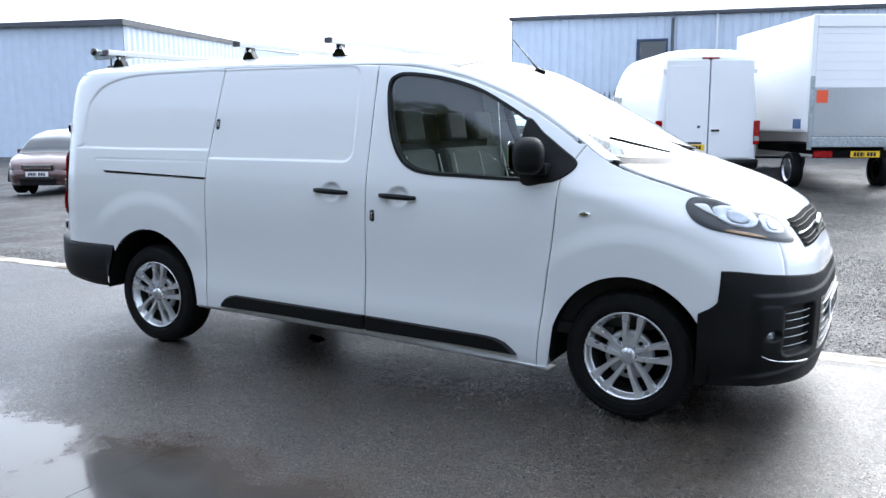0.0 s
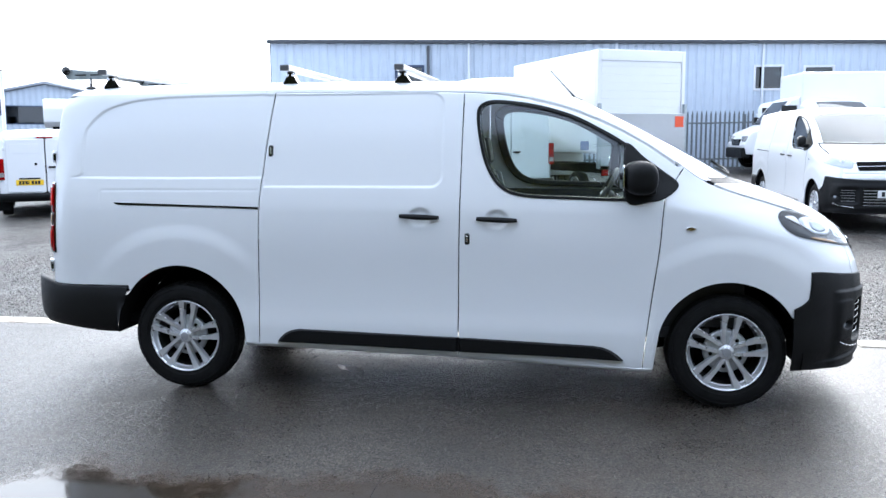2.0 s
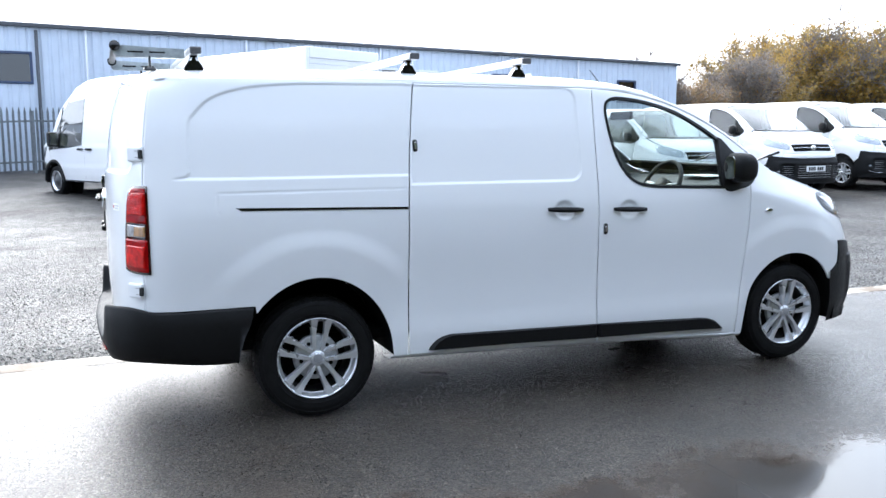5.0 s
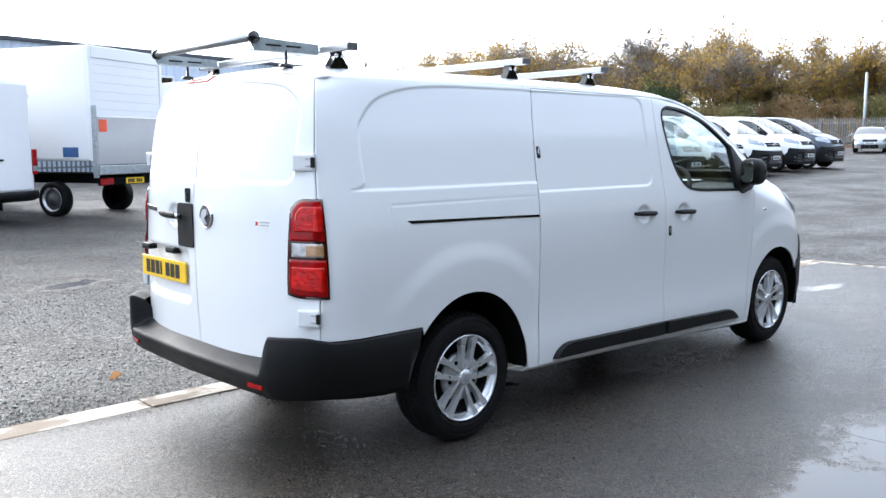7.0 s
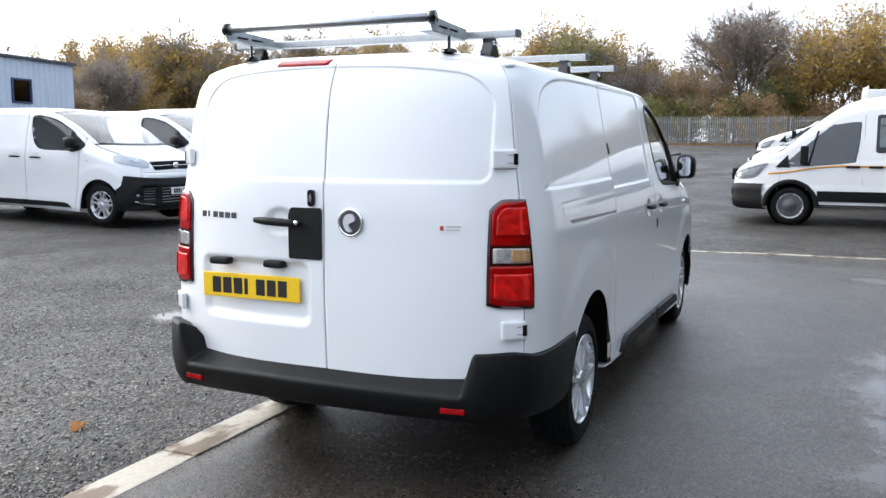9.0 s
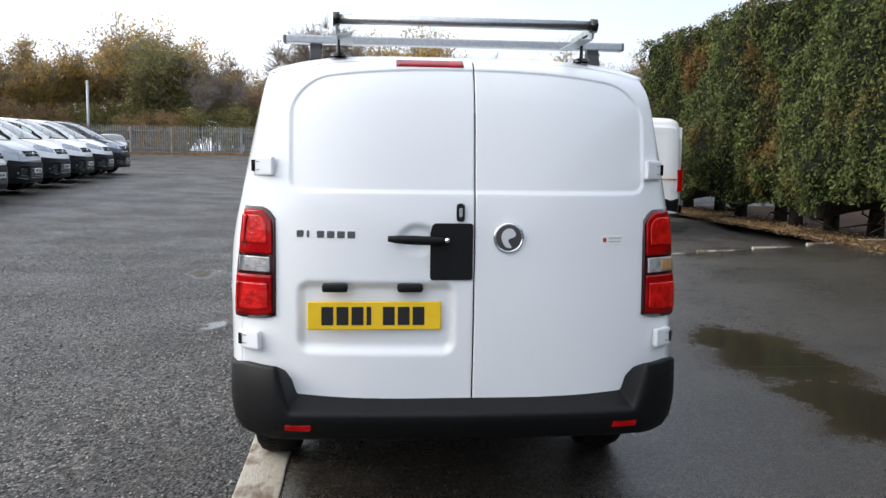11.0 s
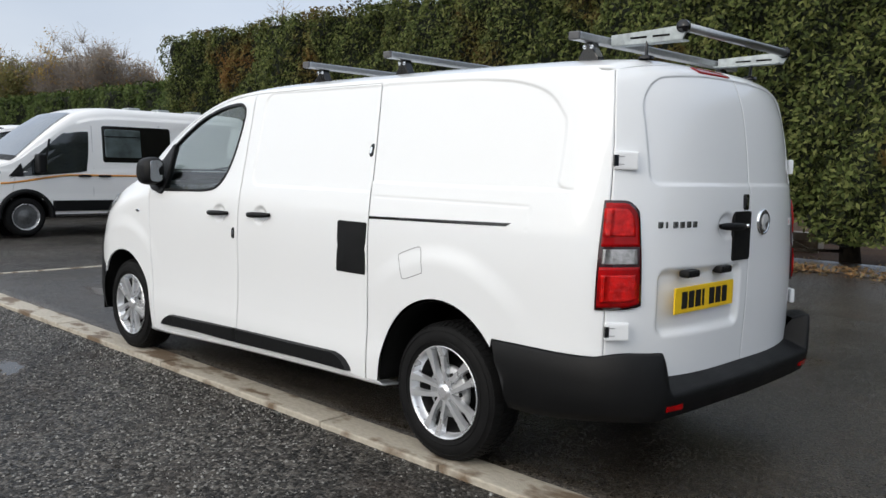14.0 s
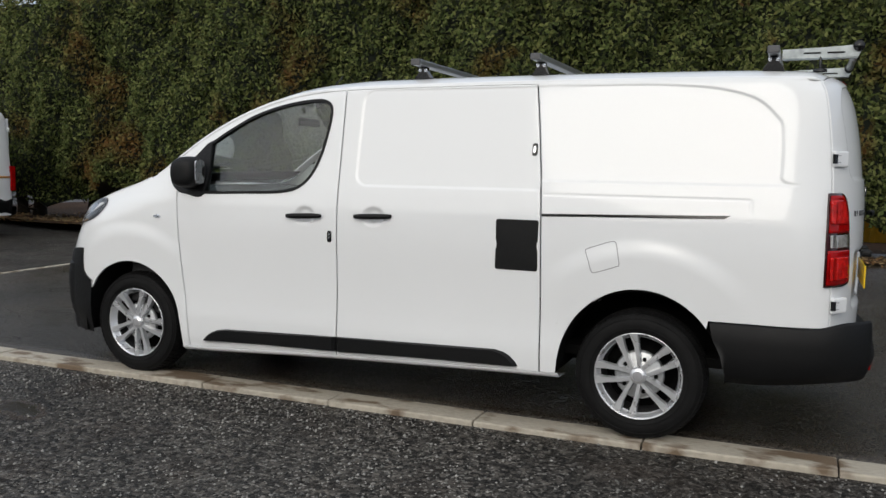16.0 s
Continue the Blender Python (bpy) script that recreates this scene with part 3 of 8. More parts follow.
def wheel(parent, x, y, s, fine=True, spin=0.0, alloy=None, steel=False):
    """One road wheel: tyre, rim, five pairs of spokes, hub."""
    alloy = alloy or ALLOY
    w = new("wheel")
    w.parent, w.location = parent, (x, s * y, HUB_Z)
    n = 64 if fine else 24
    lathe("tyre", [(0.215, -0.20), (0.245, -0.212), (0.29, -0.215), (0.322, -0.20), (0.332, -0.17), (0.334, -0.12), (0.332, -0.05), (0.322, -0.018), (0.295, -0.001), (0.262, 0.002), (0.238, -0.004), (0.222, -0.012)],
          RUBBER, w, steps=n, sign=s)
    if fine:
        tread = bmesh.new()
        for i in range(66):
            a = 2 * math.pi * i / 66
            for y0, y1, turn in ((-0.052, -0.014, 0.0), (-0.098, -0.060, 0.5), (-0.144, -0.106, 0.0), (-0.192, -0.152, 0.5)):
                c0, c1 = a + (turn - 0.37) * 2 * math.pi / 66, a + (turn + 0.37) * 2 * math.pi / 66
                out_r = lambda y: 0.3375 - 0.014 * max(0.0, (y + 0.052) / 0.038) - 0.012 * max(0.0, (-0.152 - y) / 0.040)
                ring_ = []
                for rr_ in (-0.010, 0.0):
                    ring_ += [tread.verts.new(((out_r(y) + rr_) * math.cos(c), s * y, (out_r(y) + rr_) * math.sin(c))) for y, c in ((y0, c0), (y1, c0), (y1, c1), (y0, c1))]
                tread.faces.new(ring_[4:])
                for j in range(4):
                    tread.faces.new((ring_[j], ring_[(j + 1) % 4], ring_[4 + (j + 1) % 4], ring_[4 + j]))
        bmesh.ops.recalc_face_normals(tread, faces=tread.faces)
        part("tread", tread, RUBBER, w)
        for r0 in (0.250, 0.300):
            lathe("tyre_rib", [(r0 - 0.0025, -0.002), (r0 - 0.0015, 0.0038 if r0 < 0.28 else 0.0015), (r0 + 0.0015, 0.0038 if r0 < 0.28 else 0.0012), (r0 + 0.0025, -0.003)], RUBBER, w, steps=n, sign=s)
    lathe("rim", [(0.226, -0.006), (0.2245, 0.0), (0.220, -0.002), (0.213, -0.018), (0.206, -0.040), (0.199, -0.046)], alloy, w, steps=n, sign=s)
    lathe("rim_barrel", [(0.200, -0.045), (0.196, -0.06), (0.19, -0.12), (0.19, -0.19)], BARREL, w, steps=n, sign=s)
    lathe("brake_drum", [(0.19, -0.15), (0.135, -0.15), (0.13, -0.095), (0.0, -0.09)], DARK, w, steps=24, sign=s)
    if steel:
        lathe("wheel_disc", [(0.20, -0.05), (0.17, -0.03), (0.14, -0.045), (0.11, -0.02), (0.07, -0.01), (0.06, 0.0), (0.0, 0.004)], STEEL, w, steps=24, sign=s)
        return w
    lathe("hub_plate", [(0.128, -0.066), (0.126, -0.048), (0.115, -0.042), (0.075, -0.040), (0.06, -0.030), (0.0, -0.030)], DISC, w, steps=32, sign=s)
    sp = bmesh.new()
    for k in range(5):
        for d in (-1, 1):
            a = radians(90 + 72 * k + spin)
            da = radians(10.3) * d
            pts = []
            for r, half, yo, spread in ((0.042, 0.0125, -0.014, 2.6), (0.10, 0.0135, -0.009, 1.66), (0.16, 0.0170, -0.009, 1.26), (0.219, 0.0265, -0.003, 1.02)):
                ang = a + da * spread
                cx, cz = r * math.cos(ang), r * math.sin(ang)
                tx, tz = -math.sin(ang), math.cos(ang)
                pts.append([(cx - half * tx, s * (yo - 0.03), cz - half * tz), (cx - half * 0.75 * tx, s * yo, cz - half * 0.75 * tz),
                            (cx + half * 0.75 * tx, s * yo, cz + half * 0.75 * tz), (cx + half * tx, s * (yo - 0.03), cz + half * tz)])
            vs = [[sp.verts.new(p) for p in ring] for ring in pts]
            for i in range(3):
                for j in range(3):
                    sp.faces.new((vs[i][j], vs[i + 1][j], vs[i + 1][j + 1], vs[i][j + 1]))
    bmesh.ops.recalc_face_normals(sp, faces=sp.faces)
    part("spokes", sp, alloy, w)
    lathe("centre_cap", [(0.044, -0.032), (0.042, -0.012), (0.036, -0.006), (0.030, -0.006), (0.027, -0.002), (0.0, 0.0)], alloy, w, steps=32, sign=s)
    lathe("cap_badge", [(0.026, -0.001), (0.0, 0.0015)], GREY_INK, w, steps=20, sign=s)
    if fine:
        for k in range(5):
            a = radians(90 + 36 + 72 * k + spin)
            lathe("wheel_bolt", [(0.011, -0.045), (0.011, -0.034), (0.0, -0.033)], DARK, w, steps=8, at=(0.088 * math.cos(a), 0, 0.088 * math.sin(a)), sign=s)
    return w


def number_plate(parent, at, ax, mat, width=0.52, height=0.111, normal=(-1, 0, 0)):
    """A plate with seven bars in place of its characters. ax: the way along it."""
    ax, nrm = Vector(ax), Vector(normal)
    m = Matrix((ax, Vector((0, 0, 1)), nrm)).transposed().to_4x4()
    m.translation = Vector(at)
    bm = box_bm(bmesh.new(), (-width / 2, -height / 2, -0.004), (width / 2, height / 2, 0.004), 0.003)
    bmesh.ops.transform(bm, matrix=m, verts=bm.verts)
    p = part("number_plate", bm, mat, parent, "pressed acrylic number plate with black bars")
    u = -0.205
    for k in range(7):
        if k == 4:
            u += 0.033
        wd = 0.018 if k == 3 else 0.046
        b = box_bm(bmesh.new(), (u * width / 0.52, -0.036 * height / 0.111, 0.0042), ((u + wd) * width / 0.52, 0.036 * height / 0.111, 0.0058))
        bmesh.ops.transform(b, matrix=m, verts=b.verts)
        part("plate_bar", b, INK, p)
        u += wd + 0.012
    return p


def rear_x_at(y, z):
    """The back's x at a width and height."""
    v = np.linspace(0, len(BACK) - 1, 241)
    xc, zc, xe, ye, ze = [r(v) for r in back_rows]
    a = np.clip(abs(y) / ye, 0, 1)
    x, zz = xc + (xe - xc) * a**3.2, zc + (ze - zc) * a**3.0
    return float(np.interp(z, zz[::-1], x[::-1]))


def build_van(name, label, paint, fine=True, spin=0.0, clad=True, steel=False):
    """The panel van; fine: with all its small parts."""
    van = new(name)
    tagged(van, label=label, category="van")
    k = 1.0 if fine else 3.2
    du, dz = (0.0075, 0.0058) if fine else (0.036, 0.028)
    th = 0.012
    cant = 0.014
    top_line = lambda x: side_top(x) - cant
    roof_line = lambda x: side_top(x) + 0.0034
    for s in (-1, 1):
        out = (0, s, 0)

        def skin(nm, x, z, mat=paint, thick=th, hole=None, lift=0.0, lab=""):
            pts = np.stack([x, s * (side_y(x, z) + lift), z], -1)
            return sheet(nm, pts, mat, van, lab, thick, out, hole)
        # rear quarter
        rear_low = lambda x: np.where(x < -1.97, 0.655 + 0 * x, sill_z(x))
        x, z = panel(rear_x, slide_line, -2.50, -1.10, arch(WHEEL_R, 0.420, 0.452, rear_low), roof_line, du, dz)
        skin("rear_quarter_panel", x, z, thick=0.005)
        x, z = panel(slide_line, post_line, -1.10, 0.11, sill_z, top_line, du, dz)
        skin("sliding_door", x, z, thick=0.005)
        door_top = lambda x: side_top(np.minimum(x, 1.34)) - cant - 0.012 * step(0.2, 0.6, x)
        x, z = panel(post_line, door_line, 0.11, 1.30, sill_z, door_top, du, dz)
        skin("front_door", x, z, hole=lambda m: inside(WINDOW, m[:, 0], m[:, 2]))
        # wing: its lower edge is the wheel opening, then the bumper's seam
        wing_low = lambda x: np.where(x < 1.93, sill_z(x), 0.545 + 0.135 * step(2.07, 2.12, x))
        wing_top = lambda x: side_top(x) - 0.004
        wing_right = lambda z: np.where(z < 1.0, edge_x(z) + 0.0045, 2.25 + 0 * z)
        x, z = panel(door_line, wing_right, 1.30, 2.25, arch(WHEEL_F, 0.40, 0.410, wing_low), wing_top, du, dz)
        skin("front_wing", x, z)
        # strip under the roof edge, along the windscreen post
        x = np.linspace(-1.10, 1.33, int(2.43 / (du * 1.5)))[None, :] + np.zeros((5, 1))
        z = side_top(x) - np.linspace(cant, -0.002, 5)[:, None]
        skin("roof_rail", x, z)
        x = np.linspace(-2.42, 1.33, 120)[None, :] + np.zeros((4, 1))
        z = side_top(x) - np.linspace(0.03, -0.004, 4)[:, None]
        skin("roof_joint", np.maximum(x, rear_x(z) + 0.004), z, thick=0.002, lift=-0.006)
        # door glass and its rubber
        pts = []
        ring = np.array(WINDOW)
        c = ring.mean(0)
        for f in np.linspace(0.02, 1.0, 7):
            q = c + (ring - c) * f
            pts.append(np.stack([q[:, 0], s * (side_y(q[:, 0], q[:, 1]) - 0.010), q[:, 1]], 1))
        pts = np.array(pts)
        pts = np.concatenate([pts, pts[:, :1]], 1)
        trim_ = np.array([np.stack([q[:, 0], s * (side_y(q[:, 0], q[:, 1]) - 0.032), q[:, 1]], 1) for q in (c + (ring - c) * f for f in (0.955, 1.0, 1.06, 1.12))])
        sheet("window_lining", np.concatenate([trim_, trim_[:, :1]], 1), TRIM, van, "dark lining round the door window", 0.004, (0, -s, 0))
        g = sheet("door_glass", pts, GLASS, van, "", 0, out)
        g.visible_shadow = False
        ribbon("window_seal", WINDOW, 0.0085, 0.003, 0.03, BLACK_PLASTIC, van, s)
        sail = rounded([(1.055, 1.515), (1.16, 1.445), (1.27, 1.365), (1.345, 1.305), (1.335, 1.262), (1.27, 1.215), (1.20, 1.196), (1.055, 1.203)], 5)
        plate_on_side("mirror_sail", sail, 0.010, 0.02, BLACK_PLASTIC, van, s)
        # mirror: a rounded shell with the glass set into its back
        mp = []
        for f, sc in zip((-1, -0.98, -0.86, -0.66, -0.4, -0.1, 0.2, 0.5, 0.76, 0.93, 0.995, 1.0), (0.02, 0.55, 0.80, 0.92, 0.98, 1.0, 1.0, 0.96, 0.86, 0.68, 0.40, 0.02)):
            for w in np.linspace(0, 2 * math.pi, 25)[:-1]:
                cx, cz = math.copysign(abs(math.cos(w)) ** 0.75, math.cos(w)), math.copysign(abs(math.sin(w)) ** 0.8, math.sin(w))
                mp.append((1.128 + 0.090 * sc * cx + 0.02 * f, s * (1.000 + 0.066 * f), 1.334 + 0.094 * sc * cz - 0.006 * f))
        mp = np.array(mp).reshape(12, 24, 3)
        mp = np.concatenate([mp, mp[:, :1]], 1)
        mir = sheet("door_mirror", mp, BLACK_PLASTIC, van, "black textured door mirror housing", 0, out)
        box("mirror_arm", (1.10, min(s * 0.89, s * 0.99), 1.235), (1.22, max(s * 0.89, s * 0.99), 1.295), BLACK_PLASTIC, mir, bevel=0.02, segments=2)
        prism("mirror_glass", [(s * (1.000 + a), 1.335 + b) for a, b in corner_rect(-0.042, 0.042, -0.072, 0.072, 0.025, 4)], 1.034, 1.040, CHROME, mir, axis=0)
        # rear bumper's side, sill cladding
        if clad:
            for poly in ([(-1.01, 0.332), (-1.000, 0.352), (-0.97, 0.382), (-0.93, 0.403), (-0.88, 0.414), (-0.5, 0.405), (0.0990, 0.390), (0.0990, 0.306), (-0.5, 0.320)],
                         [(0.1010, 0.390), (0.6, 0.374), (0.88, 0.364), (0.94, 0.356), (0.99, 0.338), (1.03, 0.310), (1.06, 0.280), (0.6, 0.293), (0.1010, 0.306)]):
                plate_on_side("sill_cladding", poly, 0.026, 0.01, BLACK_PLASTIC, van, s, rim=0.020)
        # handles
        for hx, hz in ((-0.13, 1.103), (0.325, 1.090)):
            yb = float(side_y(hx + 0.09, hz))
            h = []
            for u in np.linspace(-1, 1, 13):
                rad = 0.0165 * (1 - 0.35 * abs(u) ** 3)
                bow = 0.026 - 0.014 * abs(u) ** 4
                for w in np.linspace(0, 2 * math.pi, 11)[:-1]:
                    h.append((hx + 0.118 * u, s * (yb + bow + rad * 0.75 * math.cos(w)), hz - 0.004 * u + rad * math.sin(w)))
            h = np.array(h).reshape(13, 10, 3)
            h = np.concatenate([h, h[:, :1]], 1)
            sheet("door_handle", h, BLACK_PLASTIC, van, "", 0, None)
        slot = [(-2.06, 1.176), (-2.03, 1.160), (-1.118, 1.139), (-1.118, 1.153)]
        plate_on_side("slide_rail", slot, 0.002, 0.01, GLOSS_BLACK, van, s, rim=0.002)
        ind = rounded([(1.385, 1.046), (1.415, 1.060), (1.445, 1.048), (1.415, 1.036)], 5)
        plate_on_side("side_indicator", ind, 0.010, 0.004, CHROME, van, s, rim=0.004)
        if fine:
            for lx, lz in ((-1.052, 1.488), (0.153, 0.975)):
                o = plate_on_side("slam_lock", corner_rect(lx - 0.015, lx + 0.015, lz - 0.034, lz + 0.034, 0.012, 4), 0.006, 0.004, GLOSS_BLACK, van, s, "black oval security lock")
                plate_on_side("lock_barrel", corner_rect(lx - 0.006, lx + 0.006, lz - 0.018, lz + 0.018, 0.005, 3), 0.009, 0.002, CHROME, o, s, rim=0.002)
            if s > 0:
                plate_on_side("door_patch", corner_rect(-1.105, -0.868, 0.848, 1.118, 0.012, 3), 0.003, 0.002, BLACK_PLASTIC, van, s, "black protective patch behind the sliding door handle", rim=0.002)
                flap = rounded([(-1.366, 0.982), (-1.43, 1.006), (-1.495, 1.026), (-1.515, 1.016), (-1.527, 0.96), (-1.535, 0.910), (-1.52, 0.900), (-1.47, 0.882), (-1.410, 0.863), (-1.392, 0.874), (-1.377, 0.92), (-1.360, 0.968)], 4)
                ribbon("fuel_flap_seam", flap, 0.0022, 0.0008, 0.004, GREY_INK, van, s)
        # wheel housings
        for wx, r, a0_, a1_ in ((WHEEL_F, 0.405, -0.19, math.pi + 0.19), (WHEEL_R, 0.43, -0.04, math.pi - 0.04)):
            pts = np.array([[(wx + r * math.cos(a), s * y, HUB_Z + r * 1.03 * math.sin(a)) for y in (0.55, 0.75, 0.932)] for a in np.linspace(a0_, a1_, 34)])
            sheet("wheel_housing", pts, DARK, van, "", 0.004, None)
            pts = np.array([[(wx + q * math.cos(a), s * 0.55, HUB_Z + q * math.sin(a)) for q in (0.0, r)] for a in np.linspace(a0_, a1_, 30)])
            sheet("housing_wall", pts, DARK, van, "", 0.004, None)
        wheel(van, WHEEL_F, 0.912, s, fine, spin - 7 + 32 * (s > 0), steel=steel)
        wheel(van, WHEEL_R, 0.912, s, fine, spin - 7 - 11 * (s > 0), steel=steel)
        # head lamp round the corner of the nose
        lamp_line = rounded([(65.9, 1.108), (63.2, 1.146), (56.1, 1.137), (47.2, 1.109), (39.0, 1.068), (34.9, 1.022), (34.2, 0.955), (36.0, 0.925), (44.6, 0.945), (55.0, 0.981), (60.5, 1.004), (64.4, 1.045)], 4 if fine else 2)
        head = nose_patch("headlight", lamp_line, 0.004, 0.003, LAMP_GREY if fine else LENS_PALE, van, s, "clear headlight with bright reflectors")
        ribs = 5 if fine else 3
        if fine:
            nose_patch("main_reflector", rounded([(58.6, 1.098), (55.0, 1.108), (50.5, 1.092), (46.9, 1.066), (46.6, 1.020), (49.5, 1.003), (54.5, 1.018), (57.6, 1.050)], 3), 0.009, 0.006, LAMP_WHITE, head, s, "", ribs)
            nose_patch("outer_reflector", rounded([(45.2, 1.056), (42.0, 1.050), (38.4, 1.022), (37.6, 0.985), (40.0, 0.972), (44.4, 0.985), (45.4, 1.020)], 3), 0.009, 0.006, LAMP_WHITE, head, s, "", ribs)
        if fine:
            nose_patch("projector_lens", rounded([(54.8, 1.085), (51.5, 1.078), (49.0, 1.055), (49.3, 1.028), (52.0, 1.024), (55.0, 1.045)], 3), 0.013, 0.009, LENS_PALE, head, s, "", 4)
            nose_patch("dipped_lens", rounded([(43.8, 1.038), (41.2, 1.030), (39.6, 1.008), (40.2, 0.988), (43.2, 0.996)], 3), 0.013, 0.009, LENS_PALE, head, s, "", 4)
            nose_patch("running_light", rounded([(63.6, 1.112), (60.5, 1.116), (59.3, 1.098), (58.2, 1.060), (56.8, 1.048), (60.3, 1.078)], 3), 0.010, 0.006, PLATE_WHITE, head, s, "", 3)
            nose_patch("indicator_lens", rounded([(55.5, 1.000), (50.5, 0.986), (45.5, 0.966), (45.5, 0.957), (51.0, 0.974), (55.8, 0.990)], 3), 0.009, 0.006, ORANGE, head, s, "", 3)
        g = nose_patch("headlight_glass", lamp_line, 0.018, 0.004, LENS, head, s)
        g.visible_shadow = False
        # rear lamp round the corner
        zs = np.linspace(0.0, 1.0, 15)

        def lamp(z0, z1, y0, x1, lift, ny=7, nx=6, top=0.0, low=0.0):
            g = []
            for f in zs:
                zz = z0 + (z1 - z0) * f
                yr, xr = float(rear_y(zz)), float(rear_x(zz))
                line = [(rear_x_at(yy, zz) - lift, yy, zz) for yy in np.linspace(y0, yr - 0.008, ny)]
                line += [(xx, float(side_y(xx, zz)) + lift, zz) for xx in np.linspace(xr + 0.008, x1, nx)]
                bend = (1 - np.linspace(0, 1, ny + nx) / 0.40).clip(0) ** 2.2
                zm = 0.5 * (z0 + z1)
                g.append([(a, b, c - bend[j] * (top * max(0, (c - zm) / (z1 - zm)) - low * max(0, (zm - c) / (zm - z0)))) for j, (a, b, c) in enumerate(line)])
            return np.array(g)
        lampthing = sheet("rear_light", mirror_y(lamp(0.852, 1.295, 0.742, -2.486, 0.010, 13, 8, 0.045, 0.014), s), DARK_RED, van, "red and clear rear light cluster", 0.02, (-1, s, 0))
        sheet("upper_red_lens", mirror_y(lamp(1.108, 1.284, 0.756, -2.496, 0.016, 13, 8, 0.043), s), RED_LENS, lampthing, "", 0.006, (-1, s, 0))
        sheet("lower_red_lens", mirror_y(lamp(0.863, 1.026, 0.756, -2.496, 0.016, 13, 8, 0.0, 0.014), s), RED_LENS, lampthing, "", 0.006, (-1, s, 0))
        sheet("clear_lens", mirror_y(lamp(1.038, 1.098, 0.764, -2.512, 0.014), s), CLEAR_WHITE, lampthing, "", 0.004, (-1, s, 0))
        if fine:
            sheet("upper_lamp_facet", mirror_y(lamp(1.150, 1.262, 0.776, -2.525, 0.0195, 11, 4, 0.034), s), RED_BRIGHT, lampthing, "", 0.003, (-1, s, 0))
            sheet("lower_lamp_facet", mirror_y(lamp(0.885, 0.994, 0.772, -2.520, 0.0195, 11, 6, 0.0, 0.012), s), RED_BRIGHT, lampthing, "", 0.003, (-1, s, 0))
            if s < 0:
                sheet("amber_lens", mirror_y(lamp(1.044, 1.092, 0.832, -2.516, 0.0175, 5, 5), s), ORANGE, lampthing, "amber corner of the clear lens", 0.003, (-1, s, 0))
            for hz in (1.455, 0.765):
                yr, xr = float(rear_y(hz)), float(rear_x(hz))
                hm = Matrix.Translation((xr - 0.034, s * (yr - 0.036), hz)) @ Matrix.Rotation(radians(-s * 38), 4, "Z")
                bm = box_bm(bmesh.new(), (-0.012, -0.052, -0.038), (0.012, 0.052, 0.038), 0.009, 2)
                bmesh.ops.transform(bm, matrix=hm, verts=bm.verts)
                hg = part("door_hinge", bm, paint, van, "white painted rear door hinge")
                for lo, hi, mt in (((-0.0145, 0.012, 0.014), (-0.0118, 0.038, 0.0175), GREY_INK), ((-0.0145, 0.012, -0.0175), (-0.0118, 0.038, -0.014), GREY_INK), ((-0.0145, 0.036, -0.022), (0.0, 0.0545, 0.022), GLOSS_BLACK)):
                    bm = box_bm(bmesh.new(), (lo[0], min(s * lo[1], s * hi[1]), lo[2]), (hi[0], max(s * lo[1], s * hi[1]), hi[2]))
                    bmesh.ops.transform(bm, matrix=hm, verts=bm.verts)
                    part("hinge_pin" if mt is GLOSS_BLACK else "hinge_slot", bm, mt, hg)
    # roof, windscreen, bonnet, nose
    nx = max(8, int(60 / k))
    full = lambda v0, v1, n, w=1.0, rows=top_rows: strips(rows, v0, v1, max(4, int(n / k)), -w, w, nx, TOP_PX, TOP_PZ)
    sheet("roof", full(0, 6.35, 120), paint, van, "", th, (0, 0, 1))
    for s in (-1, 1):
        w = strips(top_rows, 6.35, 11.1, max(6, int(40 / k)), s * 0.925, s * 1.0, 6, TOP_PX, TOP_PZ)
        sheet("windscreen_post", w, paint, van, "", th, (0.5, 0, 1))
    scr = full(6.35, 10.9, 50, 0.93)
    g = sheet("windscreen", scr + np.array([0.0, 0, 0.002]), SCREEN_GLASS, van, "", 0, (1, 0, 1))
    g.visible_shadow = False
    sheet("windscreen_header", full(6.32, 6.62, 5, 0.93) + np.array([0, 0, 0.004]), GLOSS_BLACK, van, "", 0, (1, 0, 1))
    sheet("scuttle", full(10.75, 11.55, 12, 0.97), BLACK_PLASTIC, van, "", 0.02, (0, 0, 1))
    sheet("bonnet", full(11.45, 15.95, 60, 0.985) + np.array([0, 0, 0.003]), paint, van, "", th, (0.3, 0, 1))
    if fine:
        for yy in (-0.42, 0.18):
            a = full(10.3, 10.3, 4)[0]
            tube("wiper", [(1.70, yy, 1.342), (1.66, yy - 0.12, 1.362), (1.52, yy - 0.48, 1.425)], 0.008, GLOSS_BLACK, van, sides=6)
    nose = full(15.95, 17.6, 20)
    sheet("nose_panel", nose, paint, van, "", th, (1, 0, 0))
    gd = np.linspace(-1, 1, max(12, int(48 / k)))[None, :]
    gz = np.linspace(0, 1, max(4, int(12 / k)))[:, None]
    gr = sheet("grille", nose_at((33.0 - 3.6 * gz) * gd, 1.036 - 0.136 * gz - 0.008 * np.abs(gd), 0.006), DARK, van, "black radiator grille with chrome bars", 0.0, (1, 0, 0))
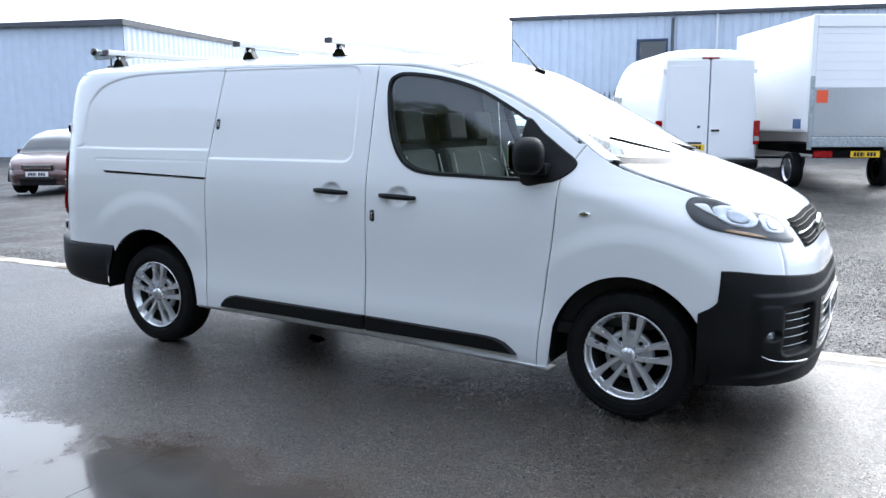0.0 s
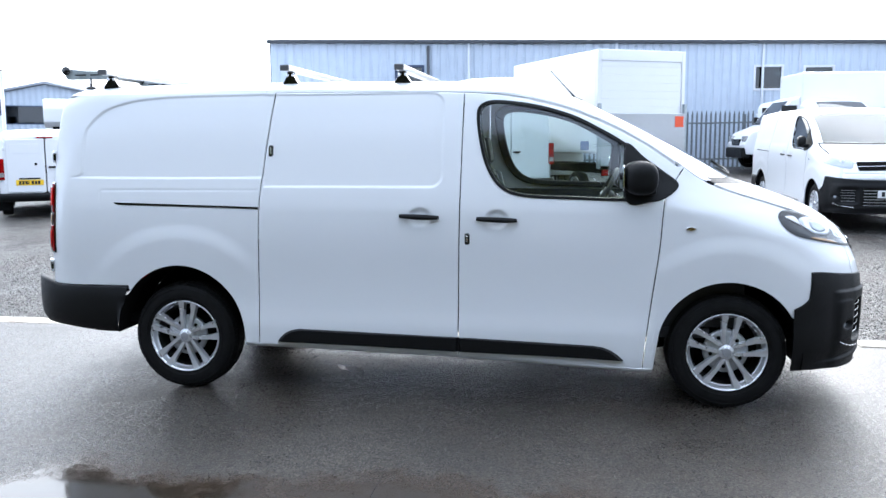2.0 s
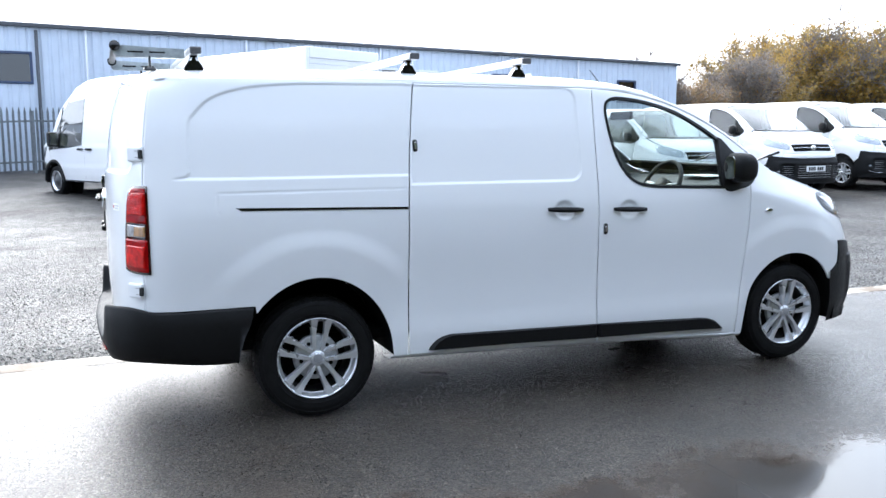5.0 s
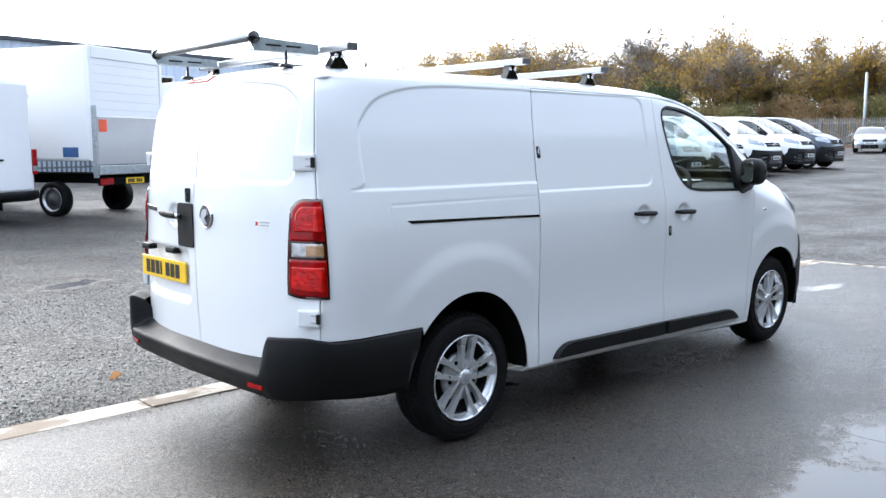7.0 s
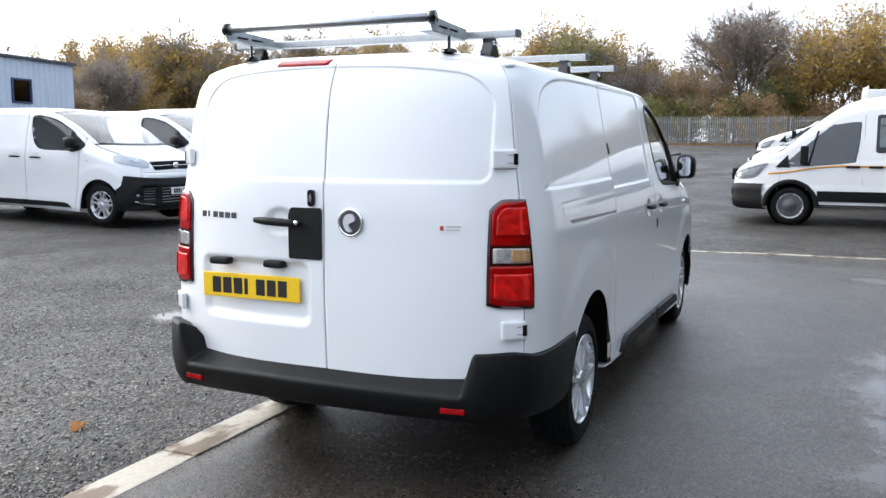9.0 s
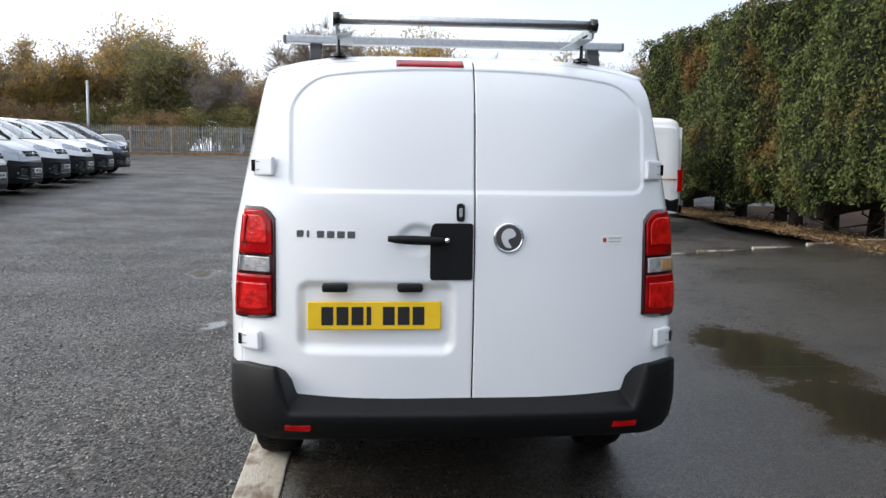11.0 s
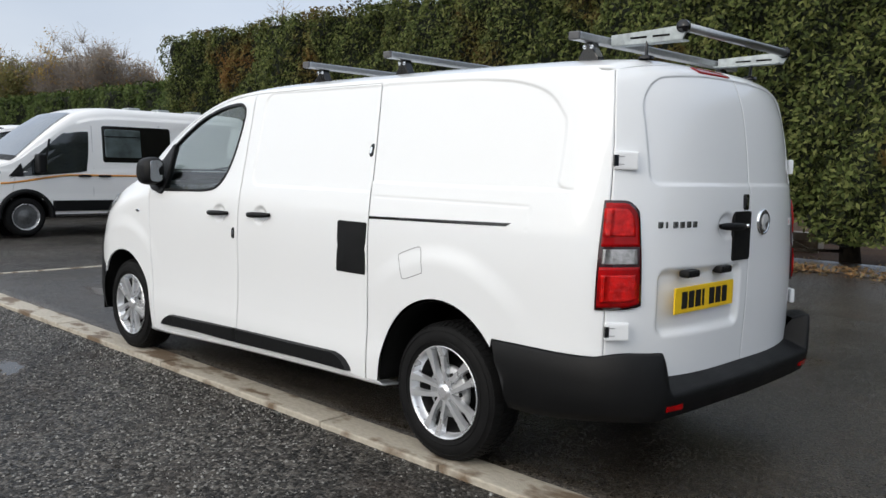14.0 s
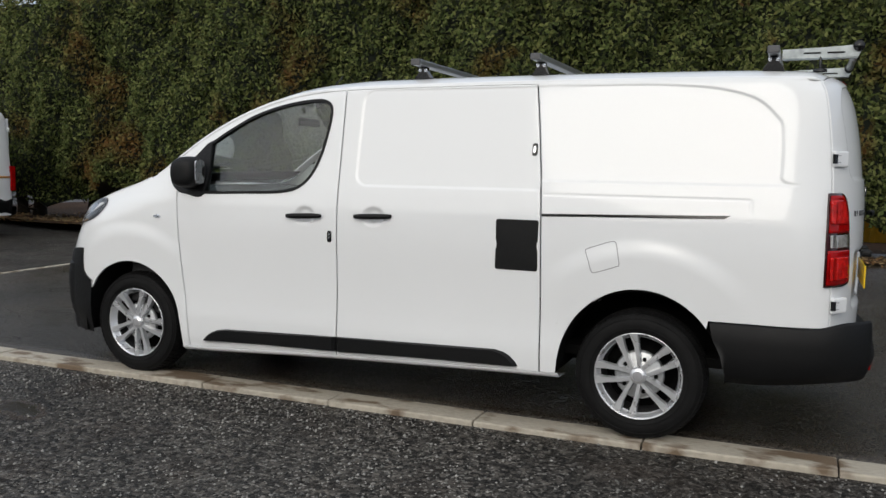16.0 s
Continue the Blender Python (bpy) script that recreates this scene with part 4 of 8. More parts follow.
    for bz, rad, mt in ((1.018, 0.003, BLACK_PLASTIC), (0.996, 0.003, BLACK_PLASTIC), (0.966, 0.007, CHROME), (0.938, 0.003, BLACK_PLASTIC), (0.916, 0.003, BLACK_PLASTIC)):
        w = 32.6 - 3.6 * (1.036 - bz) / 0.136
        tube("grille_bar", [tuple(p) for p in nose_at(np.linspace(-w, w, 31 if fine else 13), bz - 0.008 * np.abs(np.linspace(-1, 1, 31 if fine else 13)), 0.010)], rad, mt, gr, sides=6)
    lathe_m = lathe("nose_badge", [(0.062, -0.01), (0.062, 0.004), (0.048, 0.010), (0.0, 0.010)], CHROME, gr, steps=28)
    lathe_m.matrix_local = Matrix.Translation((2.415, 0, 0.950)) @ Matrix.Rotation(radians(-90), 4, "Z")
    sheet("front_bumper_skirt_white", full(17.55, 18.55, 14), paint, van, "", th, (1, 0, 0))
    # front bumper: one moulding round the nose, with recesses for the fog lights and the side intakes
    bd_ = np.linspace(-62.8, 62.8, max(30, int(190 / k)))
    btop = spline([0, 25, 44.5, 56.2, 57.5, 57.9, 63.5], [0.752, 0.762, 0.786, 0.806, 0.806, 0.664, 0.588])(np.abs(bd_))
    bv = np.linspace(0, 1, max(14, int(84 / k)))[:, None]
    bz_ = btop[None, :] + (0.246 - btop[None, :]) * bv
    ad = np.abs(bd_)[None, :] + 0 * bz_
    lift = 0.009 + 0.012 * step(0.700, 0.684, bz_) * step(51, 47, ad) + 0.018 * step(0.372, 0.345, bz_ + 0.0022 * (ad - 20).clip(0)) * step(60, 44, ad)
    bay = step(0.010, -0.010, edge_distance(corner_rect(0.30, 0.412, 0.395, 0.632, 0.02, 4), ad / 100, bz_))
    fogbox = step(0.006, -0.006, edge_distance(corner_rect(0.425, 0.486, 0.408, 0.640, 0.02, 4), ad / 100, bz_))
    hole_ = step(0.030, 0.014, np.hypot((ad - 44.6) / 70, bz_ - 0.497))
    lift = lift - 0.045 * bay + 0.004 * fogbox - 0.030 * hole_
    bz_, lift = np.concatenate([bz_[:1] + 0.001, bz_]), np.concatenate([0 * lift[:1] - 0.002, lift])
    bumper = sheet("front_bumper", nose_at(bd_[None, :] + 0 * bz_, bz_, lift), BLACK_PLASTIC, van, "black moulded front bumper", 0, (1, 0, 0))
    it = sheet("lower_intake", nose_at(np.linspace(-25, 25, max(10, int(30 / k)))[None, :], np.linspace(0.64, 0.345, 8)[:, None], 0.024), GLOSS_BLACK, bumper, "", 0, (1, 0, 0))
    for bz in (0.60, 0.555, 0.51, 0.465, 0.42, 0.375):
        tube("intake_slat", [tuple(p) for p in nose_at(np.linspace(-24.5, 24.5, 15), bz, 0.027)], 0.003, DISC, it, sides=6)
    chrome_z = spline([0, 20, 37, 45, 47.6], [0.312, 0.320, 0.352, 0.378, 0.402])
    cd_ = np.linspace(-47.4, 47.4, 41 if fine else 21)
    tube("chrome_lip", [tuple(p) for p in nose_at(cd_, chrome_z(np.abs(cd_)), 0.021)], [0.0035 + 0.006 * float(step(42, 26, abs(q))) for q in cd_], CHROME, bumper, sides=6)
    for s in (-1, 1):
        for bz in (0.598, 0.562, 0.522, 0.480, 0.436):
            tube("side_slat", [tuple(p) for p in nose_at(s * np.linspace(30.6, 40.8, 7), bz, 0.0)], 0.0022, DISC, bumper, sides=5)
        c = nose_at(s * 45.0, 0.497, 0.0)
        fl = lathe("fog_light", [(0.030, -0.01), (0.030, 0.0), (0.026, 0.006), (0.0, 0.009)], LENS_PALE, bumper, steps=16)
        fl.matrix_local = Matrix.Translation(tuple(c)) @ Matrix.Rotation(radians(-90 + s * 40), 4, "Z")
    number_plate(van, (2.512, 0, 0.545), (0, 1, 0), PLATE_WHITE, normal=(1, 0, 0))
    # back doors: split a little right of the middle
    split = -0.035
    plate_hole = corner_rect(0.035, 0.655, 0.725, 1.012, 0.05, 6)
    win = corner_rect(-0.738, 0.680, 1.362, 1.838, [0.045, 0.045, 0.15, 0.15], 8)
    for nm, a, b in (("rear_door_left", split + 0.003, 0.999), ("rear_door_right", -0.999, split - 0.003)):
        nv, nw = max(12, int(230 / k)), max(10, int(130 / k))
        v, u = np.linspace(0.12, 6, nv)[:, None], np.linspace(0, 1, nw)[None, :]
        xc, zc, xe, ye, ze = [r(v) for r in back_rows]
        y = (a if abs(a) < 0.5 else a * ye) * (1 - u) + (b if abs(b) < 0.5 else b * ye) * u
        w = np.abs(y) / ye
        x, z = xc + (xe - xc) * w**3.2, zc + (ze - zc) * w**3.0
        x = x + 0.008 * step(0.006, -0.006, edge_distance(win, y, z + 0.055 * (np.abs(y) / 0.7) ** 2.4 * step(1.5, 1.8, z)))
        x = x + 0.024 * step(0.006, -0.035, edge_distance(plate_hole, y, z))
        d = np.hypot((y - 0.185) / 1.35, z - 1.180)
        x = x + 0.016 * step(0.066, 0.034, d)
        z = np.maximum(z, 0.535)
        sheet(nm, np.stack([x, y, z], -1), paint, van, "", 0.012, (-1, 0, 0))
    for s in (-1, 1):
        v, u = np.linspace(0.0, 6, max(12, int(60 / k)))[:, None], np.linspace(0.94, 1.02, 4)[None, :]
        xc, zc, xe, ye, ze = [r(v) for r in back_rows]
        inner = np.stack([xc + (xe - xc) * u**3.2 + 0.02, s * (ye * u - 0.02), zc + (ze - zc) * u**3.0], -1)
        sheet("rear_pillar", inner, GREY_INK, van, "", 0.006, (-1, s, 0))
    sheet("roof_rear_edge", strips(back_rows, 0, 0.14, 4, -1, 1, nx, 3.2, 3.0), paint, van, "", 0.008, (-1, 0, 1))
    if fine:
        bl = []
        for f in np.linspace(0, 1, 5):
            bl.append([(rear_x_at(yy, 1.853 + 0.026 * f) - 0.009, yy, 1.853 + 0.026 * f) for yy in np.linspace(0.005, 0.27, 14)])
        b = sheet("high_brake_light", np.array(bl), RED_LENS, van, "slim red high-level brake light", 0.02, (-1, 0, 0))
        for yy in (0.505, 0.215):
            box("plate_lamp", (-2.705, yy - 0.05, 0.975), (-2.655, yy + 0.05, 1.008), BLACK_PLASTIC, van, bevel=0.012, segments=2)
        prism("handle_patch", [(u, v) for u, v in ((-0.028, 1.03), (-0.020, 1.022), (0.132, 1.022), (0.138, 1.03), (0.138, 1.155), (0.138, 1.205), (0.130, 1.235), (0.118, 1.243), (-0.020, 1.243), (-0.028, 1.235))],
              -2.688, -2.676, BLACK_PLASTIC, van, "black protective patch beside the rear door handle", axis=0)
        hp = []
        for u in np.linspace(-1, 1, 13):
            rad = 0.018 * (1 - 0.4 * abs(u) ** 3)
            for w in np.linspace(0, 2 * math.pi, 11)[:-1]:
                hp.append((-2.705 - 0.012 * (1 - abs(u) ** 3) + rad * 0.7 * math.cos(w), 0.185 + 0.118 * u, 1.180 + 0.004 * u + rad * math.sin(w)))
        hp = np.array(hp).reshape(13, 10, 3)
        hd = sheet("rear_door_handle", np.concatenate([hp, hp[:, :1]], 1), BLACK_PLASTIC, van, "black rear door handle")
        lk = lathe("key_barrel", [(0.010, 0), (0.010, 0.006), (0, 0.007)], CHROME, hd, steps=14)
        lk.matrix_local = Matrix.Translation((-2.722, 0.075, 1.18)) @ Matrix.Rotation(radians(90), 4, "Z")
        o = prism("rear_slam_lock", [(0.022 + u, 1.285 + v) for u, v in corner_rect(-0.016, 0.016, -0.036, 0.036, 0.014, 4)], -2.690, -2.672, GLOSS_BLACK, van, "black oval security lock", axis=0)
        prism("lock_barrel", [(0.022 + u, 1.288 + v) for u, v in corner_rect(-0.006, 0.006, -0.02, 0.016, 0.005, 3)], -2.693, -2.688, CHROME, o, axis=0)
        bd = lathe("rear_badge", [(0.061, -0.012), (0.061, 0.002), (0.054, 0.008), (0.050, 0.003)], CHROME, van, "round chrome badge", steps=36)
        lathe("badge_disc", [(0.051, 0.002), (0.0, 0.004)], EMBLEM, bd, steps=30)
        badge_m = Matrix.Translation((-2.684, -0.168, 1.188)) @ Matrix.Rotation(radians(90), 4, "Z")
        bd.matrix_local = badge_m
        sw = prism("badge_emblem", rounded([(-0.012, 0.036), (0.018, 0.030), (0.030, 0.0), (0.014, -0.034), (-0.010, -0.036), (0.004, -0.008), (-0.026, 0.010)], 4), -2.696, -2.687, EMBLEM_LIGHT, bd, axis=0)
        sw.matrix_local = badge_m.inverted() @ Matrix.Translation((0, -0.168, 1.188))
        # the model name as plain chrome bars, the dealer's label as a white patch with grey bars
        for i in range(6):
            u = 0.655 - i * 0.0395
            wd = 0.010 if i == 1 else 0.030
            nx_ = rear_x_at(u - wd / 2, 1.194)
            box("name_bar", (nx_ - 0.004, u - wd, 1.181), (nx_ + 0.006, u, 1.208), NAME_METAL, van, bevel=0.002)
        stick = lambda y0, y1, z0, z1, o: np.array([[(rear_x_at(yy, zz) - o, yy, zz) for yy in np.linspace(y0, y1, 4)] for zz in (z0, z1)])
        lab = sheet("dealer_label", stick(-0.645, -0.548, 1.158, 1.196, 0.0015), PAPER, van, "small white sticker with grey bars", 0, (-1, 0, 0))
        for lo, hi in (((-0.571, 1.168), (-0.556, 1.186)), ((-0.640, 1.180), (-0.582, 1.187)), ((-0.635, 1.167), (-0.582, 1.173))):
            sheet("label_bar", stick(lo[0], hi[0], lo[1], hi[1], 0.003), RED_INK if lo[1] == 1.168 else PALE_INK, lab, "", 0, (-1, 0, 0))
    if name == "panel_van":
        number_plate(van, (-2.674, 0.352, 0.880), (0, -1, 0), YELLOW)
    # rear bumper: flanks, raised corners and a tread deck with a lip between them
    lx = [-1.985, -2.15, -2.30, -2.42, -2.52, -2.59, -2.645, -2.690, -2.718, -2.735, -2.750, -2.760]
    ly = [0.957, 0.957, 0.952, 0.940, 0.916, 0.880, 0.832, 0.776, 0.715, 0.620, 0.36, 0.0]
    px_, py_ = spline(range(12), lx), spline(range(12), ly)
    q = np.concatenate([np.linspace(0, 7, 30 if fine else 12)[:-1], np.linspace(7, 9.3, 44 if fine else 9)[:-1], np.linspace(9.3, 11, 14 if fine else 6)])
    half = np.stack([px_(q), py_(q)], 1)
    line = np.concatenate([half, half[::-1][1:] * [1, -1]])
    tan = np.gradient(line, axis=0)
    tan /= np.linalg.norm(tan, axis=1)[:, None]
    rings = []
    for (x, y), (tx, ty_) in zip(line, tan):
        n = np.array([ty_, -tx])
        n = n if n @ np.array([x + 2.0, y]) > 0 else -n
        horn = float(step(0.672, 0.742, abs(y)))
        zt = 0.655 + 0.033 * float(step(-2.44, -2.63, x))
        zl = 0.348 + 0.036 * float(step(-2.15, -2.6, x))
        hp_ = [(-0.085, zt - 0.030), (-0.030, zt - 0.004), (-0.008, zt), (0.0, zt - 0.012), (0.002, 0.56), (0.002, 0.52), (0.0, 0.49), (-0.010, zl + 0.05), (-0.030, zl + 0.012), (-0.07, zl)]
        dp_ = [(-0.150, 0.566), (-0.085, 0.545), (-0.022, 0.520), (-0.006, 0.513), (0.001, 0.505), (0.003, 0.494), (-0.006, 0.462), (-0.016, 0.450), (-0.026, 0.408), (-0.07, 0.384)]
        rings.append([(x + n[0] * (a0 * horn + b0 * (1 - horn)), y + n[1] * (a0 * horn + b0 * (1 - horn)), a1 * horn + b1 * (1 - horn)) for (a0, a1), (b0, b1) in zip(hp_, dp_)])
    rings = np.array(rings, float)
    rings[..., 0] = np.minimum(rings[..., 0], WHEEL_R - np.sqrt(np.maximum(0.0, 0.428**2 - (rings[..., 2] - HUB_Z) ** 2)))
    rb = sheet("rear_bumper", rings, BLACK_PLASTIC, van, "black textured rear bumper with a tread step", 0, None)
    if fine:
        for s in (-1, 1):
            bm = box_bm(bmesh.new(), (-0.012, -0.052, -0.0145), (0.012, 0.052, 0.0145), 0.007, 2)
            bmesh.ops.transform(bm, matrix=Matrix.Translation((-2.7125, s * 0.645, 0.450)) @ Matrix.Rotation(radians(-s * 9), 4, "Z"), verts=bm.verts)
            part("bumper_reflector", bm, RED_LENS, rb, "small red reflector")
        for y, x in ((0.006, -2.7455), (0.726, -2.699), (-0.726, -2.699)):
            sn = lathe("parking_sensor", [(0.013, -0.006), (0.013, 0.003), (0.009, 0.005), (0.008, 0.002), (0, 0.002)], BLACK_PLASTIC, rb, steps=14)
            sn.matrix_local = Matrix.Translation((x, y, 0.465)) @ Matrix.Rotation(radians(90 + (0 if y == 0.006 else 25 * (-1 if y > 0 else 1))), 4, "Z")
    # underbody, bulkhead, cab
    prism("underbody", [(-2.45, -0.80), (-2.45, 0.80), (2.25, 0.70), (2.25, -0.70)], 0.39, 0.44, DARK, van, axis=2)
    for s in (-1, 1):
        pts = np.array([[(x, s * (float(half_width(0.3)) - d), float(sill_z(x)) + h) for d, h in ((0.004, 0.004), (0.03, -0.018), (0.16, -0.03))] for x in np.linspace(-1.23, 1.22, 12)])
        sheet("sill", pts, paint, van, "", 0.006, None)
    bulk = [(-0.90, 0.33), (-0.92, 0.95), (-0.86, 1.45), (-0.76, 1.80), (0.76, 1.80), (0.86, 1.45), (0.92, 0.95), (0.90, 0.33)]
    prism("bulkhead", bulk, -0.02, 0.01, TRIM, van, axis=0)
    prism("cab_floor", [(0.0, -0.86), (0.0, 0.86), (1.55, 0.84), (1.55, -0.84)], 0.40, 0.46, TRIM, van, axis=2)
    dash = [(1.18, 0.46), (1.10, 0.80), (1.06, 1.02), (1.10, 1.14), (1.25, 1.185), (1.52, 1.225), (1.72, 1.23), (1.75, 0.46)]
    prism("dashboard", dash, -0.83, 0.83, TRIM, van, axis=1, bevel=0.015)
    for s in (-1, 1):
        prism("door_card", [(0.16, 0.45), (1.15, 0.45), (1.20, 1.17), (0.16, 1.17)], s * 0.86, s * 0.885, TRIM, van, axis=1)
    if fine:
        # driver on the right (-y) and a double seat on the left
        for nm, y0, y1 in (("driver_seat", -0.70, -0.22), ("double_seat", -0.10, 0.74)):
            st_ = new(nm)
            st_.parent = van
            tagged(st_, label="grey fabric cab seat with pale piping")
            box("seat_cushion", (0.24, y0, 0.62), (0.78, y1, 0.80), SEAT, st_, bevel=0.05, segments=3)
            bm = box_bm(bmesh.new(), (-0.07, y0 + 0.01, 0.0), (0.07, y1 - 0.01, 0.58), 0.05, 3)
            bmesh.ops.transform(bm, matrix=Matrix.Translation((0.25, 0, 0.76)) @ Matrix.Rotation(radians(-14), 4, "Y"), verts=bm.verts)
            part("seat_back", bm, SEAT, st_)
            heads = [(y0 + y1) / 2] if y1 - y0 < 0.6 else [y0 + 0.21, y1 - 0.21]
            for hy in heads:
                bm = box_bm(bmesh.new(), (-0.05, hy - 0.13, 0.62), (0.05, hy + 0.13, 0.82), 0.04, 3)
                bmesh.ops.transform(bm, matrix=Matrix.Translation((0.23, 0, 0.76)) @ Matrix.Rotation(radians(-10), 4, "Y"), verts=bm.verts)
                part("headrest", bm, TRIM, st_)
            seams = [y0 + 0.04, y1 - 0.04] + ([] if y1 - y0 < 0.6 else [(y0 + y1) / 2])
            for yy in seams:
                tube("seat_piping", [(0.335, yy, 0.80), (0.275, yy, 1.05), (0.21, yy, 1.30)], 0.006, SEAT_LIGHT, st_, sides=6)
        c, n = Vector((0.94, -0.41, 1.19)), Vector((-0.88, 0, 0.47)).normalized()
        sdir, tdir = Vector((0, 1, 0)), Vector((0, 1, 0)).cross(n).normalized()
        ring = [c + 0.19 * (math.cos(a) * sdir + math.sin(a) * tdir) for a in np.linspace(0, 2 * math.pi, 33)[:-1]]
        sw = tube("steering_wheel", ring, 0.016, TRIM, van, sides=8, closed=True)
        for a in (0.1, math.pi - 0.1, -math.pi / 2):
            tube("wheel_spoke", [c - n * 0.01, c - n * 0.005 + 0.185 * (math.cos(a) * sdir + math.sin(a) * tdir)], 0.018, DISC, sw, sides=6)
        tube("steering_boss", [c - n * 0.05, c + n * 0.012], 0.065, TRIM, sw, sides=16)
        tube("steering_column", [c - n * 0.05, c - n * 0.30], 0.05, TRIM, sw, sides=12)
        box("cab_mirror", (0.86, -0.13, 1.655), (0.89, 0.13, 1.715), TRIM, van, bevel=0.012, segments=2)
        box("dash_paper", (1.42, -0.30, 1.238), (1.66, 0.02, 1.242), PAPER, van, "white paper on the dashboard", turn=None)
        tube("aerial", [(0.775, 0.0, 1.812), (0.735, 0, 1.858), (0.60, 0, 2.005)], [0.010, 0.005, 0.003], GLOSS_BLACK, van, "black roof aerial", sides=8)
        bm = box_bm(bmesh.new(), (-0.035, -0.014, -0.016), (0.035, 0.014, 0.010), 0.008, 2)
        bmesh.ops.transform(bm, matrix=Matrix.Translation((0.785, 0, 1.814)) @ Matrix.Rotation(radians(22), 4, "Y"), verts=bm.verts)
        part("aerial_base", bm, GLOSS_BLACK, van)
    return van


def build_rack():
    """Roof rack: three crossbars on feet and a loading roller at the back."""
    rack = new("roof_rack")
    tagged(rack, label="aluminium van roof rack with black feet and a rear loading roller", category="roof rack")
    for x, zb in ((-2.205, 1.985), (-1.0, 1.992), (-0.285, 1.985)):
        bar = box("crossbar", (x - 0.028, -0.735, zb - 0.016), (x + 0.028, 0.725, zb + 0.018), ALU, rack, bevel=0.006, segments=2)
        box("bar_slot", (x - 0.008, -0.73, zb + 0.0165), (x + 0.008, 0.72, zb + 0.0195), GLOSS_BLACK, bar)
        for s in (-1, 1):
            box("end_cap", (x - 0.029, min(s * 0.722, s * 0.738), zb - 0.017), (x + 0.029, max(s * 0.722, s * 0.738), zb + 0.019), GREY_CAP, bar, bevel=0.005)
            y = s * 0.60
            zr = 1.895
            ft = prism("foot", [(x - 0.056, zr - 0.02), (x - 0.050, zr + 0.010), (x - 0.020, zb - 0.035), (x - 0.019, zb - 0.012), (x + 0.019, zb - 0.012), (x + 0.020, zb - 0.035), (x + 0.050, zr + 0.010), (x + 0.056, zr - 0.02)],
                       y - 0.026, y + 0.026, GLOSS_BLACK, rack, "black moulded rack foot", axis=1, bevel=0.004)
            for dx in (-0.018, 0.018):
                lathe("bolt", [(0.010, 0.0), (0.010, 0.004), (0.0, 0.005)], CHROME, ft, steps=10, at=(x + dx, y + s * 0.026, zb - 0.035), sign=s)
    for s in (-1, 1):
        y = s * 0.50
        pl = [(-2.24, 1.965), (-2.24, 2.010), (-2.44, 2.016), (-2.585, 2.024), (-2.612, 2.005), (-2.590, 1.968), (-2.44, 1.962)]
        br = prism("roller_bracket", pl, y - 0.004, y + 0.004, GALV, rack, "galvanised steel roller bracket", axis=1)
        box("bracket_flange", (-2.59, min(y, y - s * 0.055), 1.962), (-2.24, max(y, y - s * 0.055), 1.968), GALV, br)
        for x0, x1 in ((-2.53, -2.45), (-2.42, -2.34)):
            box("bracket_slot", (x0, y - 0.006, 1.985), (x1, y + 0.006, 1.993), DARK, br)
        lathe("support_foot", [(0.035, 0.0), (0.032, 0.012), (0.008, 0.018), (0.006, 0.075)], GLOSS_BLACK, rack, steps=16).matrix_local = Matrix.Translation((-2.42, y, 1.895)) @ Matrix.Rotation(radians(90), 4, "X")
    rl = tube("loading_roller", [(-2.592, -0.50, 2.018), (-2.592, 0.50, 2.018)], 0.019, ALU, rack, "steel loading roller", sides=20)
    for s in (-1, 1):
        tube("roller_end", [(-2.592, s * 0.49, 2.018), (-2.592, s * 0.515, 2.018)], 0.027, GLOSS_BLACK, rl, sides=16)
    return rack


main_van = build_van("panel_van", "white long panel van with black bumpers parked on wet tarmac", WHITE)
build_rack()


# ---- ground ----
def ground_z(x, y):
    """The yard: level under the van, falling a little behind the kerb, rising with distance."""
    x, y = np.asarray(x, float), np.asarray(y, float)
    z = -0.028 - 0.035 * step(1.1, 2.2, y) * step(6.0, 3.5, y)
    z = z + 0.026 * np.clip(x - 6.6, 0, 60) * step(6.6, 9, x) + 0.035 * np.clip(x + 5.0, -14, 0) * step(0.9, 2.5, y)
    z = z - 0.045 * step(7.5, 10.0, x) * step(20, 15, x) * step(1.0, -1.0, y)
    z = z + 0.026 * np.clip(y - 3.0, 0, 24) * step(8, 0, np.clip(x - 14, 0, 20) * 0.3)
    return z


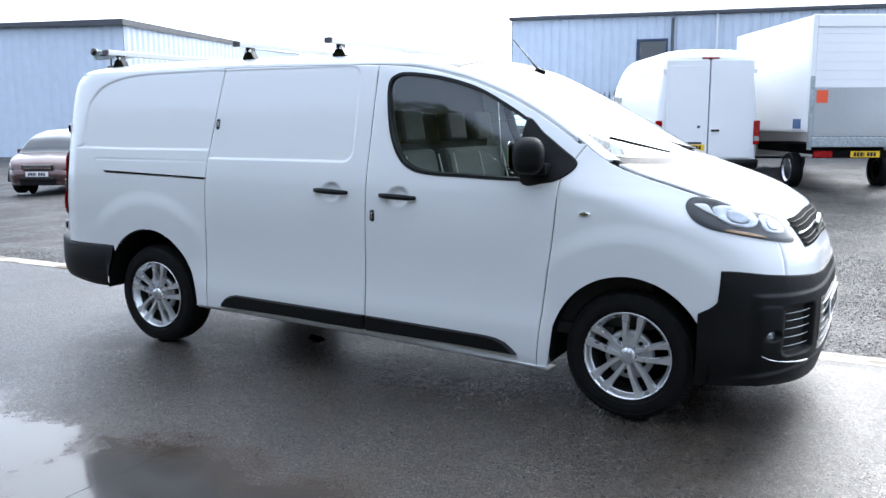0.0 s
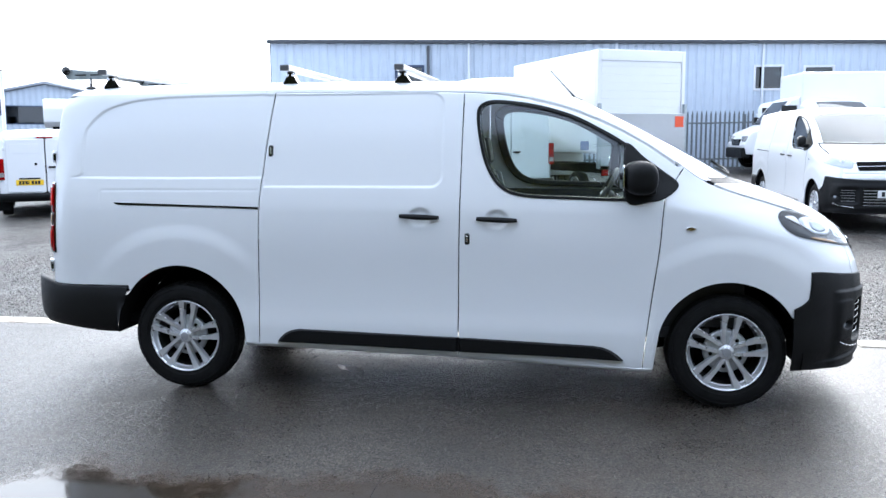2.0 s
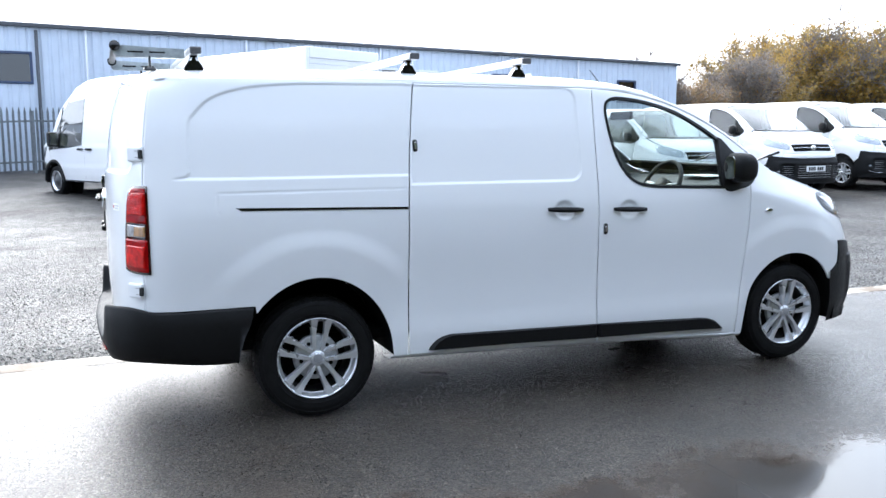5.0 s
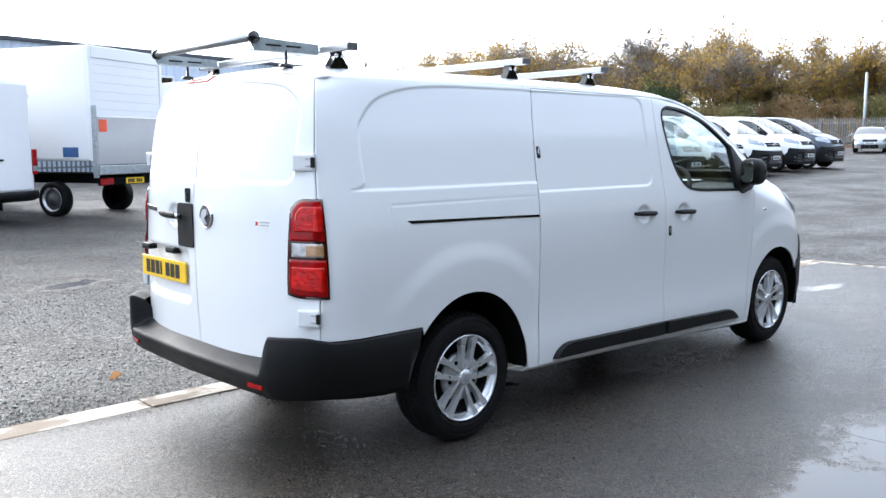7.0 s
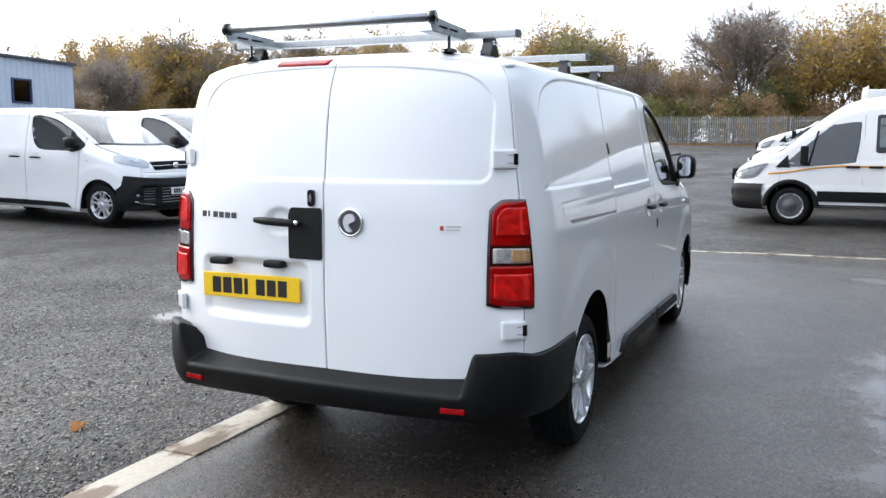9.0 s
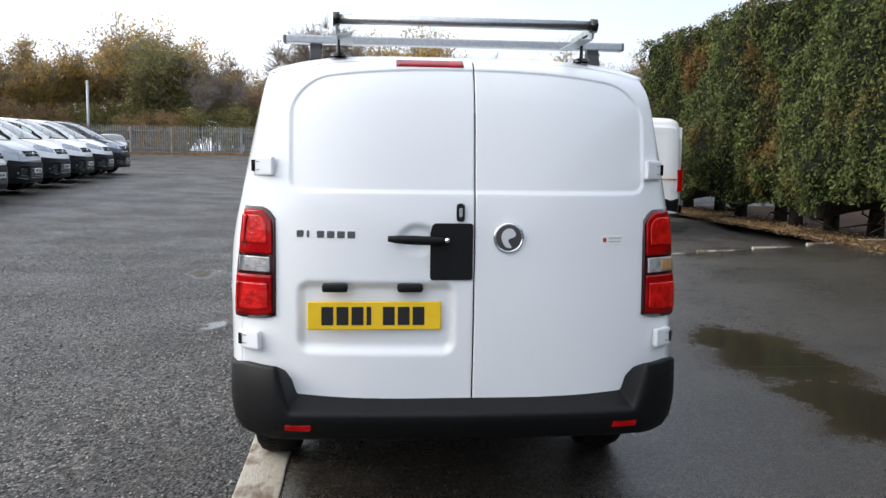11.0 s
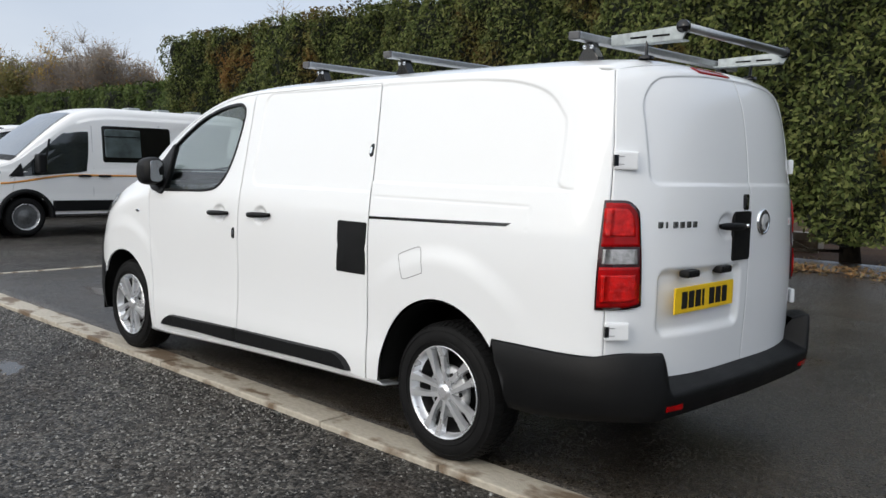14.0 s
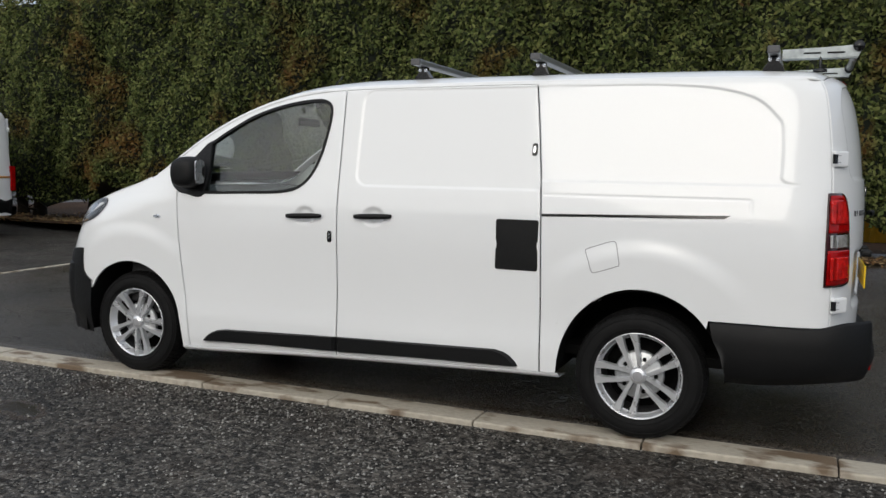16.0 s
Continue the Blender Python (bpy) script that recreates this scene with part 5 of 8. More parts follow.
def ground_material(name, dark, light, scale, rough, bump, wet=0.3, puddles=(), brown=0.25, spec=0.5, depth=0.010, flecks=None):
    """Broken stone in tar: stones by cells, larger patches, wet and dry gloss, puddles as still water."""
    m = bpy.data.materials.new(name)
    m.use_nodes = True
    nt = m.node_tree
    bs = nt.nodes["Principled BSDF"]
    co = nt.nodes.new("ShaderNodeTexCoord")
    L = nt.links.new

    def nz(sc, detail=6.0, rough_=0.6):
        n = nt.nodes.new("ShaderNodeTexNoise")
        n.inputs["Scale"].default_value, n.inputs["Detail"].default_value, n.inputs["Roughness"].default_value = sc, detail, rough_
        L(co.outputs["Object"], n.inputs["Vector"])
        return n.outputs["Fac"]

    def rng(v, a, b, c, d):
        r = nt.nodes.new("ShaderNodeMapRange")
        for key, val in (("From Min", a), ("From Max", b), ("To Min", c), ("To Max", d)):
            r.inputs[key].default_value = val
        L(v, r.inputs["Value"])
        return r.outputs[0]

    def mixc(f, a, b):
        x = nt.nodes.new("ShaderNodeMix")
        x.data_type = "RGBA"
        for sock, val in ((x.inputs[0], f), (x.inputs[6], a), (x.inputs[7], b)):
            if isinstance(val, (tuple, float)):
                sock.default_value = val if isinstance(val, float) else (*val, 1)
            else:
                L(val, sock)
        return x.outputs[2]

    def math_(op, a, b):
        n = nt.nodes.new("ShaderNodeMath")
        n.operation = op
        for sock, val in zip(n.inputs, (a, b)):
            if isinstance(val, (int, float)):
                sock.default_value = val
            else:
                L(val, sock)
        return n.outputs[0]
    vo = nt.nodes.new("ShaderNodeTexVoronoi")
    vo.inputs["Scale"].default_value = scale
    L(co.outputs["Object"], vo.inputs["Vector"])
    sep = nt.nodes.new("ShaderNodeSeparateColor")
    L(vo.outputs["Color"], sep.inputs[0])
    stone = mixc(rng(math_("POWER", sep.outputs[0], 2.4), 0.0, 1.0, 0.0, 1.0), dark, light)
    # pale stone flecks, their colour also standing in for glints on wet grain
    if flecks:
        v2 = nt.nodes.new("ShaderNodeTexVoronoi")
        v2.inputs["Scale"].default_value = scale * 1.7
        L(co.outputs["Object"], v2.inputs["Vector"])
        s2 = nt.nodes.new("ShaderNodeSeparateColor")
        L(v2.outputs["Color"], s2.inputs[0])
        stone = mixc(rng(s2.outputs[0], 0.90, 0.96, 0.0, 0.9), stone, flecks)
    patch = nz(0.55)
    fine = nz(scale * 2.2)
    lumps = nz(8.5, 9.0, 0.68)
    col = mixc(rng(patch, 0.42, 0.66, 0.0, 0.55), stone, dark)
    col = mixc(rng(nz(1.3), 0.52, 0.75, 0.0, brown), col, (0.042, 0.026, 0.016))
    col = mixc(rng(fine, 0.35, 0.75, 0.0, 0.35), col, tuple(c * 0.45 for c in dark))
    # lumps paler on top, hollows darkened in colour for shade the bump lacks
    col = mixc(rng(lumps, 0.50, 0.62, 0.0, 0.30 * wet), col, light)
    col = mixc(rng(lumps, 0.48, 0.36, 0.0, 0.55 * wet), col, dark)
    height = math_("ADD", math_("ADD", rng(vo.outputs["Distance"], 0.0, 0.6, 1.0, 0.0), math_("MULTIPLY", lumps, 2.2 * wet)), math_("MULTIPLY", fine, 0.5))
    r_ = math_("ADD", rng(nz(0.8), 0.38, 0.66, rough + wet * 0.35, rough - wet * 0.45), rng(sep.outputs[1], 0.0, 1.0, -0.12, 0.16))
    strength = bump
    if puddles:
        mask = None
        sx = nt.nodes.new("ShaderNodeSeparateXYZ")
        wob = nt.nodes.new("ShaderNodeTexNoise")
        wob.inputs["Scale"].default_value, wob.inputs["Detail"].default_value = 1.7, 5
        L(co.outputs["Object"], wob.inputs["Vector"])
        vm = nt.nodes.new("ShaderNodeVectorMath")
        vm.operation = "MULTIPLY_ADD"
        L(wob.outputs["Color"], vm.inputs[0])
        vm.inputs[1].default_value = (0.9, 0.9, 0.0)
        L(co.outputs["Object"], vm.inputs[2])
        L(vm.outputs[0], sx.inputs[0])
        ragged = math_("MULTIPLY", math_("SUBTRACT", nz(13.0), 0.5), 1.5)
        for px, py, rx, ry in puddles:
            dx = math_("DIVIDE", math_("SUBTRACT", sx.outputs[0], px + 0.45), rx)
            dy = math_("DIVIDE", math_("SUBTRACT", sx.outputs[1], py + 0.45), ry)
            d = math_("ADD", math_("MULTIPLY", dx, dx), math_("MULTIPLY", dy, dy))
            k = rng(math_("ADD", d, ragged), 0.35, 1.45, 1.0, 0.0)
            mask = k if mask is None else math_("MAXIMUM", mask, k)
        rim = math_("MULTIPLY", math_("MULTIPLY", mask, math_("SUBTRACT", 1.0, mask)), 3.0)
        col = mixc(mask, col, (0.024, 0.019, 0.014))
        col = mixc(rim, col, (0.034, 0.021, 0.012))
        r_ = math_("MULTIPLY", r_, rng(mask, 0.0, 1.0, 1.0, 0.22))
        strength = rng(mask, 0.0, 0.8, bump, 0.0)
    L(col, bs.inputs["Base Color"])
    L(r_, bs.inputs["Roughness"])
    bs.inputs["Specular IOR Level"].default_value = spec
    b = nt.nodes.new("ShaderNodeBump")
    b.inputs["Distance"].default_value = depth
    if isinstance(strength, float):
        b.inputs["Strength"].default_value = strength
    else:
        L(strength, b.inputs["Strength"])
    L(height, b.inputs["Height"])
    L(b.outputs[0], bs.inputs["Normal"])
    return m


TARMAC = ground_material("wet_tarmac", (0.0055, 0.0046, 0.0038), (0.108, 0.091, 0.073), 120, 0.34, 0.42, 0.22,
                         [(0.28, -2.72, 0.98, 0.56), (-1.22, -2.66, 0.78, 0.46), (4.65, -2.45, 0.34, 0.22), (-0.84, -0.28, 0.13, 0.06), (0.84, -0.19, 0.10, 0.05), (4.50, -0.14, 0.40, 0.15)], 0.6, 0.50, 0.0066, (0.27, 0.235, 0.19))
GRAVEL = ground_material("tarred_gravel", (0.0048, 0.0044, 0.0040), (0.168, 0.152, 0.134), 44, 0.50, 1.0, 0.30,
                         [(1.75, 1.78, 0.32, 0.16), (0.2, 3.3, 0.38, 0.20), (5.2, 2.4, 0.5, 0.25), (-1.4, 5.5, 0.5, 0.2)], 0.55, 0.26, 0.014, (0.30, 0.285, 0.26))
CONCRETE = material("kerb_concrete", (0.46, 0.415, 0.34), 0.65, bump=0.35, bump_scale=60, grain=0.22, grain_scale=26, stains=0.9, stain_scale=2.6, stain_colour=(0.12, 0.075, 0.04), rough_var=0.2, stretch=(1.0, 2.0, 1.0), stain_from=(0.51, 0.585))

steps_x = np.unique(np.concatenate([np.linspace(-400, -30, 20), np.linspace(-30, 30, 100), np.linspace(30, 90, 60), np.linspace(90, 500, 20)]))
steps_y = np.unique(np.concatenate([np.linspace(-400, -20, 18), np.linspace(-20, 32, 105), np.linspace(32, 450, 24)]))
gx, gy = np.meshgrid(steps_x, steps_y)
ground = sheet("ground", np.stack([gx, gy, ground_z(gx, gy)], -1), GRAVEL, None, "dark tarred gravel yard with wet patches", 0, (0, 0, 1))
tagged(ground, category="ground", kind="structure")


def edge_line(y):
    """The cross edge of the tarmac."""
    return 6.40 + 0.058 * (0.95 - y)


def bank(y):
    """How far the apron rises towards the hedge."""
    return 0.19 * np.clip((-np.asarray(y, float) - 3.3) / 3.7, 0, 1.4) ** 1.25


ty = np.linspace(-8.1, 0.758, 60)
tar = np.array([[(-60 + (edge_line(y) + 60) * u, y, float(bank(y))) for u in np.linspace(0, 1, 60)] for y in ty])
tarmac = sheet("tarmac", tar, TARMAC, None, "wet dark tarmac apron with shallow puddles", 0.1, (0, 0, 1))
tagged(tarmac, category="tarmac", kind="structure")

JOINT = material('tar_joint', (0.006, 0.006, 0.006), 0.35, grain=0.4)
box("tar_joint", (-0.102, -3.3, -0.01), (-0.098, -1.5, 0.0006), JOINT, tarmac)
kerb = tagged(new("kerb"), label="weathered flush concrete kerb between tarmac and gravel", category="kerb", kind="structure")
rng_k = random.Random(4)
kerb_bm = box_bm(bmesh.new(), (-0.454, -0.104, -0.14), (0.454, 0.104, 0.006), 0.010, 2)
kerb_me = bpy.data.meshes.new("kerb_stone")
kerb_bm.to_mesh(kerb_me)
kerb_bm.free()
kerb_me.materials.append(CONCRETE)
joint = -1.68
for i in range(-16, 9):
    x0 = joint + 0.915 * i
    if x0 + 0.915 > 6.6:
        break
    o = new("kerb_stone", kerb_me)
    o.parent = kerb
    o.location = (x0 + 0.457, 0.866 + rng_k.uniform(-0.004, 0.004), rng_k.uniform(-0.004, 0.003))
    o.rotation_euler = (rng_k.uniform(-0.01, 0.01), 0, rng_k.uniform(-0.004, 0.004))
edging = tagged(new("edging"), label="pale concrete edging across the end of the tarmac", category="edging", kind="structure")
eb = box_bm(bmesh.new(), (-0.03, -0.452, -0.12), (0.03, 0.452, 0.010), 0.008, 1)
ebm = bpy.data.meshes.new("edging_stone")
eb.to_mesh(ebm)
eb.free()
ebm.materials.append(CONCRETE)
y = 0.765
while y > -7.5:
    o = new("edging_stone", ebm)
    o.parent = edging
    o.location = (edge_line(y - 0.457) + 0.04, y - 0.457, float(bank(y - 0.457)) + rng_k.uniform(-0.003, 0.004))
    o.rotation_euler = (0, 0, math.atan2(0.058, 1))
    y -= 0.915


# ---- buildings and fences ----
CLADDING = material("pale_blue_cladding", (0.52, 0.58, 0.66), 0.5, grain=0.06, grain_scale=3, stains=0.12, stain_scale=0.6, stain_colour=(0.42, 0.47, 0.53), rough_var=0.1)
ROOF_DARK = material("dark_grey_roof_trim", (0.06, 0.065, 0.075), 0.6, grain=0.2)
ROOF_SHEET = material("grey_roof_sheet", (0.30, 0.32, 0.35), 0.6, grain=0.15, stains=0.3)
BLUE_FRAME = material("dark_blue_window_frame", (0.025, 0.045, 0.10), 0.4)
WHITE_FRAME = material("white_window_frame", (0.7, 0.71, 0.72), 0.4)
PIPE = material("pale_grey_pipe", (0.55, 0.57, 0.60), 0.4)
DULL_PANE = glass_material("office_glass", (0.10, 0.13, 0.15))
ROOM = material("dim_room", (0.10, 0.11, 0.12), 0.9, grain=0.3, grain_scale=2)
FENCE = material("galvanised_palisade", (0.20, 0.22, 0.23), 0.55, 0.4, grain=0.3, grain_scale=9)
FENCE_OLD = material("weathered_palisade", (0.36, 0.36, 0.34), 0.7, 0.2, grain=0.35, grain_scale=6)


def ribbed(name, a, b, z0, z1, parent, pitch=0.30, depth=0.035, top=None, holes=()):
    """A wall of trapezoid-ribbed sheet from a to b (plan), with openings cut out of its ribs; top: height along it."""
    a, b = Vector(a), Vector(b)
    u = (b - a)
    length = u.length
    u.normalize()
    n = Vector((u.y, -u.x))
    cuts = sorted({0.0, length, *[round(k * pitch + o, 4) for k in range(int(length / pitch)) for o in (0.0, 0.05, 0.20, 0.25)], *[h for q in holes for h in q[:2]]})
    verts, faces = [], []

    def off(s):
        f = (s % pitch) / pitch
        return depth if 0.15 < f < 0.68 else 0.0
    zs_all = sorted({z0, *[h for q in holes for h in q[2:4]]})
    for s0, s1 in zip(cuts, cuts[1:]):
        if s1 - s0 < 1e-4:
            continue
        o0, o1 = off(s0 + 1e-3 if s0 < s1 else s0), off(s1 - 1e-3)
        if (s0 % pitch) < 1e-3:
            o0 = 0.0
        t0, t1 = (top(s0), top(s1)) if top else (z1, z1)
        bands = [*zs_all, None]
        for k in range(len(zs_all)):
            lo, hi = bands[k], bands[k + 1]
            mid_s, mid_z = (s0 + s1) / 2, (lo + (hi if hi is not None else lo + 0.01)) / 2
            if any(q[0] < mid_s < q[1] and q[2] < mid_z < q[3] for q in holes):
                continue
            i = len(verts)
            for s, o, t in ((s0, o0, t0), (s1, o1, t1)):
                p = a + u * s + n * o
                verts += [(p.x, p.y, lo), (p.x, p.y, hi if hi is not None else t)]
            faces.append((i, i + 2, i + 3, i + 1))
    return link_mesh(name, verts, faces, CLADDING, parent, smooth=False)


def frame_window(parent, a, u, n, s0, s1, z0, z1, mat, bars=0):
    """A window in a wall: frame of four bars, a pane set back, a dim recess behind."""
    m = Matrix(((u.x, n.x, 0, a.x), (u.y, n.y, 0, a.y), (0, 0, 1, 0), (0, 0, 0, 1)))
    fr = bmesh.new()
    w = 0.075
    for lo, hi in (((s0, -0.06, z0), (s1, 0.07, z0 + w)), ((s0, -0.06, z1 - w), (s1, 0.07, z1)), ((s0, -0.06, z0 + w), (s0 + w, 0.07, z1 - w)), ((s1 - w, -0.06, z0 + w), (s1, 0.07, z1 - w))):
        box_bm(fr, lo, hi, 0.008)
    bmesh.ops.transform(fr, matrix=m, verts=fr.verts)
    win = part("window", fr, mat, parent)
    pn = box_bm(bmesh.new(), (s0 + w, -0.02, z0 + w), (s1 - w, -0.01, z1 - w))
    bmesh.ops.transform(pn, matrix=m, verts=pn.verts)
    part("pane", pn, DULL_PANE, win)
    rm = bmesh.new()
    box_bm(rm, (s0 + w, -0.62, z0 + w), (s1 - w, -0.60, z1 - w))
    bmesh.ops.transform(rm, matrix=m, verts=rm.verts)
    part("blind", rm, ROOM if mat is BLUE_FRAME else PAPER, win)
    return win


A2, B2 = Vector((-9.92, 23.82)), Vector((22.17, 27.75))
U2 = (B2 - A2).normalized()
N2 = Vector((U2.y, -U2.x))
LEN2 = (B2 - A2).length
unit = new("industrial_unit")
tagged(unit, label="long single-storey industrial unit clad in pale blue ribbed sheet", category="building")
eave = lambda s: 5.04 - 0.0083 * s
WINDOWS = [(4.42, 5.46, 3.20, 4.19, BLUE_FRAME), (17.0, 18.04, 3.22, 4.11, WHITE_FRAME), (18.72, 19.81, 3.22, 4.08, WHITE_FRAME), (22.25, 23.28, 3.08, 4.05, BLUE_FRAME), (28.80, 29.85, 2.99, 3.98, BLUE_FRAME)]
ribbed("front_wall", A2, B2, -0.3, 5.0, unit, top=eave, holes=[q[:4] for q in WINDOWS])
C2, D2 = B2 - N2 * 14, A2 - N2 * 14
ribbed("end_wall", B2, C2, -0.3, 4.78, unit)
ribbed("end_wall", D2, A2, -0.3, 5.04, unit)
ribbed("back_wall", C2, D2, -0.3, 4.78, unit)
rf = bmesh.new()
rv = [rf.verts.new((*(p + q), z)) for p, q, z in ((A2, N2 * 0.12 - U2 * 0.1, 5.08), (B2, N2 * 0.12 + U2 * 0.1, 4.82), (C2, -N2 * 0.1 + U2 * 0.1, 4.82), (D2, -N2 * 0.1 - U2 * 0.1, 5.08))]
rm_ = [rf.verts.new((*((A2 + D2) / 2 - U2 * 0.1), 6.0)), rf.verts.new((*((B2 + C2) / 2 + U2 * 0.1), 5.74))]
rf.faces.new((rv[0], rv[1], rm_[1], rm_[0]))
rf.faces.new((rm_[0], rm_[1], rv[2], rv[3]))
rf.faces.new((rv[0], rm_[0], rv[3]))
rf.faces.new((rv[1], rv[2], rm_[1]))
part("roof", rf, ROOF_SHEET, unit)
gm = Matrix(((U2.x, N2.x, 0, A2.x), (U2.y, N2.y, 0, A2.y), (0, 0, 1, 0), (0, 0, 0, 1)))
gt = box_bm(bmesh.new(), (-0.1, 0.0, 4.98), (LEN2 + 0.1, 0.16, 5.10), 0.01)
for v in gt.verts:
    v.co.z -= 0.0083 * v.co.x
bmesh.ops.transform(gt, matrix=gm, verts=gt.verts)
part("gutter", gt, ROOF_DARK, unit)
for s0, s1, z0, z1, mt in WINDOWS:
    frame_window(unit, A2, U2, N2, s0, s1, z0, z1, mt)
for s, z1, r, mt in ((5.60, 4.85, 0.05, ROOF_DARK), (7.03, 4.95, 0.045, PIPE), (17.30, 4.88, 0.045, PIPE), (18.57, 4.7, 0.02, PIPE), (26.58, 4.82, 0.045, PIPE), (30.75, 3.95, 0.02, PIPE), (12.2, 4.9, 0.045, PIPE)):
    p = A2 + U2 * s + N2 * 0.10
    tube("downpipe", [(p.x, p.y, 0.0), (p.x, p.y, z1)], r, mt, unit, sides=8)


def corner_unit():
    """The unit on the far side of the yard, seen at its corner."""
    g = new("corner_industrial_unit")
    tagged(g, label="pale blue ribbed industrial unit with a dark roof edge", category="building")
    lf, c, r = Vector((-56.0, 10.5)), Vector((-26.5, 21.0)), Vector((-31.45, 39.3))
    hol = [(5.3, 7.1, 3.05, 3.98), (10.9, 12.9, 3.05, 3.98), (16.3, 18.2, 3.05, 3.98)]
    ribbed("front_wall", lf, c, -1.2, 5.5, g, 0.42, 0.05, lambda s: 5.55 - 0.012 * (31.3 - s))
    ribbed("side_wall", c, r, -1.2, 5.5, g, 0.42, 0.05, lambda s: 5.55, hol)
    u = (r - c).normalized()
    n = Vector((u.y, -u.x))
    for q in hol:
        frame_window(g, c, u, n, *q, BLUE_FRAME)
    bk = lf + (r - c)
    bm = bmesh.new()
    low = [bm.verts.new((p.x, p.y, 5.42)) for p in (lf, c + Vector((0.25, -0.25)), r, bk)]
    up = [bm.verts.new((p.x, p.y, z)) for p, z in ((lf, 5.30), (c + Vector((0.25, -0.25)), 5.68), (r, 5.68), (bk, 5.68))]
    bm.faces.new(up)
    for i in range(4):
        bm.faces.new((low[i], low[(i + 1) % 4], up[(i + 1) % 4], up[i]))
    part("roof", bm, ROOF_DARK, g)
    return g


corner_unit()


def far_unit():
    """A wide gabled unit beyond the yard's end."""
    g = new("gabled_industrial_unit")
    tagged(g, label="pale gabled industrial unit with a long window strip far off", category="building")
    a, b, c = Vector((-42.0, 52.5)), Vector((-36.0, 56.5)), Vector((-22.0, 86.0))
    length = (b - a).length
    strip = (0.9, length - 0.5, 2.9, 4.3)
    ribbed("gable_wall", a, b, -0.6, 5.3, g, 0.42, 0.05, lambda q: 6.05 - 0.75 * abs(q / length * 2 - 1), [strip])
    ribbed("side_wall", b, c, -0.6, 5.3, g, 0.42, 0.05)
    u = (b - a).normalized()
    frame_window(g, a, u, Vector((u.y, -u.x)), *strip, BLUE_FRAME)
    bm = bmesh.new()
    w = c - b
    mid = (a + b) / 2
    o = Vector((u.y, -u.x)) * 0.25
    ring = [bm.verts.new((*(p + q), z)) for q in (o, w) for p, z in ((a, 5.32), (mid, 6.12), (b, 5.32))]
    bm.faces.new((ring[0], ring[1], ring[4], ring[3]))
    bm.faces.new((ring[1], ring[2], ring[5], ring[4]))
    rf_ = part("roof", bm, ROOF_SHEET, g)
    rf_.modifiers.new("thickness", "SOLIDIFY").thickness = 0.18
    return g


far_unit()


def palisade(name, pts, height, mat, label, pale_gap=0.155, parts_from=None):
    """A palisade fence: W-section pales with pointed tops on two rails between posts."""
    f = new(name)
    tagged(f, label=label, category="fence")
    pale = bmesh.new()
    w, d = 0.034, 0.022
    prof = [(-w, 0), (-w * 0.45, d), (0, d * 0.3), (w * 0.45, d), (w, 0)]
    rows = [(0.06, 1.0), (height - 0.14, 1.0), (height, 0.25)]
    vs = [[pale.verts.new((px * k, py, z)) for px, py in prof] for z, k in rows]
    for i in range(2):
        for j in range(4):
            pale.faces.new((vs[i][j], vs[i][j + 1], vs[i + 1][j + 1], vs[i + 1][j]))
    me = bpy.data.meshes.new("pale")
    pale.to_mesh(me)
    pale.free()
    me.materials.append(mat)
    verts, faces = [], []
    base_v, base_f = [v.co.copy() for v in me.vertices], [tuple(q.vertices) for q in me.polygons]
    count = 0
    for a, b in zip(pts, pts[1:]):
        a, b = Vector(a), Vector(b)
        L = (b - a).length
        u = (b - a) / L
        ang = math.atan2(u.y, u.x)
        for k in range(int(L / pale_gap)):
            p = a + u * (k * pale_gap)
            z = float(ground_z(p.x, p.y))
            m = Matrix.Translation((p.x, p.y, z)) @ Matrix.Rotation(ang + math.pi, 4, "Z")
            if parts_from and parts_from[0] < p.x < parts_from[1] and count < 290:
                o = new("pale", me)
                o.parent, o.matrix_local = f, m
                count += 1
            else:
                i = len(verts)
                verts += [m @ v for v in base_v]
                faces += [tuple(i + q for q in face) for face in base_f]
        for k in range(int(L / 2.75) + 1):
            p = a + u * min(L, k * 2.75)
            z = float(ground_z(p.x, p.y))
            bm = box_bm(bmesh.new(), (-0.05, -0.05, 0), (0.05, 0.05, height - 0.1))
            bmesh.ops.transform(bm, matrix=Matrix.Translation((p.x - u.y * -0.06, p.y + u.x * 0.06, z)) @ Matrix.Rotation(ang, 4, "Z"), verts=bm.verts)
            part("post", bm, mat, f)
        for h in (0.35, height - 0.40):
            n = max(2, int(L / 3))
            pp = [a + u * (L * i / n) for i in range(n + 1)]
            tube("rail", [(q.x - u.y * -0.03, q.y + u.x * 0.03, float(ground_z(q.x, q.y)) + h) for q in pp], 0.028, mat, f, sides=4)
    if verts:
        tagged(link_mesh("far_fencing", verts, faces, mat, f, smooth=False), kind="stuff")
    return f


def on_wall(s, d):
    p = A2 + U2 * s + N2 * d
    return (p.x, p.y)


palisade("palisade_fence", [on_wall(-14, 1.6), on_wall(21.5, 1.6)], 1.95, FENCE, "grey galvanised palisade fence in front of the industrial unit", parts_from=(-2, 12))
palisade("boundary_fence", [(52.0, 44.0), (57.0, 12.0), (60.5, 0.0), (59.5, -14.0), (50.0, -34.0)], 2.0, FENCE_OLD, "weathered palisade fence along the far edge of the yard")
ST = new("street_lamp_column")
tagged(ST, label="tall plain grey lamp column beside the far fence", category="lamp column")
tube("column", [(56.0, 19.6, 1.0), (56.0, 19.6, 3.4), (56.0, 19.6, 6.3)], [0.11, 0.10, 0.08], GALV, ST, sides=10)


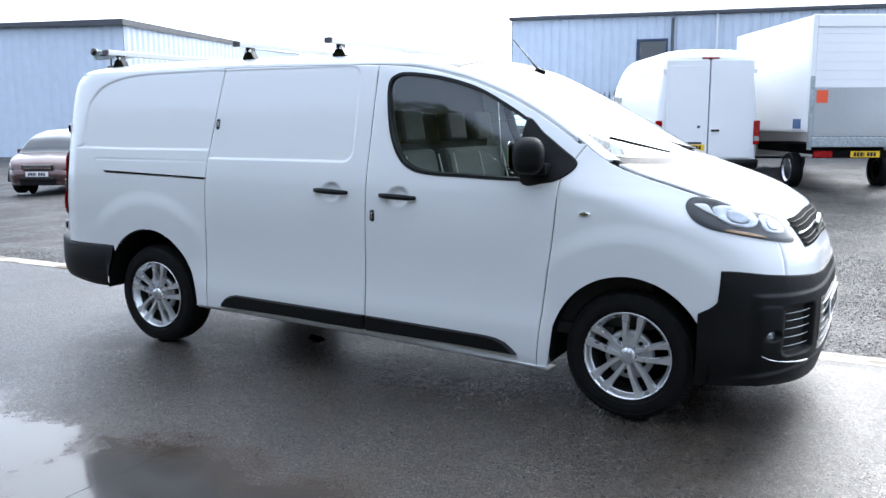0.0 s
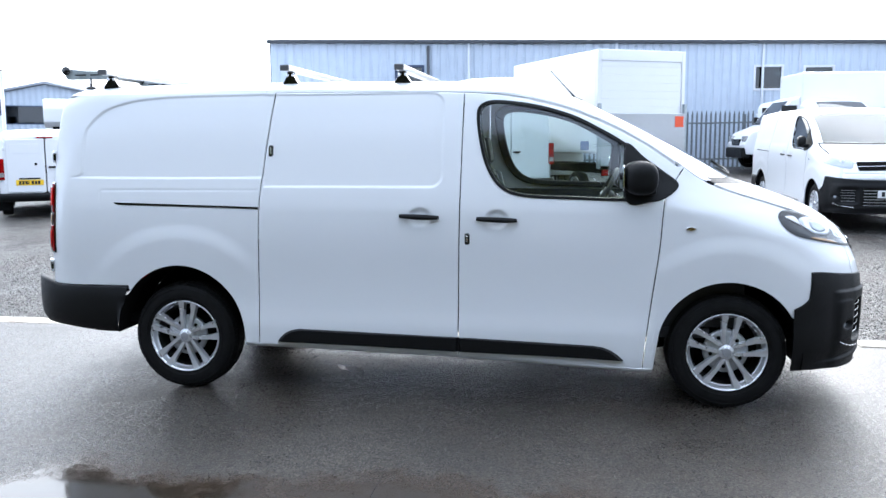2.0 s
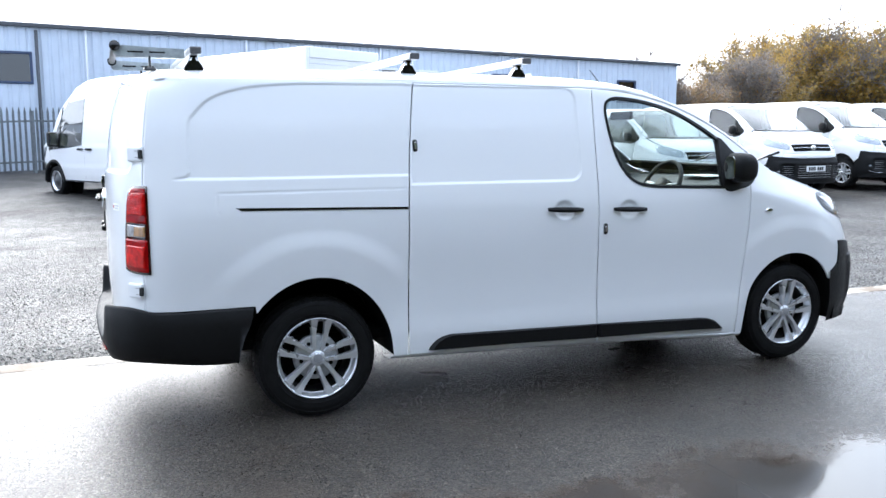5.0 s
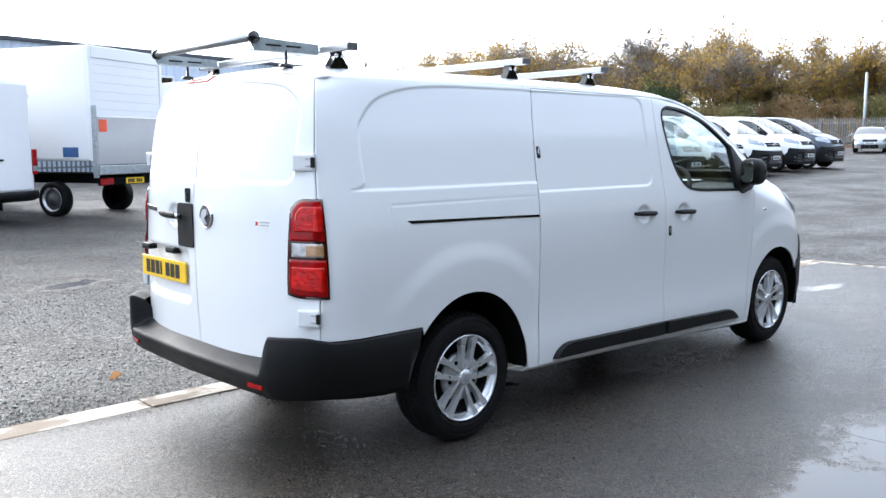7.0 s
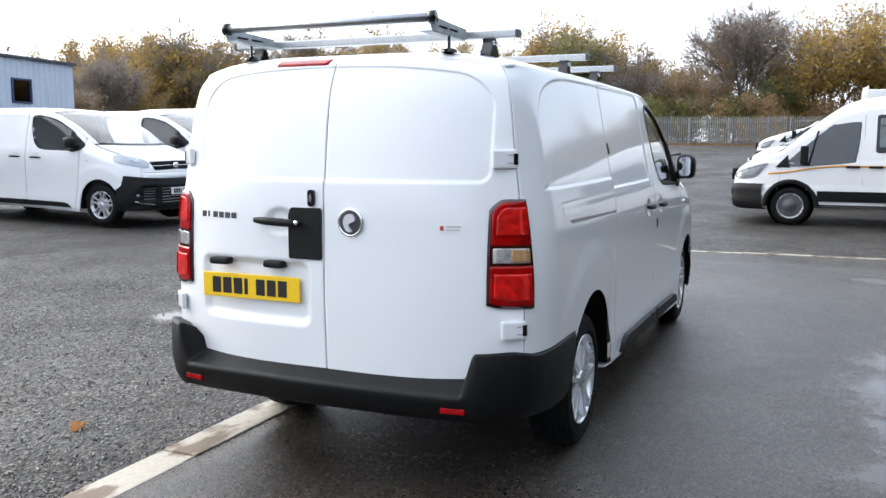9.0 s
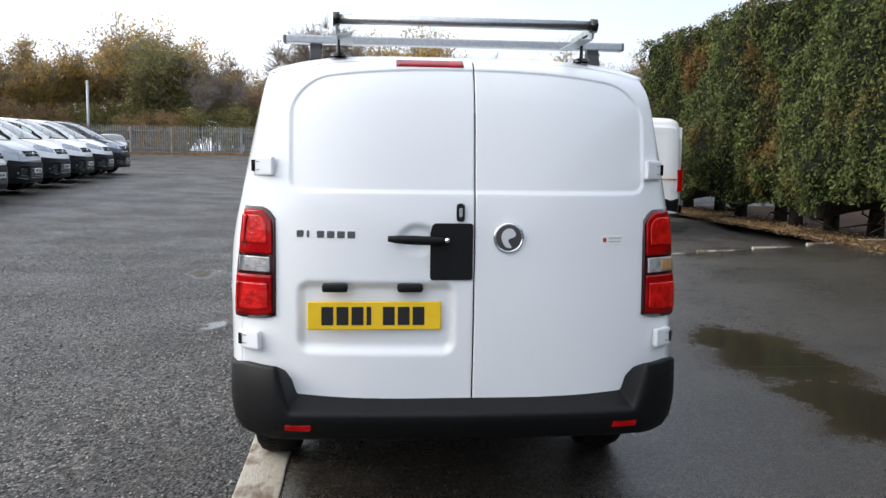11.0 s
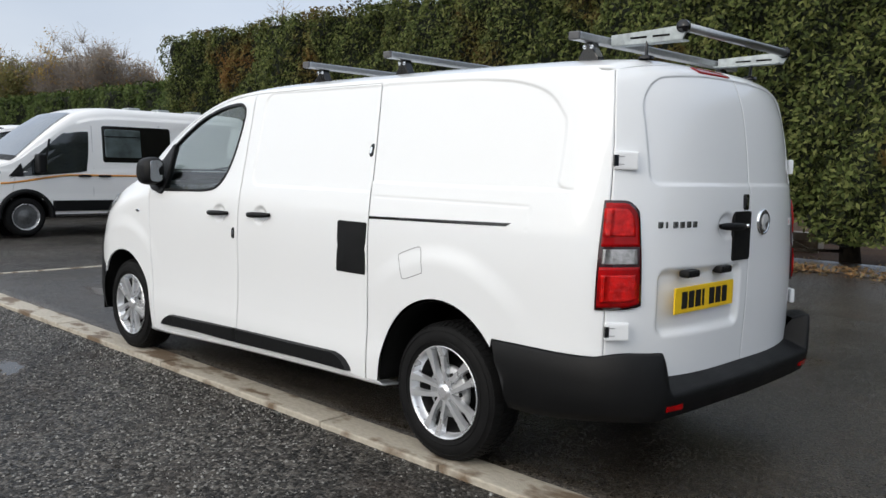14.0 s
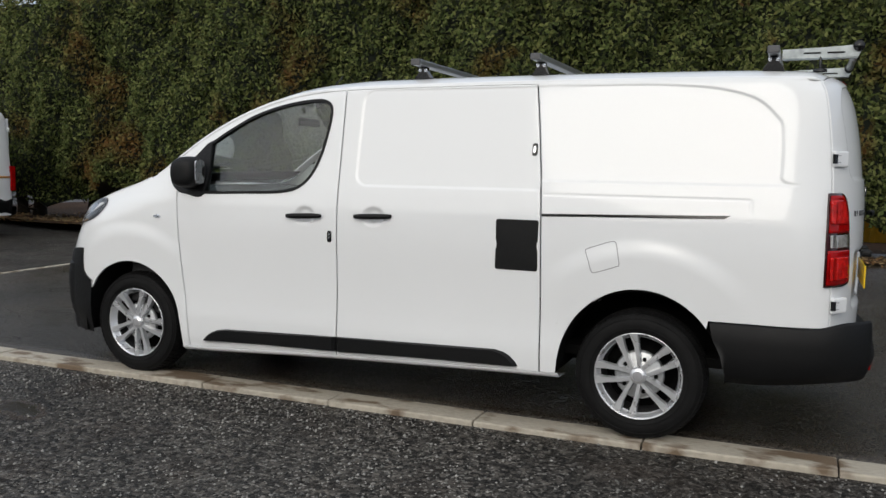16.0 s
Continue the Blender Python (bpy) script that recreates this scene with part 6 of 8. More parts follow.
# ---- other vehicles ----
def place(x, y, heading, lift=0.0):
    return Matrix.Translation((x, y, float(ground_z(x, y)) + lift)) @ Matrix.Rotation(radians(heading), 4, "Z")


def stance(ob, m, sx=1.0, sy=1.0, sz=1.0):
    """Sets a van down, with its body scaled and its wheels kept round."""
    ob.matrix_basis = m @ Matrix.Diagonal((sx, sy, sz, 1))
    if (sx, sy, sz) != (1.0, 1.0, 1.0):
        for c in ob.children:
            if c.name.startswith("wheel") and c.type == "EMPTY":
                c.scale = (1 / sx, 1 / sy, 1 / sz)
                c.location.z = HUB_Z / sz
    return ob


parked = build_van("parked_van", "white panel van with black bumpers parked nose-out in a row", WHITE2, fine=False)
tagged(parked, group="row of parked vans")
stance(parked, place(5.45, 10.28, -88))
for x, y, h in ((8.14, 10.45, -88), (19.0, 11.3, -87), (21.8, 11.5, -87), (24.7, 11.7, -87)):
    copy_thing(parked, place(x, y, h))
tall = copy_thing(parked, place(10.95, 10.65, -87))
stance(tall, place(10.95, 10.65, -87), 0.97, 1.03, 1.035)
tagged(tall, label="white mid-size van with a black grille parked nose-out in a row")
tall2 = copy_thing(tall, place(13.65, 10.85, -86))
tagged(tall2, label="white mid-size van with a deep black bumper in a row")
silver_van = build_van("parked_van", "silver panel van with black bumpers parked nose-out in a row", SILVER, fine=False)
tagged(silver_van, group="row of parked vans")
stance(silver_van, place(16.3, 11.1, -87))
navy = build_van("parked_van", "dark blue panel van parked at the end of the row", NAVY, fine=False, clad=False)
tagged(navy, group="row of parked vans")
stance(navy, place(27.6, 11.9, -87))
blue = build_van("blue_van", "blue passenger van with dark side windows parked tail-on", BLUE, fine=False)
for s in (-1, 1):
    for x0, x1 in ((-2.20, -1.20), (-1.02, -0.03)):
        plate_on_side("side_window", corner_rect(x0, x1, 1.30, 1.77, 0.06, 4), 0.006, 0.002, GLOSS_BLACK, blue, s)
for y0, y1 in ((0.0, 0.64), (-0.67, -0.06)):
    prism("rear_window", corner_rect(y0, y1, 1.34, 1.78, 0.06, 4), -2.67, -2.60, GLOSS_BLACK, blue, axis=0)
number_plate(blue, (-2.70, 0.0, 0.90), (0, -1, 0), YELLOW)
stance(blue, place(-8.9, 16.1, 97))

STRIPE = material("tan_stripe", (0.60, 0.27, 0.06), 0.5)
SCREEN_DARK = material("dark_windscreen", (0.022, 0.027, 0.030), 0.06, coat=1.0, grain=0.5, grain_scale=3)
# glass whose paler base colour carries a painted sky reflection
PANE_SHEEN = material("pane_with_sheen", (0.09, 0.115, 0.12), 0.06, coat=1.0, grain=0.6, grain_scale=4)
LAMP_SHELL = material("headlight_shell", (0.30, 0.32, 0.34), 0.14, 0.3, coat=1.0, grain=0.5, grain_scale=16)


def big_van(name, label, m, length=5.4, height=2.28, half=0.99, base=3.44, front_axle=1.69, nose=None, windows=(), band=True, stripe=False, steel=True, door_line_x=0.55, cargo_panel=None):
    """A large van with a short sloping bonnet: shell, glazing, bumpers, lamps, doors, mirrors, wheels; nose towards +x."""
    v = new(name)
    tagged(v, label=label, category="van")
    hl = length / 2
    top_z = spline([-hl, -hl + 0.05, -hl + 0.20, -hl + 0.7, min(0.0, hl - 2.4), hl - 2.25, hl - 1.92, hl - 1.62, hl - 1.22, hl - 0.80, hl - 0.68, hl - 0.42, hl - 0.16, hl - 0.05, hl],
                   [height - 0.16, height - 0.06, height - 0.015, height, height, height - 0.035, height - 0.12, height - 0.30, max(height - 0.62, 1.31 + 0.5 * (height - 1.61)), 1.31, 1.26, 1.18, 1.04, 0.90, 0.60])
    plan = spline([-hl, -hl + 0.06, -hl + 0.25, hl - 1.4, hl - 0.8, hl - 0.4, hl - 0.15, hl - 0.04, hl], [half - 0.10, half - 0.03, half, half, half - 0.03, half - 0.10, half - 0.22, half - 0.34, half - 0.44])

    def wall(x, z):
        x, z = np.asarray(x, float), np.asarray(z, float)
        y = plan(x) - 0.13 * np.clip((z - 1.15) / (2.3 - 1.15), 0, 1.2) ** 1.3 - 0.035 * np.clip((0.9 - z) / 0.6, 0, 1) ** 2
        # a pressed waist line and a lower swage
        y = y - 0.012 * step(1.10, 1.14, z) + 0.008 * step(0.70, 0.66, z) * step(0.40, 0.46, z)
        if cargo_panel:
            y = y - 0.010 * step(0.012, -0.012, edge_distance(corner_rect(*cargo_panel, 0.10, 4), x, z))
        return y

    xs = np.unique(np.concatenate([np.linspace(-hl, -hl + 0.3, 8), np.linspace(-hl + 0.3, hl - 2.2, 60), np.linspace(hl - 2.2, hl - 0.2, 50), np.linspace(hl - 0.2, hl, 10)]))
    tz = top_z(xs)
    rad = np.clip((tz - 0.9) * 0.16, 0.05, 0.20)
    rings = []
    for x, t, r_ in zip(xs, tz, rad):
        row = [(x, float(wall(x, z)), z) for z in np.linspace(0.34, t - r_, 44)]
        ye = float(wall(x, t - r_))
        crown = 0.045 if x < hl - 1.9 else 0.03
        for a in np.linspace(0.15, 0.5 * math.pi, 7):
            row.append((x, ye - r_ * 0.9 * (1 - math.cos(a)), t - crown - r_ + r_ * math.sin(a) + crown * 0.3))
        y1, z1 = row[-1][1], row[-1][2]
        for f in np.linspace(0.15, 1, 9):
            row.append((x, y1 * (1 - f), z1 + (t - z1) * (1 - (1 - f) ** 2)))
        rings.append(row)
    g = np.array(rings)
    cut = lambda q: ((np.hypot(q[:, 0] - front_axle, q[:, 2] - HUB_Z) < 0.41) | (np.hypot(q[:, 0] - front_axle + base, q[:, 2] - HUB_Z) < 0.41)) & (q[:, 2] < 0.9)
    for s in (-1, 1):
        sheet("side_shell", mirror_y(g, s), WHITE2, v, "", 0, (0, s, 0), cut)
    tail = np.concatenate([mirror_y(g[0], -1), g[0][::-1]])
    sheet("tail_panel", np.stack([tail * [1, f, 1] + [-0.015 * (1 - f), 0, 0] for f in (1, 0.75, 0.4, 0.05)]), WHITE2, v, "", 0, (-1, 0, 0))
    front = np.concatenate([mirror_y(g[-1], -1), g[-1][::-1]])
    sheet("nose_panel", np.stack([front * [1, f, 1] + [0.03 * (1 - f), 0, 0] for f in (1, 0.75, 0.4, 0.05)]), BLACK_PLASTIC, v, "", 0, (1, 0, 0))

    def plate(nm, outline, lift, mat, s, lab="", parent=None, rim=0.006):
        p = np.array(outline, float)
        c = p.mean(0)
        rings_ = [np.stack([q[:, 0], s * (wall(q[:, 0], q[:, 1]) + up), q[:, 1]], 1) for q, up in ((p, -0.01), (p, lift - rim * 0.5), (c + (p - c) * 0.97, lift), (c + (p - c) * 0.5, lift))]
        n = len(p)
        verts = np.concatenate(rings_ + [np.array([[c[0], s * (float(wall(c[0], c[1])) + lift), c[1]]])])
        faces = [(k * n + i, k * n + (i + 1) % n, (k + 1) * n + (i + 1) % n, (k + 1) * n + i) for k in range(3) for i in range(n)]
        faces += [(3 * n + i, 3 * n + (i + 1) % n, 4 * n) for i in range(n)]
        return link_mesh(nm, verts, faces, mat, parent or v, lab, smooth=False)

    # windscreen and bonnet seam over the sloping front
    i0, i1 = int(np.searchsorted(xs, hl - 1.88)), int(np.searchsorted(xs, hl - 0.88))
    scr = g[i0:i1, 50:, :]
    scr = np.concatenate([mirror_y(scr, -1), scr[:, ::-1][:, 1:]], 1) * [1, 0.985, 1] + [0.006, 0, 0.010]
    sheet("windscreen", scr, SCREEN_DARK, v, "dark tinted windscreen", 0, (1, 0, 1))
    sheet("scuttle", np.concatenate([mirror_y(g[i1 - 1:i1 + 3, 48:], -1), g[i1 - 1:i1 + 3, 48:][:, ::-1][:, 1:]], 1) + [0.004, 0, 0.008], BLACK_PLASTIC, v, "", 0, (1, 0, 1))
    belt = 1.02
    up = 0.20 if height < 2.1 else 0.0
    fx = hl - 0.88
    for s in (-1, 1):
        # cab door glass: low forward corner, sloping front edge
        cab = arc_line([(door_line_x + 0.11, 1.20, 1), (door_line_x + 0.24, 1.10, 1), (fx, belt, 1), (fx + 0.02, belt + 0.03, 1), (hl - 1.56, height - 0.58 + up, 1), (hl - 1.74, height - 0.51 + up, 1), (door_line_x + 0.11, height - 0.47 + up, 1), (door_line_x + 0.06, height - 0.55 + up, 1)], 4)
        wn_ = plate("cab_window", cab, 0.006, SCREEN_DARK, s, "dark cab window with a black seal")
        plate("quarter_bar", [(fx - 0.42, belt + 0.03), (fx - 0.385, belt + 0.03), (fx - 0.52, height - 0.62 + up), (fx - 0.555, height - 0.62 + up)], 0.011, BLACK_PLASTIC, s, "", wn_)
        plate("mirror_sail", [(fx - 0.10, belt - 0.01), (fx + 0.14, belt + 0.0), (fx - 0.06, belt + 0.22)], 0.012, BLACK_PLASTIC, s)
        yb = float(wall(fx - 0.30, 1.2))
        mir = box("door_mirror", (fx - 0.40, min(s * (yb + 0.02), s * (yb + 0.22)), 1.08), (fx - 0.26, max(s * (yb + 0.02), s * (yb + 0.22)), 1.40), BLACK_PLASTIC, v, bevel=0.035, segments=2)
        box("mirror_glass", (fx - 0.404, min(s * (yb + 0.04), s * (yb + 0.20)), 1.12), (fx - 0.399, max(s * (yb + 0.04), s * (yb + 0.20)), 1.37), CHROME, mir)
        for x0, x1, z0, z1 in windows:
            w_ = plate("side_window", corner_rect(x0, x1, z0, z1, 0.05, 4), 0.007, GLOSS_BLACK, s, "dark bonded side window")
            # lighter patch over the dark glass, a reflection put in as colour
            plate("window_pane", corner_rect(x0 + 0.45 * (x1 - x0), x1 - 0.05, z0 + 0.09, z1 - 0.06, 0.03, 3), 0.010, PANE_SHEEN, s, "", w_)
            plate("window_bar", [(x0 + 0.45 * (x1 - x0), z1 - 0.20), (x1 - 0.05, z1 - 0.20), (x1 - 0.05, z1 - 0.18), (x0 + 0.45 * (x1 - x0), z1 - 0.18)], 0.013, BLACK_PLASTIC, s, "", w_)
        # door seams
        for xa, za, xb, zb in ((door_line_x, 0.42, door_line_x, height - 0.36 + up), (door_line_x - 1.28, 0.42, door_line_x - 1.28, height - 0.30 + up * 0.5), (fx + 0.10, 0.62, fx + 0.02, 1.14)):
            plate("door_seam", [(xa - 0.005, za), (xa + 0.005, za), (xb + 0.005, zb), (xb - 0.005, zb)], 0.0015, GREY_INK, s, rim=0.001)
        for hx in (door_line_x + 0.16, door_line_x - 0.20):
            plate("door_handle", corner_rect(hx - 0.11, hx + 0.11, 1.015, 1.055, 0.015, 3), 0.030, BLACK_PLASTIC, s)
        plate("slide_rail", corner_rect(-hl + 0.45, door_line_x - 1.30, 1.150, 1.185, 0.01, 2), 0.004, GLOSS_BLACK, s)
        if stripe:
            x_ = np.linspace(-hl + 0.10, hl - 0.62, 50)
            zc = 1.005 + 0.020 * (x_ + hl) / length * 2 - 0.16 * step(door_line_x + 0.3, hl - 0.5, x_)
            sheet("waist_stripe", np.array([[(x, s * (float(wall(x, z + o)) + 0.006), z + o) for o in (0.0, 0.034)] for x, z in zip(x_, zc)]), STRIPE, v, "tan waist stripe", 0.002, (0, s, 0))
        if band:
            for xa, xb in ((front_axle - base + 0.43, front_axle - 0.43), (-hl + 0.03, front_axle - base - 0.43)):
                plate("flank_band", [(xa, 0.425), (xa, 0.610), (xb, 0.610), (xb, 0.425)] if xa > -1.8 else [(xa, 0.36), (xa, 0.640), (xb, 0.640), (xb, 0.40)], 0.022, BLACK_PLASTIC, s, rim=0.02)
        plate("sill", [(front_axle - base + 0.43, 0.345), (front_axle - base + 0.43, 0.37), (front_axle - 0.43, 0.37), (front_axle - 0.43, 0.345)], 0.012, BLACK_PLASTIC, s)
        for wx in (front_axle, front_axle - base):
            yw = float(wall(wx, 0.70))
            # flared arch lip, liner and wheel
            arch_pts = np.array([[(wx + r_ * math.cos(a), s * (yw + o), HUB_Z + r_ * math.sin(a)) for r_, o in ((0.475, 0.0), (0.465, 0.022), (0.405, 0.026), (0.392, 0.010), (0.390, -0.10))] for a in np.linspace(-0.04, math.pi + 0.04, 30)])
            sheet("arch_lip", arch_pts, BLACK_PLASTIC, v, "", 0, None)
            sheet("wheel_housing", np.array([[(wx + 0.40 * math.cos(a), s * y_, HUB_Z + 0.40 * math.sin(a)) for y_ in (0.50, yw)] for a in np.linspace(-0.05, math.pi + 0.05, 20)]), DARK, v, "", 0, None)
            sheet("housing_wall", np.array([[(wx + q * math.cos(a), s * 0.50, HUB_Z + q * math.sin(a)) for q in (0.0, 0.41)] for a in np.linspace(0, 2 * math.pi, 20)]), DARK, v, "", 0, None)
            wheel(v, wx, yw - 0.02, s, False, 10, steel=steel)
        # head lamp swept back along the wing
        hp = arc_line([(hl - 0.09, 0.80, 1), (hl - 0.07, 0.90, 1), (hl - 0.30, 1.01, 1), (hl - 0.62, 1.09, 1), (hl - 0.53, 0.97, 1), (hl - 0.40, 0.83, 1)], 3)
        hd = plate("headlight", hp, 0.010, LAMP_SHELL, s, "clear swept-back headlight")
        plate("reflector", np.array(hp).mean(0) + (np.array(hp) - np.array(hp).mean(0)) * 0.55, 0.016, LENS_PALE, s, "", hd)
        # tail lamp
        tl = box("rear_light", (-hl - 0.012, min(s * (half - 0.115), s * (half + 0.004)), 0.78), (-hl + 0.085, max(s * (half - 0.115), s * (half + 0.004)), 1.22), RED_LENS, v, bevel=0.012, segments=2)
        box("clear_band", (-hl - 0.018, min(s * (half - 0.105), s * (half - 0.01)), 0.84), (-hl - 0.008, max(s * (half - 0.105), s * (half - 0.01)), 0.93), CLEAR_WHITE, tl)
        for hz in (0.95, height - 0.45):
            box("door_hinge", (-hl - 0.012, min(s * (half - 0.20), s * (half - 0.10)), hz if hz > 1 else 0.68), (-hl + 0.02, max(s * (half - 0.20), s * (half - 0.10)), (hz if hz > 1 else 0.68) + 0.07), WHITE2, v, bevel=0.008)
        box("mudguard", (front_axle - base - 0.46, min(s * 0.70, s * 0.93), 0.12), (front_axle - base - 0.44, max(s * 0.70, s * 0.93), 0.42), DARK, v)
    # front: bumper round the nose, grille, plate
    fb = []
    for w in np.linspace(-1, 1, 41):
        y = w * (half - 0.03)
        xf = hl + 0.035 - 0.10 * abs(w) ** 2 - 0.52 * max(0, abs(w) - 0.72) ** 1.6 / 0.28 ** 1.6 * 0.9
        fb.append([(xf - 0.06, y, 0.72), (xf, y, 0.70), (xf + 0.015, y, 0.60), (xf, y, 0.47), (xf + 0.012, y, 0.44), (xf - 0.01, y, 0.30), (xf - 0.10, y, 0.26)])
    sheet("front_bumper", np.array(fb), BLACK_PLASTIC, v, "black moulded front bumper", 0, (1, 0, 0))
    gr = box("grille", (hl - 0.10, -0.44, 0.76), (hl + 0.030, 0.44, 0.99), GLOSS_BLACK, v, bevel=0.03, segments=2)
    for bz in (0.81, 0.87, 0.93):
        box("grille_bar", (hl + 0.02, -0.40, bz - 0.010), (hl + 0.040, 0.40, bz + 0.010), CHROME if bz == 0.93 else LAMP_GREY, gr, bevel=0.004)
    number_plate(v, (hl + 0.052, 0, 0.54), (0, 1, 0), PLATE_WHITE, normal=(1, 0, 0))
    # rear: split doors with seams, handle, recess, bumper
    zt = height - 0.16
    for y0, y1 in ((-half + 0.16, -0.01), (0.01, half - 0.16)):
        d = box("rear_door", (-hl - 0.034, y0, 0.52), (-hl + 0.02, y1, zt - 0.06), WHITE2, v, bevel=0.014, segments=2)
        box("door_pressing", (-hl - 0.038, y0 + 0.07, 1.32), (-hl - 0.033, y1 - 0.07, zt - 0.16), WHITE2, d, bevel=0.002)
    rbm = []
    for w in np.linspace(-1, 1, 25):
        y, x = w * (half - 0.01), -hl - 0.10 + 0.09 * abs(w) ** 6
        rbm.append([(x + 0.12, y, 0.50), (x, y, 0.50), (x - 0.015, y, 0.46), (x, y, 0.36), (x + 0.10, y, 0.32)])
    sheet("rear_bumper", np.array(rbm), BLACK_PLASTIC, v, "black rear step bumper", 0, (-1, 0, 0))
    box("rear_handle", (-hl - 0.065, -0.20, 1.02), (-hl - 0.034, -0.05, 1.055), GLOSS_BLACK, v, bevel=0.008)
    box("rear_lock", (-hl - 0.045, 0.16, 1.08), (-hl - 0.034, 0.21, 1.13), GLOSS_BLACK, v, bevel=0.005)
    number_plate(v, (-hl - 0.040, 0.32, 0.72), (0, -1, 0), YELLOW)
    box("plate_light", (-hl - 0.055, 0.12, 0.79), (-hl - 0.034, 0.52, 0.82), BLACK_PLASTIC, v, bevel=0.006)
    box("high_brake_light", (-hl - 0.030, -0.16, zt - 0.04), (-hl + 0.02, 0.16, zt - 0.01), RED_LENS, v, bevel=0.006)
    prism("underbody", [(-hl + 0.1, -0.8), (-hl + 0.1, 0.8), (hl - 0.15, 0.62), (hl - 0.15, -0.62)], 0.33, 0.38, DARK, v, axis=2)
    v.matrix_basis = m
    return v


crew = big_van("crew_van", "white high-roof crew van with tan stripe and black flanks", place(11.60, -3.2, 90.5), windows=[(-0.95, 0.37, 1.28, 1.93)], stripe=True, cargo_panel=(-2.35, -1.0, 1.25, 1.95))
for x in (-2.05, -1.35, -0.75):
    vent = box("roof_vent", (x, -0.14, 2.265), (x + 0.24, 0.14, 2.325), GALV, crew, bevel=0.012)
    box("vent_foot", (x + 0.05, -0.05, 2.24), (x + 0.19, 0.05, 2.27), BLACK_PLASTIC, vent)
second = copy_thing(parked, place(15.0, -2.9, 92))
tagged(second, label="white panel van parked behind a crew van", group="vans by the hedge")
big_van("large_van", "white large panel van with red rear lights parked tail-on", place(-0.50 - 0.47 * 2.95, 11.56 + 0.88 * 2.95, 118), 5.9, 2.55, 0.97, 3.64, 1.95, band=False, cargo_panel=(-2.5, -0.9, 1.25, 2.15))
relay = big_van("large_van", "white high van with a dark bumper parked facing the yard", place(8.3, 21.9, -75), 5.2, 2.26, 0.99, 3.3, 1.62, band=False)
copy_thing(relay, place(-7.6, 20.4, -78))
copy_thing(relay, place(-18.3, 18.4, -52))
copy_thing(relay, place(-10.3, 20.2, -66))


def small_car(name, label, paint, m, length=3.9, height=1.43, half=0.86, upright=0.0, roof_paint=None):
    """A small hatchback: lofted shell, glazing, lamps, bumpers, mirrors, doors, wheels; nose towards +x."""
    car = new(name)
    tagged(car, label=label, category="car")
    hl = length / 2
    up = upright
    top_z = spline([-hl, -hl + 0.05, -hl + 0.14, -hl + 0.42, -hl + 0.85, -0.15, hl - 1.72, hl - 1.42 + up, hl - 1.04 + up, hl - 0.92, hl - 0.45, hl - 0.14, hl - 0.04, hl],
                   [0.62, 0.86, 1.00, height - 0.11, height - 0.01, height, height - 0.045, height - 0.19, 1.00, 0.955, 0.88, 0.76, 0.66, 0.46])
    plan = spline([-hl, -hl + 0.05, -hl + 0.3, 0, hl - 0.7, hl - 0.25, hl - 0.06, hl], [half - 0.26, half - 0.14, half - 0.03, half, half - 0.02, half - 0.12, half - 0.26, half - 0.40])
    fa, ra = hl - 0.72, -hl + 0.66

    def wall(x, z):
        x, z = np.asarray(x, float), np.asarray(z, float)
        return plan(x) - 0.25 * np.clip((z - 0.86) / 0.58, 0, 1.3) ** 1.25 - 0.06 * np.clip((0.55 - z) / 0.3, 0, 1) ** 2 - 0.010 * step(0.80, 0.84, z) + 0.012 * step(0.52, 0.47, z)

    xs = np.unique(np.concatenate([np.linspace(-hl, -hl + 0.5, 16), np.linspace(-hl + 0.5, hl - 0.5, 50), np.linspace(hl - 0.5, hl, 16)]))
    rings = []
    for x in xs:
        t = float(top_z(x))
        r_ = min(0.13, max(0.04, (t - 0.5) * 0.14))
        row = [(x, float(wall(x, z)), z) for z in np.linspace(0.24, t - r_, 30)]
        ye = row[-1][1]
        row += [(x, ye - r_ * 0.9 * (1 - math.cos(q)), t - 0.012 - r_ + r_ * math.sin(q)) for q in np.linspace(0.2, 0.5 * math.pi, 6)]
        y1, z1 = row[-1][1], row[-1][2]
        row += [(x, y1 * (1 - f), z1 + (t - z1) * (1 - (1 - f) ** 2) + 0.02 * f) for f in np.linspace(0.2, 1, 7)]
        rings.append(row)
    g = np.array(rings)
    cut = lambda q: ((np.hypot(q[:, 0] - fa, q[:, 2] - HUB_Z) < 0.36) | (np.hypot(q[:, 0] - ra, q[:, 2] - HUB_Z) < 0.36)) & (q[:, 2] < 0.75)
    for s in (-1, 1):
        sheet("side_shell", mirror_y(g, s), paint, car, "", 0, (0, s, 0), cut)
    for e, way, mat in ((g[0], -1, paint), (g[-1], 1, BLACK_PLASTIC)):
        loop = np.concatenate([mirror_y(e, -1), e[::-1]])
        sheet("end_panel", np.stack([loop * [1, f, 1] + [way * 0.02 * (1 - f), 0, 0] for f in (1, 0.7, 0.35, 0.05)]), mat, car, "", 0, (way, 0, 0))

    def over(nm, x0, x1, first, mat, lab=""):
        i0, i1 = int(np.searchsorted(xs, x0)), int(np.searchsorted(xs, x1)) + 1
        q = g[i0:i1, first:]
        sheet(nm, np.concatenate([mirror_y(q, -1), q[:, ::-1][:, 1:]], 1) + [0.004 if x0 > 0 else -0.004, 0, 0.006], mat, car, lab, 0, (0, 0, 1))
    over("windscreen", hl - 1.66, hl - 1.06 + up, 32, SCREEN_DARK, "dark windscreen")
    over("rear_screen", -hl + 0.17, -hl + 0.46, 32, SCREEN_DARK, "dark rear screen")
